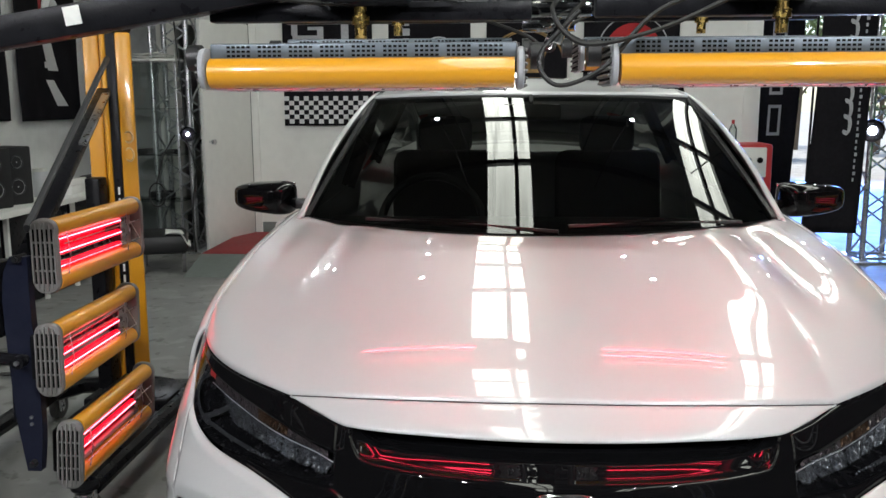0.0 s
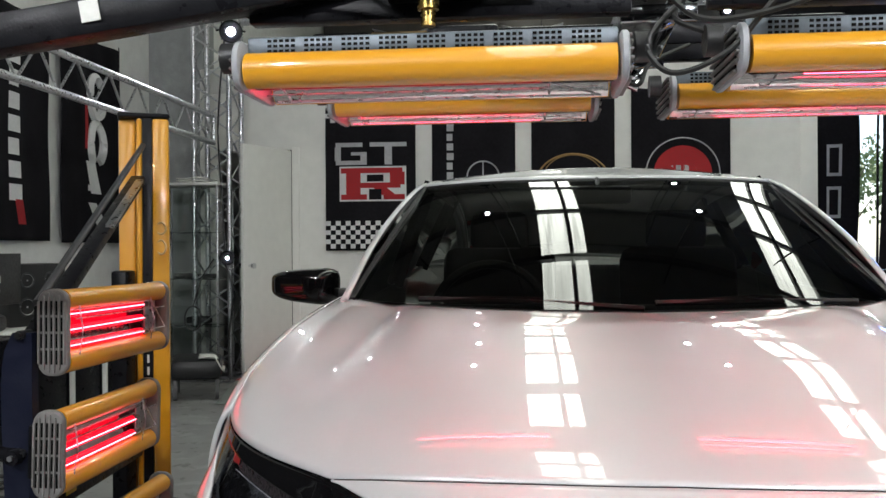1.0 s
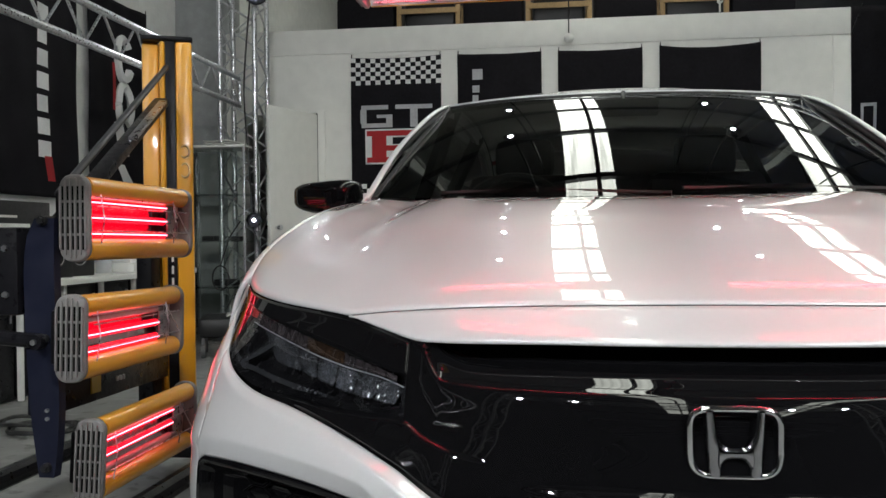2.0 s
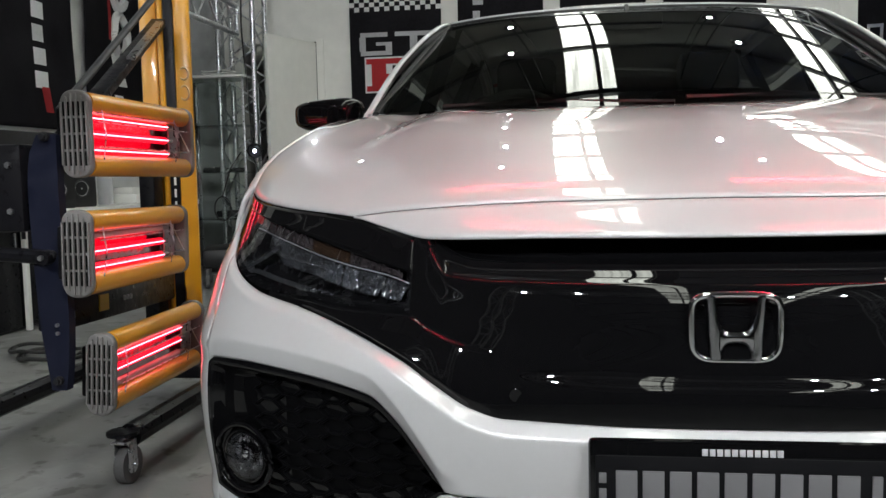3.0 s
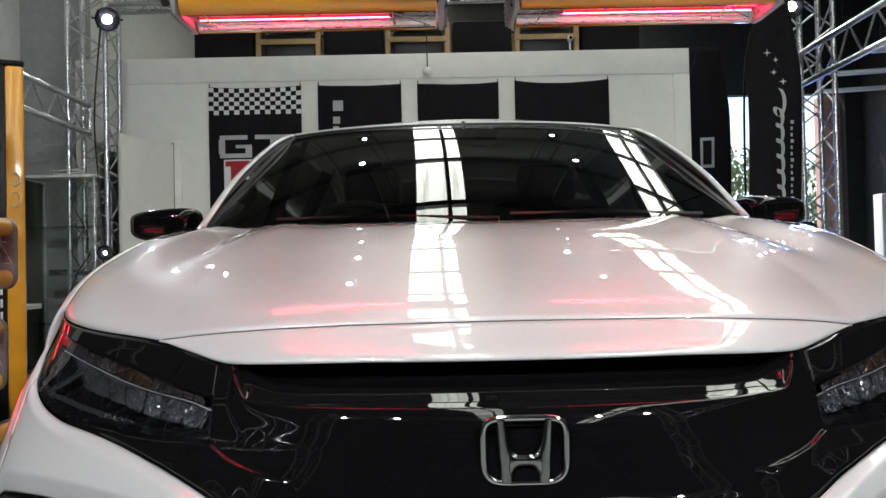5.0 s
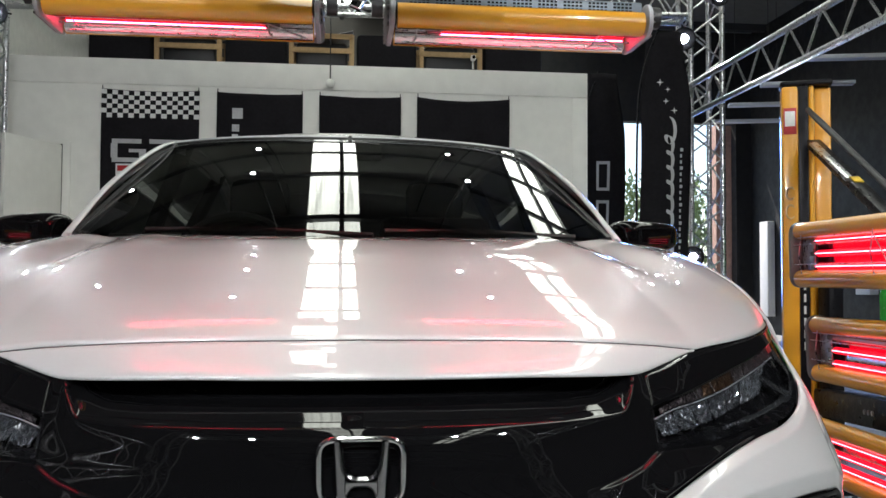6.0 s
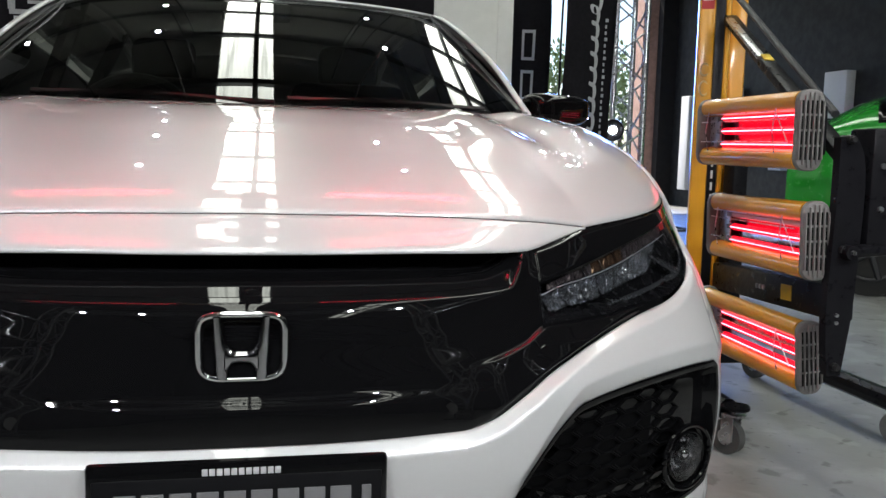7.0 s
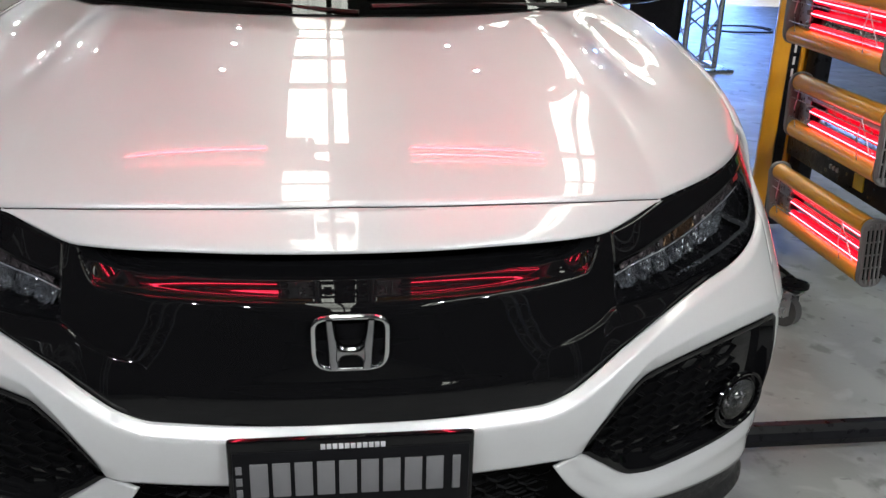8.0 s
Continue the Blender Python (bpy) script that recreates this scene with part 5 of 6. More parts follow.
    part("boom_label", bm, STICKER, st)
    bm = bmesh.new()
    box(bm, (-1.84, 0.10, 0.78), (0.10, 0.12, 1.35), 0.01)
    part("mast", bm, BLACK_METAL, st)
    bm = bmesh.new()
    sweep(bm, [(-1.84, 0.36, 0.075), (-1.84, 0.62, 0.075), (1.9, 0.60, 0.075)], 0.032, 10)
    box(bm, (-1.84, 0.15, 0.085), (0.18, 0.5, 0.06), 0.01)
    part("base_leg", bm, BLACK_METAL, st, "black tube leg running under the car")
    for x, y in ((-1.84, -0.05), (-1.84, 0.62), (1.86, 0.58)):
        bm = bmesh.new()
        rod(bm, (x, y - 0.02, 0.03), (x, y + 0.02, 0.03), 0.03, 16)
        part("foot_wheel", bm, RUBBER, st)
    runs = (((-0.68, 0.30, 1.57), (-0.75, 0.26, 1.62), (-0.60, 0.22, 1.60), (-0.42, 0.20, 1.58), (-0.36, 0.22, 1.60)),
            ((-0.50, 0.30, 1.66), (-0.48, 0.24, 1.60), (-0.40, 0.20, 1.585), (-0.30, 0.21, 1.60), (-0.20, 0.24, 1.585)),
            ((0.02, 0.16, 1.56), (-0.05, 0.14, 1.48), (-0.02, 0.13, 1.43), (0.06, 0.13, 1.46), (0.16, 0.15, 1.56), (0.34, 0.20, 1.62)),
            ((0.02, 0.18, 1.60), (-0.03, 0.13, 1.56), (0.02, 0.11, 1.50), (0.14, 0.13, 1.52), (0.26, 0.14, 1.57), (0.40, 0.22, 1.64)),
            ((0.10, 0.34, 1.62), (0.03, 0.26, 1.58), (0.0, 0.22, 1.53), (0.05, 0.20, 1.50)),
            ((0.12, 0.80, 1.62), (0.03, 0.74, 1.57), (0.0, 0.72, 1.52), (-0.06, 0.74, 1.56), (-0.20, 0.85, 1.62)))
    for pts in runs:
        bm = bmesh.new()
        sweep(bm, arc_points(pts, 8), 0.0045, 6)
        part("cable", bm, CABLE, st)
    bm = bmesh.new()
    box(bm, (-0.385, 0.20, 1.605), (0.02, 0.012, 0.03), 0.002, Euler((0.3, 0.5, 0)).to_matrix().to_4x4())
    part("cable_tag", bm, YELLOW_STICKER, st)


overhead_lamps()


# ---- trusses and spotlights ----
def truss(label, p0, p1, w, h, bays, chords, category="truss"):
    """A lattice girder of round tubes from p0 to p1; chords: corner offsets in units of w and h."""
    p0, p1 = Vector(p0), Vector(p1)
    d = (p1 - p0).normalized()
    upright = abs(d.z) > 0.7
    e1 = Vector((1, 0, 0)) if upright else Vector((-d.y, d.x, 0)).normalized()
    e2 = Vector((0, 1, 0)) if upright else Vector((0, 0, 1))
    t = thing("truss", label, category, group="stage trusses")
    cs = [e1 * (a * w / 2) + e2 * (b * h / 2) for a, b in chords]
    for c in cs:
        bm = bmesh.new()
        rod(bm, p0 + c, p1 + c, 0.024, 12)
        part("chord", bm, ALUMINIUM, t)
    pairs = [(i, (i + 1) % len(cs)) for i in range(len(cs))] if len(cs) > 2 else [(0, 1)]
    lines = []
    for i, j in pairs:
        for k in range(bays):
            a, b = p0.lerp(p1, k / bays), p0.lerp(p1, (k + 0.5) / bays)
            c = p0.lerp(p1, (k + 1) / bays)
            lines += [(a + cs[i], b + cs[j], 0.009), (b + cs[j], c + cs[i], 0.009)]
        lines += [(p + cs[i], p + cs[j], 0.016) for p in (p0, p1)]
    for a, b, r in lines:
        bm = bmesh.new()
        rod(bm, a, b, r, 6)
        part("brace", bm, ALUMINIUM, t)
    return t


SQUARE = ((-1, -1), (1, -1), (1, 1), (-1, 1))
FLAT = ((0, -1), (0, 1))
truss("aluminium lattice truss tower beside the partition door", (-3.12, 6.72, 0.03), (-3.12, 6.72, 4.0), 0.33, 0.33, 9, SQUARE)
truss("aluminium lattice truss tower beside the black banner", (3.19, 6.45, 0.03), (3.19, 6.45, 4.0), 0.29, 0.29, 9, SQUARE)
truss("flat aluminium lattice truss along the block wall", (-3.10, 6.55, 2.275), (-3.10, -3.0, 2.275), 0.2, 0.245, 22, FLAT)
truss("flat aluminium lattice truss along the black wall side", (2.98, 6.30, 2.50), (2.80, -3.0, 2.50), 0.2, 0.26, 22, FLAT)
truss("aluminium lattice cross truss over the partition", (-2.95, 6.72, 3.45), (3.04, 6.45, 3.45), 0.25, 0.3, 16, SQUARE)
truss("aluminium lattice truss tower near the entrance", (-3.12, -3.1, 0.03), (-3.12, -3.1, 4.0), 0.33, 0.33, 9, SQUARE)
truss("aluminium lattice truss tower near the entrance", (3.0, -3.1, 0.03), (3.0, -3.1, 4.0), 0.29, 0.29, 9, SQUARE)
truss("aluminium lattice cross truss near the entrance", (-2.95, -3.1, 3.45), (2.85, -3.1, 3.45), 0.25, 0.3, 16, SQUARE)
for x, y in ((-3.12, 6.72), (3.19, 6.45), (-3.12, -3.1), (3.0, -3.1)):
    bm = bmesh.new()
    box(bm, (0, 0, 0.012), (0.55, 0.55, 0.024), 0.004)
    ob = link_mesh("foot_plate", bm, ALUMINIUM)
    ob.location = (x, y, 0)
    tagged(ob, "square metal foot plate under a truss tower", "foot plate", group="truss foot plates")


def spotlight(p, target, size=0.16, hang=0.0, face=0.215):
    sp = thing("spotlight", "black work light with a bright white face clamped to a truss", "spotlight", group="truss spotlights")
    sp.matrix_basis = look(p, target)
    bm = bmesh.new()
    rod(bm, (0, 0, 0.012), (0, 0, 0.08), size * 0.64, 28)
    part("housing", bm, BLACK_METAL, sp)
    for k in range(6):
        bm = bmesh.new()
        box(bm, (-size * 0.5 + k * size * 0.2, 0, 0.09), (0.008, size, 0.03))
        part("fin", bm, BLACK_METAL, sp)
    bm = bmesh.new()
    rod(bm, (0, 0, 0.011), (0, 0, 0.005), size * face, 24)
    part("led_panel", bm, LED_SMALL if hang else LED_DIM if p[1] > 0 else LED_WHITE, sp, "bright white lamp face")
    bm = bmesh.new()
    sweep(bm, [(-size * 0.75, 0, 0.05), (-size * 0.8, 0, 0.14), (0, 0, 0.19), (size * 0.8, 0, 0.14), (size * 0.75, 0, 0.05)], 0.008, 6)
    part("yoke", bm, BLACK_METAL, sp)
    # added hood, no part of the real light: narrows the spread of the glowing face
    bm = bmesh.new()
    sheet(bm, lambda u, v: (0.60 * size * math.cos(2 * math.pi * u), 0.60 * size * math.sin(2 * math.pi * u), 0.012 - 0.075 * v), 28, 3)
    thicken(part("spread_limiter", bm, SHROUD, sp, "black hood added to limit the spread of the lamp face"), 0.003)
    if hang:
        up = sp.matrix_basis.inverted().to_3x3() @ Vector((0, 0, 1))
        bm = bmesh.new()
        rod(bm, Vector((0, 0, 0.19)), Vector((0, 0, 0.08)) + up * hang, 0.012, 8)
        part("hanger", bm, BLACK_METAL, sp)
    return sp


for p, target, size, hang in (
        ((-2.90, 6.46, 3.13), (-0.3, -0.6, 0.9), 0.16, 0), ((2.94, 6.20, 3.05), (0.2, -0.6, 0.9), 0.16, 0),
        ((-2.96, 6.50, 1.11), (-0.3, 0.2, 0.9), 0.105, 0), ((3.02, 6.22, 1.14), (0.2, 0.2, 0.9), 0.15, 0),
        ((-1.6, -2.95, 3.22), (-0.3, 1.5, 0.9), 0.205, 0), ((1.6, -2.95, 3.22), (0.3, 1.5, 0.9), 0.205, 0),
        ((-2.6, -2.95, 3.22), (-0.3, 1.2, 0.7), 0.205, 0), ((2.5, -2.95, 3.22), (0.3, 1.2, 0.7), 0.205, 0)):
    spotlight(p, target, size, hang, 0.09 if p[0] < 0 and p[2] < 2 else 0.215)
# small work lights hanging over the back of the car
for p in ((-0.85, 6.45, 3.26), (1.12, 6.40, 3.30), (1.40, 6.42, 3.16), (-0.78, 5.05, 3.22), (0.93, 5.05, 3.22), (-0.79, 4.00, 3.22), (1.06, 4.05, 3.22), (-2.05, 4.85, 3.22), (3.00, 5.60, 3.22)):
    spotlight(p, (p[0] * 0.4, 0.4, 0.95), 0.10, ROOM_H + 0.05 - p[2])


# ---- flags ----
def ripple(x, z, seed, depth):
    return depth * (math.sin(x * 9 + seed) * 0.5 + math.sin(x * 21 + z * 3 + seed * 2) * 0.3 + math.sin(z * 6 + seed) * 0.3)


class Cloth:
    """A hanging flag: cloth across local x, down local -z, facing -y."""

    def __init__(self, label, place, turn, w, h, seed, depth=0.012, sag=0.02, category="flag"):
        self.w, self.h, self.seed, self.depth, self.sag = w, h, seed, depth, sag
        self.ob = thing("flag", label, category, place, turn, group="hanging flags")
        bm = bmesh.new()
        sheet(bm, lambda u, v: self.at(u * w, -v * h), 40, 40)
        thicken(part("cloth", bm, FLAG_BLACK, self.ob), 0.003, 1.0)
        for u in (0.01, 0.99):
            bm = bmesh.new()
            p = self.at(u * w, 0)
            sweep(bm, [p, (p[0], p[1] + 0.0, 0.03), (p[0] + 0.004, p[1], -0.10 - 0.05 * u)], 0.004, 5)
            part("tie", bm, FLAG_BLACK, self.ob)

    def at(self, x, z, lift=0.0):
        u = x / self.w
        hang = self.sag * 4 * u * (1 - u) * max(0, 1 + z / 0.25) if z > -0.25 else 0
        return (x, -0.02 + ripple(x, z, self.seed, self.depth) - lift, z - hang)

    def patch(self, name, x0, x1, z0, z1, material, slant=0.0, label="", nu=8, nv=8):
        bm = bmesh.new()
        sheet(bm, lambda u, v: self.at(x0 + (x1 - x0) * u + slant * v, z0 + (z1 - z0) * v, 0.005), nu, nv)
        return part(name, bm, material, self.ob, label)

    def ring(self, name, cx, cz, r, material, thick=0.006, sx=1.0, a0=0.0, a1=360.0):
        bm = bmesh.new()
        n = 40
        pts = [self.at(cx + sx * r * math.cos(radians(a0 + (a1 - a0) * k / n)), cz + r * math.sin(radians(a0 + (a1 - a0) * k / n)), 0.006) for k in range(n + 1)]
        sweep(bm, pts, thick, 5)
        return part(name, bm, material, self.ob)

    def disc(self, name, cx, cz, r, material):
        bm = bmesh.new()
        sheet(bm, lambda u, v: self.at(cx + r * u * math.cos(v * 2 * math.pi), cz + r * u * math.sin(v * 2 * math.pi), 0.005), 6, 32)
        return part(name, bm, material, self.ob)


def plain_bars(cloth, x0, x1, z0, z1, n, material):
    """A column of plain blocks where the flag carries a name."""
    step = (z1 - z0) / n
    for k in range(n):
        a, b = z0 + step * (k + 0.10), z0 + step * (k + 0.82)
        cloth.patch("bar", x0, x1 - (x1 - x0) * (0.0, 0.16, 0.06)[k % 3], a, b, material, 0.0, "", 4, 3)


WALL_Y = 7.075
f = Cloth("black flag with chequered bands and blocky grey and red shapes", (-2.19, WALL_Y, 2.65), 0, 0.865, 1.48, 1.0, 0.010)
for top in (-0.005, -1.20):
    bm = bmesh.new()
    for i in range(18):
        for j in range(6):
            if (i + j) % 2 == 0:
                c = 0.865 / 18
                sheet(bm, lambda u, v: f.at((i + u) * c, top - (j + v) * 0.0435, 0.004), 2, 2)
    tagged(part("chequer_band", bm, FLAG_WHITE, f.ob, "white chequer squares"), kind="stuff")
f.patch("grey_shape", 0.10, 0.36, -0.50, -0.46, FLAG_GREY)
f.patch("grey_shape", 0.09, 0.15, -0.63, -0.50, FLAG_GREY)
f.patch("grey_shape", 0.10, 0.40, -0.67, -0.63, FLAG_GREY)
f.patch("grey_shape", 0.34, 0.40, -0.63, -0.57, FLAG_GREY)
f.patch("grey_shape", 0.25, 0.40, -0.58, -0.55, FLAG_GREY)
f.patch("grey_shape", 0.43, 0.78, -0.50, -0.46, FLAG_GREY)
f.patch("grey_shape", 0.57, 0.64, -0.67, -0.50, FLAG_GREY)
f.patch("white_outline", 0.135, 0.775, -1.015, -0.685, FLAG_WHITE)
for x0, x1, z0, z1, sl in ((0.15, 0.74, -0.75, -0.70, 0), (0.20, 0.34, -1.0, -0.75, 0), (0.15, 0.40, -1.0, -0.95, 0), (0.62, 0.76, -0.86, -0.74, 0), (0.34, 0.72, -0.89, -0.84, 0), (0.55, 0.68, -0.96, -0.88, -0.1), (0.56, 0.76, -1.0, -0.95, 0)):
    bm = bmesh.new()
    sheet(bm, lambda u, v: f.at(x0 + (x1 - x0) * u + sl * v, z0 + (z1 - z0) * v, 0.009), 8, 4)
    part("red_shape", bm, FLAG_RED, f.ob)
for x0, x1, z0, z1 in ((0.40, 0.56, -0.83, -0.765), (0.42, 0.54, -1.0, -0.90)):
    bm = bmesh.new()
    sheet(bm, lambda u, v: f.at(x0 + (x1 - x0) * u, z0 + (z1 - z0) * v, 0.0095), 6, 4)
    part("black_shape", bm, FLAG_BLACK, f.ob)
g = Cloth("black flag with a column of pale bars and a grey ring", (-1.17, WALL_Y, 2.645), 0, 0.78, 1.40, 2.3, 0.010, 0.012)
plain_bars(g, 0.14, 0.235, -0.13, -0.27, 1, FLAG_GREY)
plain_bars(g, 0.14, 0.205, -0.29, -1.10, 9, FLAG_GREY)
g.ring("grey_ring", 0.48, -0.80, 0.15, FLAG_GREY, 0.007)
for a in (90, 210, 330):
    bm = bmesh.new()
    sweep(bm, [g.at(0.48, -0.80, 0.006), g.at(0.48 + 0.15 * math.cos(radians(a)), -0.80 + 0.15 * math.sin(radians(a)), 0.006)], 0.006, 5)
    part("ring_spoke", bm, FLAG_GREY, g.ob)
g = Cloth("black flag with a gold shield outline", (-0.24, WALL_Y, 2.64), 0, 0.76, 1.40, 3.9, 0.010, 0.012)
g.ring("gold_outline", 0.38, -0.86, 0.27, FLAG_GOLD, 0.009, 1.25, 10, 170)
g.ring("gold_outline", 0.38, -0.82, 0.22, FLAG_GOLD, 0.005, 1.25, 15, 165)
g.patch("gold_shape", 0.28, 0.50, -0.98, -0.74, FLAG_GOLD, 0.08)
g = Cloth("black flag with a red disc in a pale ring", (0.67, WALL_Y, 2.65), 0, 0.885, 1.40, 5.2, 0.010, 0.030)
g.disc("red_disc", 0.46, -0.80, 0.26, FLAG_RED)
g.ring("pale_ring", 0.46, -0.80, 0.33, FLAG_GREY, 0.006)
for k in range(4):
    g.patch("pale_shape", 0.33 + 0.07 * k, 0.375 + 0.07 * k, -0.86, -0.72, FLAG_GREY)
# flags on the block wall face the car
g = Cloth("long black flag with white upright bars on the block wall", (-3.97, 4.27, 2.98), 90, 1.03, 1.72, 0.7, 0.014)
plain_bars(g, 0.50, 0.66, -0.30, -1.46, 7, FLAG_WHITE)
g.patch("red_shape", 0.62, 0.72, -1.60, -1.42, FLAG_RED, -0.05)
g = Cloth("long black flag with white curved shapes on the block wall", (-3.97, 5.48, 2.99), 90, 1.0, 1.74, 2.9, 0.014)
g.ring("white_shape", 0.55, -0.50, 0.17, FLAG_WHITE, 0.045, 0.62, 40, 330)
g.ring("white_shape", 0.55, -0.90, 0.17, FLAG_WHITE, 0.045, 0.62, -60, 240)
g.patch("white_shape", 0.48, 0.66, -1.32, -1.05, FLAG_WHITE, -0.10)
g.patch("white_shape", 0.42, 0.56, -1.30, -1.25, FLAG_WHITE, 0.0)
g.patch("white_shape", 0.60, 0.76, -1.62, -1.40, FLAG_WHITE, -0.18)
g.patch("red_shape", 0.36, 0.42, -0.95, -0.55, FLAG_RED, 0.0)


def banner(label, place, turn, w, h, seed):
    """A tall feather banner on a pole and a cross foot."""
    b = thing("banner", label, "banner", place, turn, group="feather banners")
    bm = bmesh.new()
    shape = lambda u, v: (w * (u - 0.5) * (1 - 0.30 * ease(0.75, 1, v)) + 0.06 * math.sin(v * 2.2), 0.02 * math.sin(v * 7 + u * 5 + seed), 0.30 + h * v)
    sheet(bm, shape, 10, 40)
    thicken(part("cloth", bm, FLAG_BLACK, b), 0.003, 0)
    bm = bmesh.new()
    sweep(bm, arc_points([(-w * 0.5, 0, 0.02), (-w * 0.5 + 0.02, 0, 1.2), (-w * 0.5 + 0.05, 0, 0.3 + h * 0.8), (0.0, 0, 0.32 + h)]), 0.010, 6)
    part("pole", bm, BLACK_METAL, b)
    bm = bmesh.new()
    box(bm, (-w * 0.5, 0, 0.012), (0.6, 0.05, 0.02), 0.003)
    box(bm, (-w * 0.5, 0, 0.012), (0.05, 0.6, 0.022), 0.003)
    part("foot", bm, BLACK_METAL, b)

    def on(u, z):
        q = shape(u, (z - 0.3) / h)
        return (q[0], q[1] - 0.006, z)

    def mark(name, u0, u1, z0, z1, material, loops=0):
        """A bar; with loops, a brush script running down; with loops below 0, a four-pointed star."""
        bm = bmesh.new()
        if loops > 0:
            n = 24 * loops
            pts = []
            for i in range(n + 1):
                t, a = i / n, 2 * math.pi * loops * i / n
                big = 1 + 0.9 * (1 - ease(0.04, 0.12, t))
                pts.append(on((u0 + u1) / 2 + (u1 - u0) / 2 * math.sin(a) * (0.55 if t > 0.1 else 1.0), z1 + (z0 - z1) * t + 0.045 * big * math.cos(a)))
            left, right = [], []
            for i, q in enumerate(pts):
                half = 0.006 + 0.012 * abs(math.cos(math.pi * loops * i / n))
                left.append(bm.verts.new((q[0] - half, q[1], q[2] + 0.4 * half)))
                right.append(bm.verts.new((q[0] + half, q[1], q[2] - 0.4 * half)))
            for i in range(n):
                bm.faces.new((left[i], left[i + 1], right[i + 1], right[i]))
        elif loops < 0:
            c = bm.verts.new(on(u0, z0))
            ring = [bm.verts.new(on(u0 + (z1 if k % 2 == 0 else z1 * 0.22) * math.cos(k * math.pi / 4) / w, z0 + (z1 if k % 2 == 0 else z1 * 0.22) * math.sin(k * math.pi / 4))) for k in range(8)]
            for k in range(8):
                bm.faces.new((c, ring[k], ring[(k + 1) % 8]))
        else:
            sheet(bm, lambda u, v: on(u0 + (u1 - u0) * u, z0 + (z1 - z0) * v), 4, 4)
        part(name, bm, material, b)

    return mark


mk = banner("tall black feather banner with grey script bars and stars", (2.64, 6.02, 0), 0, 0.44, 2.75, 0.4)
mk("script", 0.52, 0.70, 1.10, 2.24, FLAG_GREY, 9)
for k in range(26):
    z = 2.06 - k * 0.052
    mk("small_bar", 0.80, 0.835 + 0.02 * (k % 3 == 0), z - 0.028, z, FLAG_GREY)
for u, z, r in ((0.40, 2.62, 0.034), (0.56, 2.56, 0.024), (0.52, 2.46, 0.028), (0.68, 2.38, 0.030)):
    mk("star", u, 0, z, r, FLAG_WHITE, -1)
mk = banner("black feather banner with grey outline shapes beside the partition", (2.58, 7.55, 0), 0, 0.42, 2.75, 1.8)
for z0 in (1.05, 1.45, 1.85):
    for u0, u1, za, zb in ((0.30, 0.62, 0.0, 0.03), (0.30, 0.62, 0.27, 0.30), (0.30, 0.36, 0.0, 0.30), (0.56, 0.62, 0.0, 0.30)):
        mk("outline", u0, u1, z0 + za, z0 + zb, FLAG_GREY)


# ---- door, shelf units and small things along the walls ----
def open_door():
    d = thing("door_1", "white flush door standing ajar in the partition", "door", (-2.54, 7.10, 0), 0, kind="structure")
    h, t = Vector((-2.54, 7.10, 0)), Vector((-2.77, 6.47, 0))
    way = (t - h).normalized()
    ang = math.degrees(math.atan2(way.y, way.x))
    bm = bmesh.new()
    m = pose(0, 0, 0, 0, 0, ang)
    c = m @ Vector((0.37, 0, 1.07))
    box(bm, c, (0.72, 0.036, 2.11), 0.002, m)
    part("leaf", bm, DOOR_WHITE, d)
    bm = bmesh.new()
    for s in (-1, 1):
        p0, p1 = m @ Vector((0.66, 0.018 * s, 1.04)), m @ Vector((0.66, 0.055 * s, 1.04))
        rod(bm, p0, p1, 0.012)
        p2 = m @ Vector((0.66, 0.08 * s, 1.04))
        rod(bm, p1, p2, 0.027, 16, 0.024)
    part("knob", bm, CHROME, d, "round metal knob")
    bm = bmesh.new()
    for z in (0.3, 1.85):
        rod(bm, (0, -0.02, z - 0.05), (0, -0.02, z + 0.05), 0.008)
    part("hinge", bm, ALUMINIUM, d)
    bm = bmesh.new()
    box(bm, (0.007, -0.012, 1.07), (0.012, 0.02, 2.13))
    part("door_gap", bm, DARK_GAP, d, "dark gap at the hinges")


open_door()


def display_cabinet():
    c = thing("display_cabinet", "glass display cabinet with a white board and folded cloths on top", "cabinet", (-3.32, 6.62, 0))
    for z, mm, th in ((1.775, DOOR_WHITE, 0.022), (1.34, CLEAR_GLASS, 0.008), (0.92, CLEAR_GLASS, 0.008), (0.50, CLEAR_GLASS, 0.008), (0.10, STEEL_DARK, 0.03)):
        bm = bmesh.new()
        box(bm, (0, 0, z), (0.62, 0.42, th), 0.002)
        part("shelf", bm, mm, c)
    for x in (-0.30, 0.30):
        for y in (-0.20, 0.20):
            bm = bmesh.new()
            box(bm, (x, y, 0.88), (0.018, 0.018, 1.76), 0.002)
            part("post", bm, ALUMINIUM, c)
    for c0, s0 in (((-0.30, 0, 0.93), (0.005, 0.37, 1.64)), ((0, -0.205, 0.93), (0.57, 0.005, 1.64))):
        bm = bmesh.new()
        box(bm, c0, s0)
        pane = part("pane", bm, CLEAR_GLASS, c)
        pane.visible_shadow = False
    for x, y, z, w, h in ((-0.1, 0, 0.94, 0.12, 0.05), (0.12, 0.02, 0.94, 0.16, 0.04), (0.05, 0, 0.53, 0.2, 0.06)):
        bm = bmesh.new()
        box(bm, (-3.32 + x, 6.62 + y, z + h / 2 - 0.015), (w, 0.14, h), 0.012)
        ob = link_mesh("tray", bm, BLACK_PLASTIC)
        tagged(ob, "small dark tray on a glass shelf of the cabinet", "tray", group="trays in the cabinet")
    bm = bmesh.new()
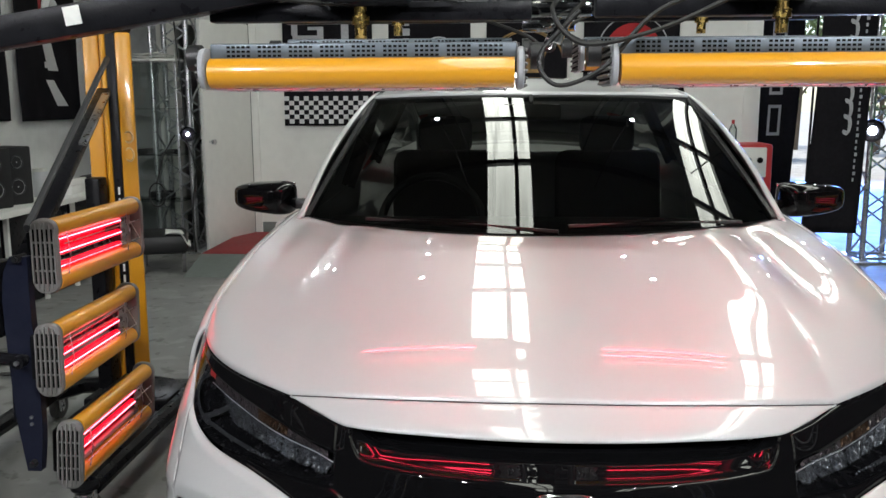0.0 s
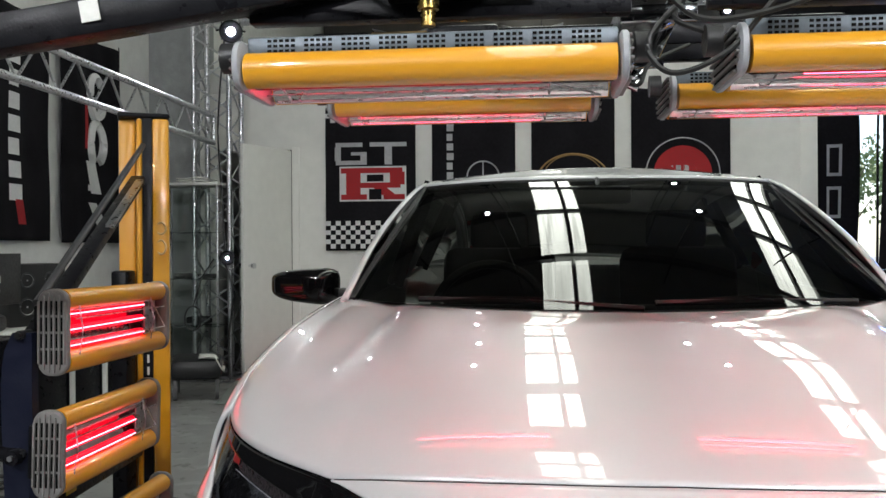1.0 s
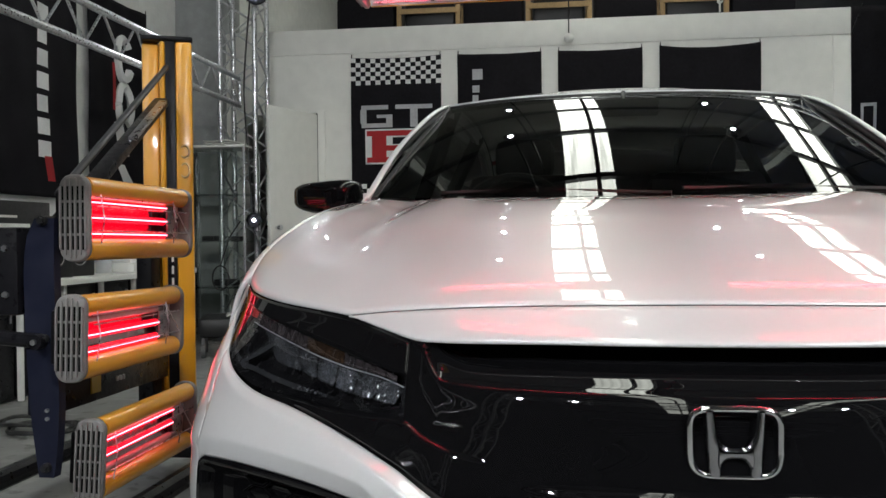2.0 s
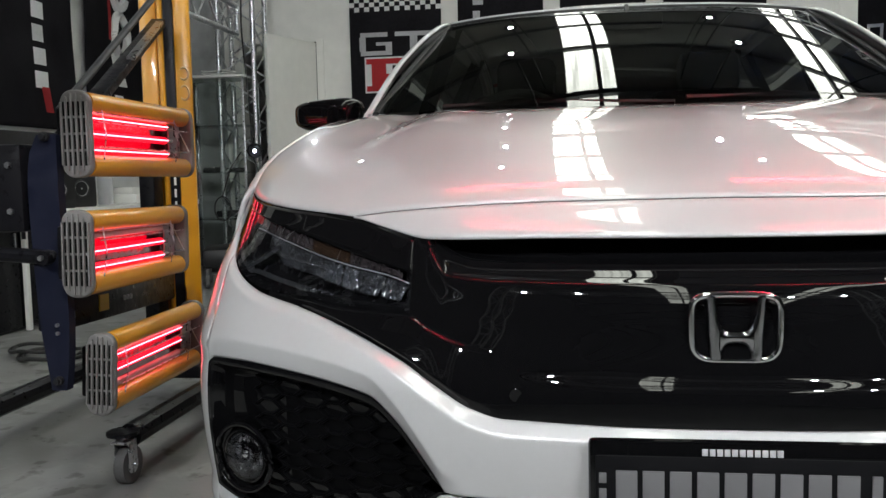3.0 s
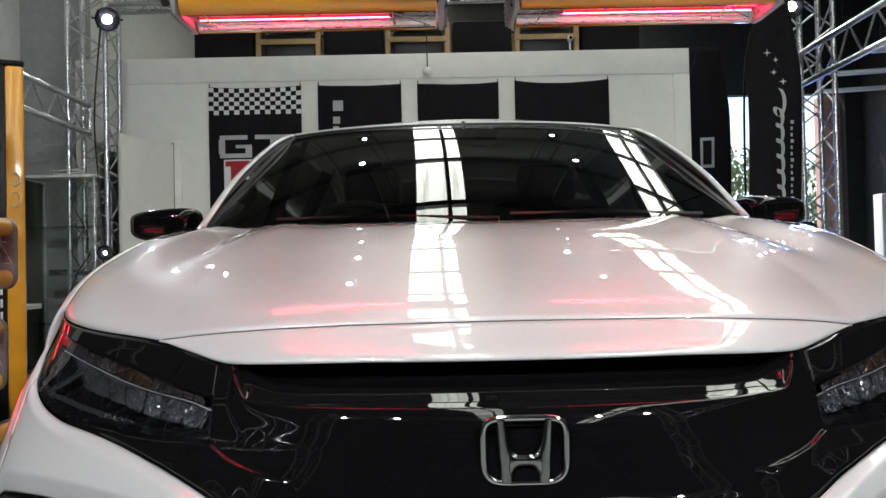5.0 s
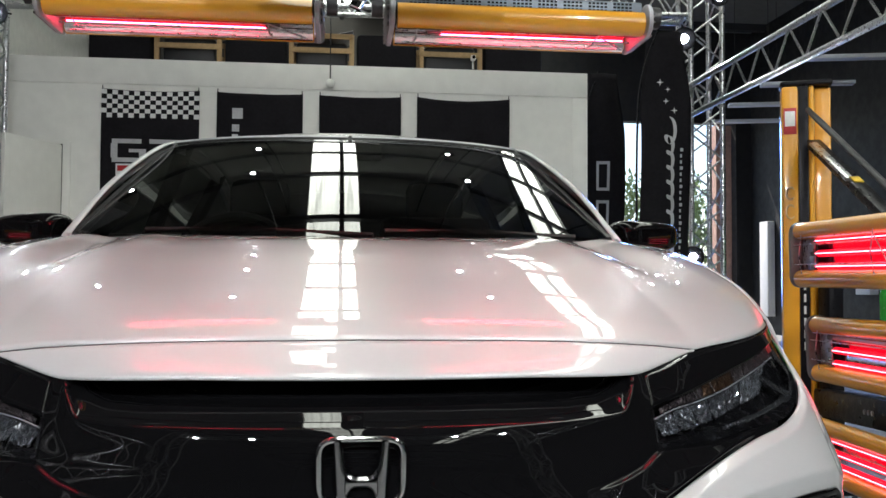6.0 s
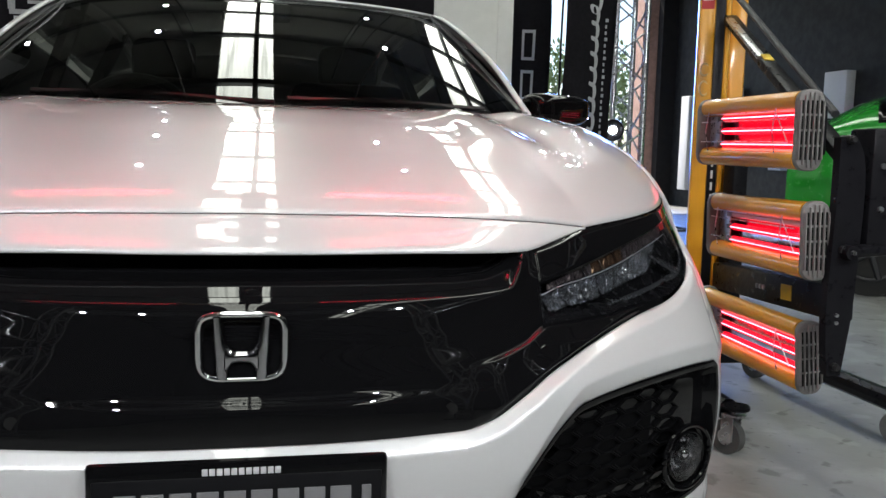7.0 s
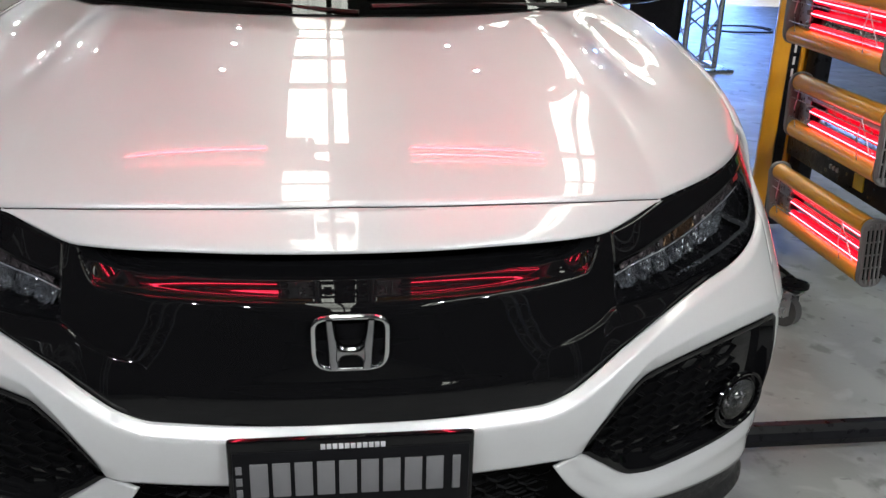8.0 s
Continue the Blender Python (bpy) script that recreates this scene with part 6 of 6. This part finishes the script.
    for k in range(3):
        sheet(bm, lambda u, v: (-3.44 + 0.30 * u + 0.01 * math.sin(v * 5 + k), 6.50 + 0.24 * v, 1.79 + 0.022 * k + 0.018 * math.sin(math.pi * u) * math.sin(math.pi * v) + 0.004 * math.sin(9 * u + k)), 12, 10)
    ob = link_mesh("folded_cloth", bm, STICKER)
    thicken(ob, 0.010)
    tagged(ob, "pale folded cloths lying on the display cabinet", "cloth")


display_cabinet()


def trolley():
    t = thing("trolley", "low dark trolley with a pale cloth draped over it", "trolley", (-2.95, 5.75, 0), 20)
    bm = bmesh.new()
    box(bm, (0, 0, 0.24), (0.40, 0.50, 0.16), 0.05)
    part("tray", bm, BLACK_PLASTIC, t)
    bm = bmesh.new()
    sheet(bm, lambda u, v: (0.02 + 0.20 * u, -0.26 + 0.24 * v, 0.335 - 0.10 * ease(0.6, 1, u) + 0.012 * math.sin(9 * v + 4 * u)), 12, 12)
    thicken(part("cloth", bm, STICKER, t), 0.008)
    for x in (-0.16, 0.16):
        for y in (-0.2, 0.2):
            bm = bmesh.new()
            rod(bm, (x - 0.015, y, 0.055), (x + 0.015, y, 0.055), 0.055, 18)
            box(bm, (x, y, 0.12), (0.03, 0.03, 0.08), 0.004)
            part("wheel", bm, RUBBER, t)


trolley()


def lift_ramp():
    t = thing("ramp", "red lift platform with a grey sloping ramp end", "ramp", (-2.30, 6.35, 0))
    bm = bmesh.new()
    box(bm, (0, 0.12, 0.06), (0.72, 1.25, 0.12), 0.006)
    part("platform", bm, RAMP_RED, t)
    bm = bmesh.new()
    vs = [bm.verts.new(p) for p in ((-0.36, -0.98, 0.004), (0.36, -0.98, 0.004), (0.36, -0.51, 0.115), (-0.36, -0.51, 0.115), (-0.36, -0.51, 0.004), (0.36, -0.51, 0.004))]
    for idx in ((0, 1, 2, 3), (0, 4, 5, 1), (2, 5, 4, 3), (0, 3, 4), (1, 5, 2)):
        bm.faces.new([vs[i] for i in idx])
    part("slope", bm, RAMP_GREY, t, "grey steel slope", flat=True)
    bm = bmesh.new()
    box(bm, (0, 0.755, 0.14), (0.72, 0.02, 0.16), 0.004)
    part("stop_bar", bm, RAMP_GREY, t)


lift_ramp()


def workbench():
    w = thing("workbench", "white-topped workbench against the block wall", "workbench", (-3.62, 4.35, 0))
    bm = bmesh.new()
    box(bm, (0, 0.2, 0.68), (0.66, 2.9, 0.04), 0.004)
    part("worktop", bm, DOOR_WHITE, w)
    bm = bmesh.new()
    box(bm, (-0.05, 0, 0.33), (0.50, 2.3, 0.65), 0.004)
    part("cupboard", bm, BLACK_PLASTIC, w)
    for k in range(5):
        bm = bmesh.new()
        box(bm, (0.206, -0.92 + 0.46 * k, 0.33), (0.016, 0.44, 0.62), 0.003)
        front = part("cupboard_door", bm, BLACK_METAL, w)
        bm = bmesh.new()
        box(bm, (0.222, -0.74 + 0.46 * k, 0.52), (0.014, 0.012, 0.12), 0.003)
        part("handle", bm, ALUMINIUM, front)
    for y in (-1.21, -0.69, -0.23, 0.23, 0.69, 1.21):
        bm = bmesh.new()
        box(bm, (0.25, y, 0.33), (0.03, 0.03, 0.66), 0.003)
        part("leg", bm, DOOR_WHITE, w)


workbench()


def loudspeaker(y, turn):
    s = thing("loudspeaker", "black loudspeaker with two grey cones on the bench", "loudspeaker", (-3.56, y, 0.70), turn, group="loudspeakers on the bench")
    bm = bmesh.new()
    box(bm, (0, 0, 0.20), (0.25, 0.24, 0.40), 0.01)
    part("cabinet", bm, BLACK_PLASTIC, s)
    for z, r in ((0.125, 0.056), (0.295, 0.046)):
        bm = bmesh.new()
        sheet(bm, lambda u, v: (0.128 - 0.02 * math.sin(u * math.pi / 2) * (1 - u), r * u * math.cos(v * 2 * math.pi), z + r * u * math.sin(v * 2 * math.pi)), 6, 28)
        part("cone", bm, CONE_GREY, s, "grey speaker cone")
        bm = bmesh.new()
        sweep(bm, [(0.127, r * math.cos(a), z + r * math.sin(a)) for a in np.linspace(0, 2 * math.pi, 28, endpoint=False)], 0.006, 6, True)
        part("cone_ring", bm, STEEL_DARK, s)


loudspeaker(4.23, -25)
loudspeaker(4.49, -22)


def clutter():
    bm = bmesh.new()
    box(bm, (0, 0, 0), (0.012, 0.62, 0.30), 0.004)
    ob = link_mesh("sign_board", bm, BLACK_PLASTIC)
    ob.location = (-3.30, 3.55, 1.02)
    tagged(ob, "black sign board with pale lettering above the bench", "sign")
    for z, y0, y1, hh in ((0.06, -0.25, -0.02, 0.014), (0.0, -0.20, 0.10, 0.04)):
        bm = bmesh.new()
        box(bm, (0.009, (y0 + y1) / 2, z), (0.004, y1 - y0, hh))
        part("lettering_bar", bm, STICKER, ob)
    words = bpy.data.curves.new("words", "FONT")
    words.body, words.size, words.extrude, words.align_x = "Masking Film", 0.056, 0.001, "CENTER"
    temp = bpy.data.objects.new("words", words)
    letters = new("lettering", bpy.data.meshes.new_from_object(temp))
    bpy.data.objects.remove(temp)
    letters.data.materials.append(STICKER)
    letters.parent = ob
    letters.matrix_basis = pose(0.0085, -0.05, -0.075, 90, 0, 90)
    bm = bmesh.new()
    rod(bm, (0, 0, -0.47), (0, 0, -0.15), 0.012)
    box(bm, (0, 0, -0.33 - 0.0), (0.16, 0.22, 0.012), 0.003)
    part("stand", bm, BLACK_METAL, ob)
    for y, s, c, lab in ((3.75, (0.20, 0.30, 0.10), BLACK_PLASTIC, "dark tool case on the workbench"), (5.75, (0.22, 0.26, 0.10), BLACK_PLASTIC, "dark bag lying on the workbench")):
        bm = bmesh.new()
        box(bm, (-3.50, y, 0.70 + s[2] / 2), s, min(s) * 0.3)
        tagged(link_mesh("tool_case" if c is BLACK_PLASTIC else "paper_stack", bm, c), lab, "case" if c is BLACK_PLASTIC else "papers")
    for k, (x, y, r, z) in enumerate(((-2.75, 2.9, 0.15, 0.02), (-2.9, 3.0, 0.12, 0.03), (4.9, 9.2, 0.35, 0.012))):
        bm = bmesh.new()
        pts = [(x + r * (1 + 0.12 * math.sin(a * 2.3)) * math.cos(a), y + r * (1 + 0.1 * math.sin(a * 1.7)) * math.sin(a), z + 0.006 * math.sin(a * 3)) for a in np.linspace(0, 4.3 * math.pi, 90)]
        sweep(bm, pts, 0.009, 6)
        tagged(link_mesh("cable_coil", bm, CABLE), "black cable lying in loops on the floor", "cable", group="cables on the floor")
    bm = bmesh.new()
    pts = [(-3.02 + 0.07 * math.cos(a), 5.85, 0.62 + 0.10 * math.sin(a)) for a in np.linspace(0, 6 * math.pi, 80)]
    sweep(bm, pts, 0.006, 6)
    sweep(bm, [(-3.02, 5.85, 0.72), (-3.08, 6.2, 0.95), (-3.05, 6.4, 1.1)], 0.006, 6)
    tagged(link_mesh("hanging_cable", bm, CABLE), "black cable coil hanging from the truss tower", "cable")
    bm = bmesh.new()
    sweep(bm, arc_points([(-2.98, 6.52, 1.05), (-3.0, 6.5, 1.6), (-3.05, 6.53, 2.3), (-2.98, 6.52, 3.1)]), 0.008, 6)
    sweep(bm, arc_points([(-2.98, 6.5, 1.05), (-2.90, 6.48, 0.8), (-2.95, 6.5, 0.4), (-2.92, 6.45, 0.02)]), 0.008, 6)
    tagged(link_mesh("power_cable", bm, CABLE), "black power cable running up the truss tower", "cable")
    c = thing("canister", "pale grey round canister on the workbench", "canister", (-3.56, 4.96, 0.70))
    bm = bmesh.new()
    rod(bm, (0, 0, 0), (0, 0, 0.19), 0.055, 24)
    part("body", bm, BATTEN_WHITE, c)
    bm = bmesh.new()
    rod(bm, (0, 0, 0.19), (0, 0, 0.215), 0.057, 24, 0.050)
    part("lid", bm, STICKER, c)
    for k, (y, z, w, h, tilt) in enumerate(((5.20, 0.70, 0.30, 0.07, 6), (5.22, 0.77, 0.24, 0.05, -9), (5.50, 0.70, 0.26, 0.06, 14))):
        bm = bmesh.new()
        box(bm, (0, 0, h / 2), (0.30, w, h), 0.006)
        ob = link_mesh("carton", bm, DOOR_WHITE)
        ob.matrix_basis = pose(-3.54, y, z, 0, 0, tilt)
        tagged(ob, "white carton lying on the workbench", "box", group="cartons on the bench")
    # ceiling pendant and camera on the partition
    p = thing("pull_cord", "white ball on a dark cord hanging before the partition", "pull cord", (-0.14, 7.0, 2.74))
    bm = bmesh.new()
    bmesh.ops.create_uvsphere(bm, u_segments=16, v_segments=10, radius=0.045)
    part("ball", bm, DOOR_WHITE, p)
    bm = bmesh.new()
    rod(bm, (0, 0, 0.03), (0, 0, 1.0), 0.006)
    part("cord", bm, CABLE, p)
    p = thing("security_camera", "small dome camera on the partition's top edge", "camera", (1.20, 7.05, 2.98))
    bm = bmesh.new()
    rod(bm, (0, 0, -0.05), (0, 0, 0.03), 0.008)
    box(bm, (0, -0.02, 0.05), (0.045, 0.07, 0.05), 0.012)
    part("body", bm, DOOR_WHITE, p)
    bm = bmesh.new()
    rod(bm, (0, -0.056, 0.05), (0, -0.064, 0.05), 0.016, 14)
    part("camera_lens", bm, GLOSS_BLACK, p)
    # storage frames on the deck
    for k, x in enumerate((-1.49, -0.23, 1.03)):
        c = thing("crate", "raw wooden crate frame with dark cloth on the storage deck", "crate", (x, 7.65, 2.925), 0, group="crates on the deck")
        for dx in (-0.29, 0.29):
            for dy in (-0.25, 0.25):
                bm = bmesh.new()
                box(bm, (dx, dy, 0.19), (0.045, 0.045, 0.38), 0.003)
                part("post", bm, WOOD, c)
        for z in (0.03, 0.22, 0.36):
            for dy in (-0.25, 0.25):
                bm = bmesh.new()
                box(bm, (0, dy - 0.02, z), (0.60, 0.022, 0.05), 0.003)
                part("slat", bm, WOOD, c)
        bm = bmesh.new()
        box(bm, (0, 0.02, 0.17), (0.50, 0.40, 0.30), 0.03)
        part("content", bm, BLACK_PLASTIC, c)
        bm = bmesh.new()
        sheet(bm, lambda u, v: (-0.30 + 0.6 * u, -0.28 + 0.5 * v, 0.42 - 0.05 * math.sin(math.pi * u) + 0.01 * math.sin(v * 9)), 14, 10)
        thicken(part("cover", bm, FLAG_GREY, c), 0.006)
    for k, x in enumerate((-2.12, -0.86, 0.40, 1.66)):
        bm = bmesh.new()
        box(bm, (x, 7.62, 2.925 + 0.20), (0.58, 0.46, 0.40), 0.04)
        tagged(link_mesh("storage_bin", bm, FLAG_BLACK), "soft black storage bin on the deck", "bin", group="bins on the deck")
    # red compressor with a bottle
    r = thing("compressor", "red and grey compressor cabinet with a bottle on top", "compressor", (2.08, 6.62, 0))
    bm = bmesh.new()
    box(bm, (0, 0, 0.52), (0.40, 0.38, 1.0), 0.03)
    part("cabinet", bm, RED_STICKER, r)
    bm = bmesh.new()
    box(bm, (-0.02, -0.20, 0.86), (0.32, 0.02, 0.26), 0.01)
    part("panel", bm, STICKER, r)
    for k in range(3):
        bm = bmesh.new()
        rod(bm, (-0.12 + k * 0.1, -0.21, 0.88), (-0.12 + k * 0.1, -0.225, 0.88), 0.026, 16)
        part("gauge", bm, GLOSS_BLACK, r)
    b = thing("bottle", "small clear bottle with a pink cap on the compressor", "bottle", (1.97, 6.62, 1.02))
    bm = bmesh.new()
    rod(bm, (0, 0, 0), (0, 0, 0.13), 0.035, 16)
    rod(bm, (0, 0, 0.13), (0, 0, 0.17), 0.033, 16, 0.012)
    part("body", bm, CLEAR_GLASS, b)
    bm = bmesh.new()
    rod(bm, (0, 0, 0.17), (0, 0, 0.205), 0.014, 12)
    part("cap", bm, RED_STICKER, b)


clutter()


def battens():
    for k, (x0, y0, x1, y1) in enumerate(((5.48, 8.71, 6.63, 8.43), (5.76, 10.10, 6.63, 9.87), (5.84, 11.51, 6.89, 11.22), (6.20, 12.85, 7.10, 12.62))):
        p = thing("batten_light", "white strip light, switched off, hanging on wires", "strip light", ((x0 + x1) / 2, (y0 + y1) / 2, 3.60), math.degrees(math.atan2(y1 - y0, x1 - x0)), group="strip lights")
        bm = bmesh.new()
        box(bm, (0, 0, 0), (1.2, 0.16, 0.05), 0.008)
        part("tray", bm, BATTEN_WHITE, p)
        for x in (-0.5, 0.5):
            bm = bmesh.new()
            rod(bm, (x, 0, 0.02), (x, 0, 2.0), 0.004, 5)
            part("wire", bm, CABLE, p)
    for y0, y1, z0, z1 in ((9.25, 9.72, 1.49, 2.10), (12.0, 12.42, 0.65, 2.04), (13.6, 13.9, 0.32, 2.0), (10.6, 10.95, 0.75, 1.05)):
        bm = bmesh.new()
        box(bm, (7.52, (y0 + y1) / 2, (z0 + z1) / 2), (0.14, y1 - y0, z1 - z0), 0.01)
        tagged(link_mesh("wall_box", bm, BATTEN_WHITE), "white box fixed to the black side wall", "wall box", group="boxes on the black wall")


battens()


def green_car():
    """A small hatchback standing across: its tail at local x 0, its flank at local y 0."""
    c = thing("green_car", "bright green hatchback parked across behind the lamp stand", "car", (3.63, 4.50, 0), -35)
    top = curve((0, 0.92), (0.05, 1.02), (0.15, 1.15), (0.265, 1.245), (0.57, 1.395), (1.1, 1.47), (1.8, 1.44), (2.35, 1.18), (2.55, 1.06), (3.1, 0.96), (3.4, 0.82), (3.52, 0.60))
    wheels = (0.58, 2.84)
    low = lambda x: max([0.30] + [0.33 + math.sqrt(0.37 ** 2 - (x - w) ** 2) for w in wheels if abs(x - w) < 0.369])

    def skin(x, v):
        """v from 0 at the sill over the roof to 1 at the other sill."""
        e = min(v, 1 - v)
        belt = min(1.07, top(x) - 0.05)
        tail = 0.10 * (1 - ease(0.0, 0.30, x)) + 0.16 * ease(3.0, 3.52, x)
        if e < 0.3:
            t = e / 0.3
            z = low(x) + (belt - low(x)) * t
            y = tail + 0.05 * (1 - math.sin(math.pi * min(max((z - 0.25) / 0.85, 0), 1))) - 0.012 * math.exp(-((z - 0.80) / 0.03) ** 2)
        else:
            t = (e - 0.3) / 0.2
            a = t * math.pi / 2
            z = belt + (top(x) - belt) * math.sin(a) ** 0.75
            y = tail + 0.05 + 0.80 * (1 - math.cos(a)) ** 1.15 * (1 - tail)
        return (x, y if v <= 0.5 else 1.70 - y, z)

    def panel(name, x0, x1, v0, v1, material, nu, nv, lift=0.0, label=""):
        bm = bmesh.new()
        sheet(bm, lambda u, v: Vector(skin(x0 + (x1 - x0) * u, v0 + (v1 - v0) * v)) + Vector((0, -lift if v0 < 0.5 else lift, 0)), nu, nv)
        return thicken(part(name, bm, material, c, label), 0.01)

    panel("body", 0.0, 3.52, 0.0, 1.0, GREEN_PAINT, 150, 90)
    bm = bmesh.new()
    sheet(bm, lambda u, v: (0.012, 0.10 + 1.50 * u, 0.34 + (0.90 - 0.34) * v), 12, 8)
    sheet(bm, lambda u, v: (3.50, 0.18 + 1.34 * u, 0.34 + 0.30 * v), 12, 6)
    part("end_panel", bm, GREEN_PAINT, c)
    for v0, v1 in ((0.335, 0.435), (0.565, 0.665)):
        for x0, x1 in ((0.56, 1.04), (1.10, 2.15)):
            panel("side_window", x0, x1, v0, v1, GLOSS_BLACK, 16, 6, 0.006)
    for y in (-0.004, 1.704):
        for x in (1.07, 2.24):
            bm = bmesh.new()
            sweep(bm, [Vector(skin(x, 0.30 * k / 8)) * 1.0 + Vector((0, -0.002 if y < 0 else 0, 0)) if y < 0 else Vector(skin(x, 1 - 0.30 * k / 8)) for k in range(9)], 0.005, 5)
            part("door_gap", bm, DARK_GAP, c)
        bm = bmesh.new()
        box(bm, (1.71, 0.06 if y < 0 else 1.64, 0.27), (1.55, 0.10, 0.13), 0.03)
        part("sill", bm, BLACK_PLASTIC, c)
        bm = bmesh.new()
        box(bm, (1.30, -0.012 if y < 0 else 1.712, 0.90), (0.17, 0.03, 0.028), 0.008)
        part("door_handle", bm, GREEN_PAINT, c)
        for x in wheels:
            w = new("wheel")
            w.parent = c
            w.location = (x, 0.14 if y < 0 else 1.56, 0.31)
            k = -1 if y < 0 else 1
            bm = bmesh.new()
            rod(bm, (0, -0.10, 0), (0, 0.10, 0), 0.31, 32)
            part("tyre", bm, TYRE, w)
            bm = bmesh.new()
            for j in range(5):
                a = j * 2 * math.pi / 5
                rod(bm, (0, k * 0.105, 0), (0.2 * math.cos(a), k * 0.105, 0.2 * math.sin(a)), 0.022, 6)
            sweep(bm, [(0.2 * math.cos(a), k * 0.10, 0.2 * math.sin(a)) for a in np.linspace(0, 2 * math.pi, 28, endpoint=False)], 0.015, 6, True)
            part("rim", bm, STEEL_DARK, w)
    bm = bmesh.new()
    box(bm, (1.76, 0.85, 0.42), (3.2, 1.30, 0.30), 0.05)
    part("underbody", bm, DARK_GAP, c)


green_car()


# ---- outside the roller door ----
def outside():
    bm = bmesh.new()
    box(bm, (7.20, 14.95, 1.95), (0.36, 0.40, 3.9))
    pier = structure("wall_brick_pier", bm, BRICK, "brick pier beside the doorway", "pier")
    rnd = random.Random(3)
    for k, (x, y, h) in enumerate(((6.2, 21.0, 3.4), (8.2, 24.0, 4.2), (9.6, 22.0, 3.0), (11.0, 27.0, 5.0), (7.2, 28.0, 4.6))):
        t = thing("tree", "leafy green tree outside the doorway", "tree", (x, y, 0), group="trees outside")
        bm = bmesh.new()
        rod(bm, (0, 0, 0), (0.1, 0, h * 0.55), 0.10, 8, 0.05)
        for j in range(5):
            a = j * 1.3
            rod(bm, (0.06, 0, h * (0.35 + 0.05 * j)), (0.8 * math.cos(a), 0.8 * math.sin(a), h * (0.6 + 0.05 * j)), 0.035, 6, 0.012)
        part("trunk", bm, BARK, t)
        vs, fs = [], []
        for j in range(900):
            a, b, rr = rnd.uniform(0, 6.283), rnd.uniform(-1, 1), rnd.random() ** 0.4
            lump = 1 + 0.3 * math.sin(3 * a + k) * math.cos(4 * b)
            q = Vector((1.25 * rr * lump * math.cos(a) * math.sqrt(1 - b * b), 1.25 * rr * lump * math.sin(a) * math.sqrt(1 - b * b), h * 0.72 + 1.1 * rr * b * lump))
            e = Euler((rnd.uniform(0, 6), rnd.uniform(0, 6), rnd.uniform(0, 6))).to_matrix()
            sz = rnd.uniform(0.06, 0.13)
            i = len(vs)
            vs += [q + e @ Vector(p) * sz for p in ((-1, 0, 0), (0, -0.5, 0.1), (1, 0, 0), (0, 0.5, 0.1))]
            fs.append((i, i + 1, i + 2, i + 3))
        me = bpy.data.meshes.new("crown")
        me.from_pydata([tuple(v) for v in vs], [], fs)
        me.materials.append(LEAF)
        crown = new("crown", me)
        crown.parent = t


outside()
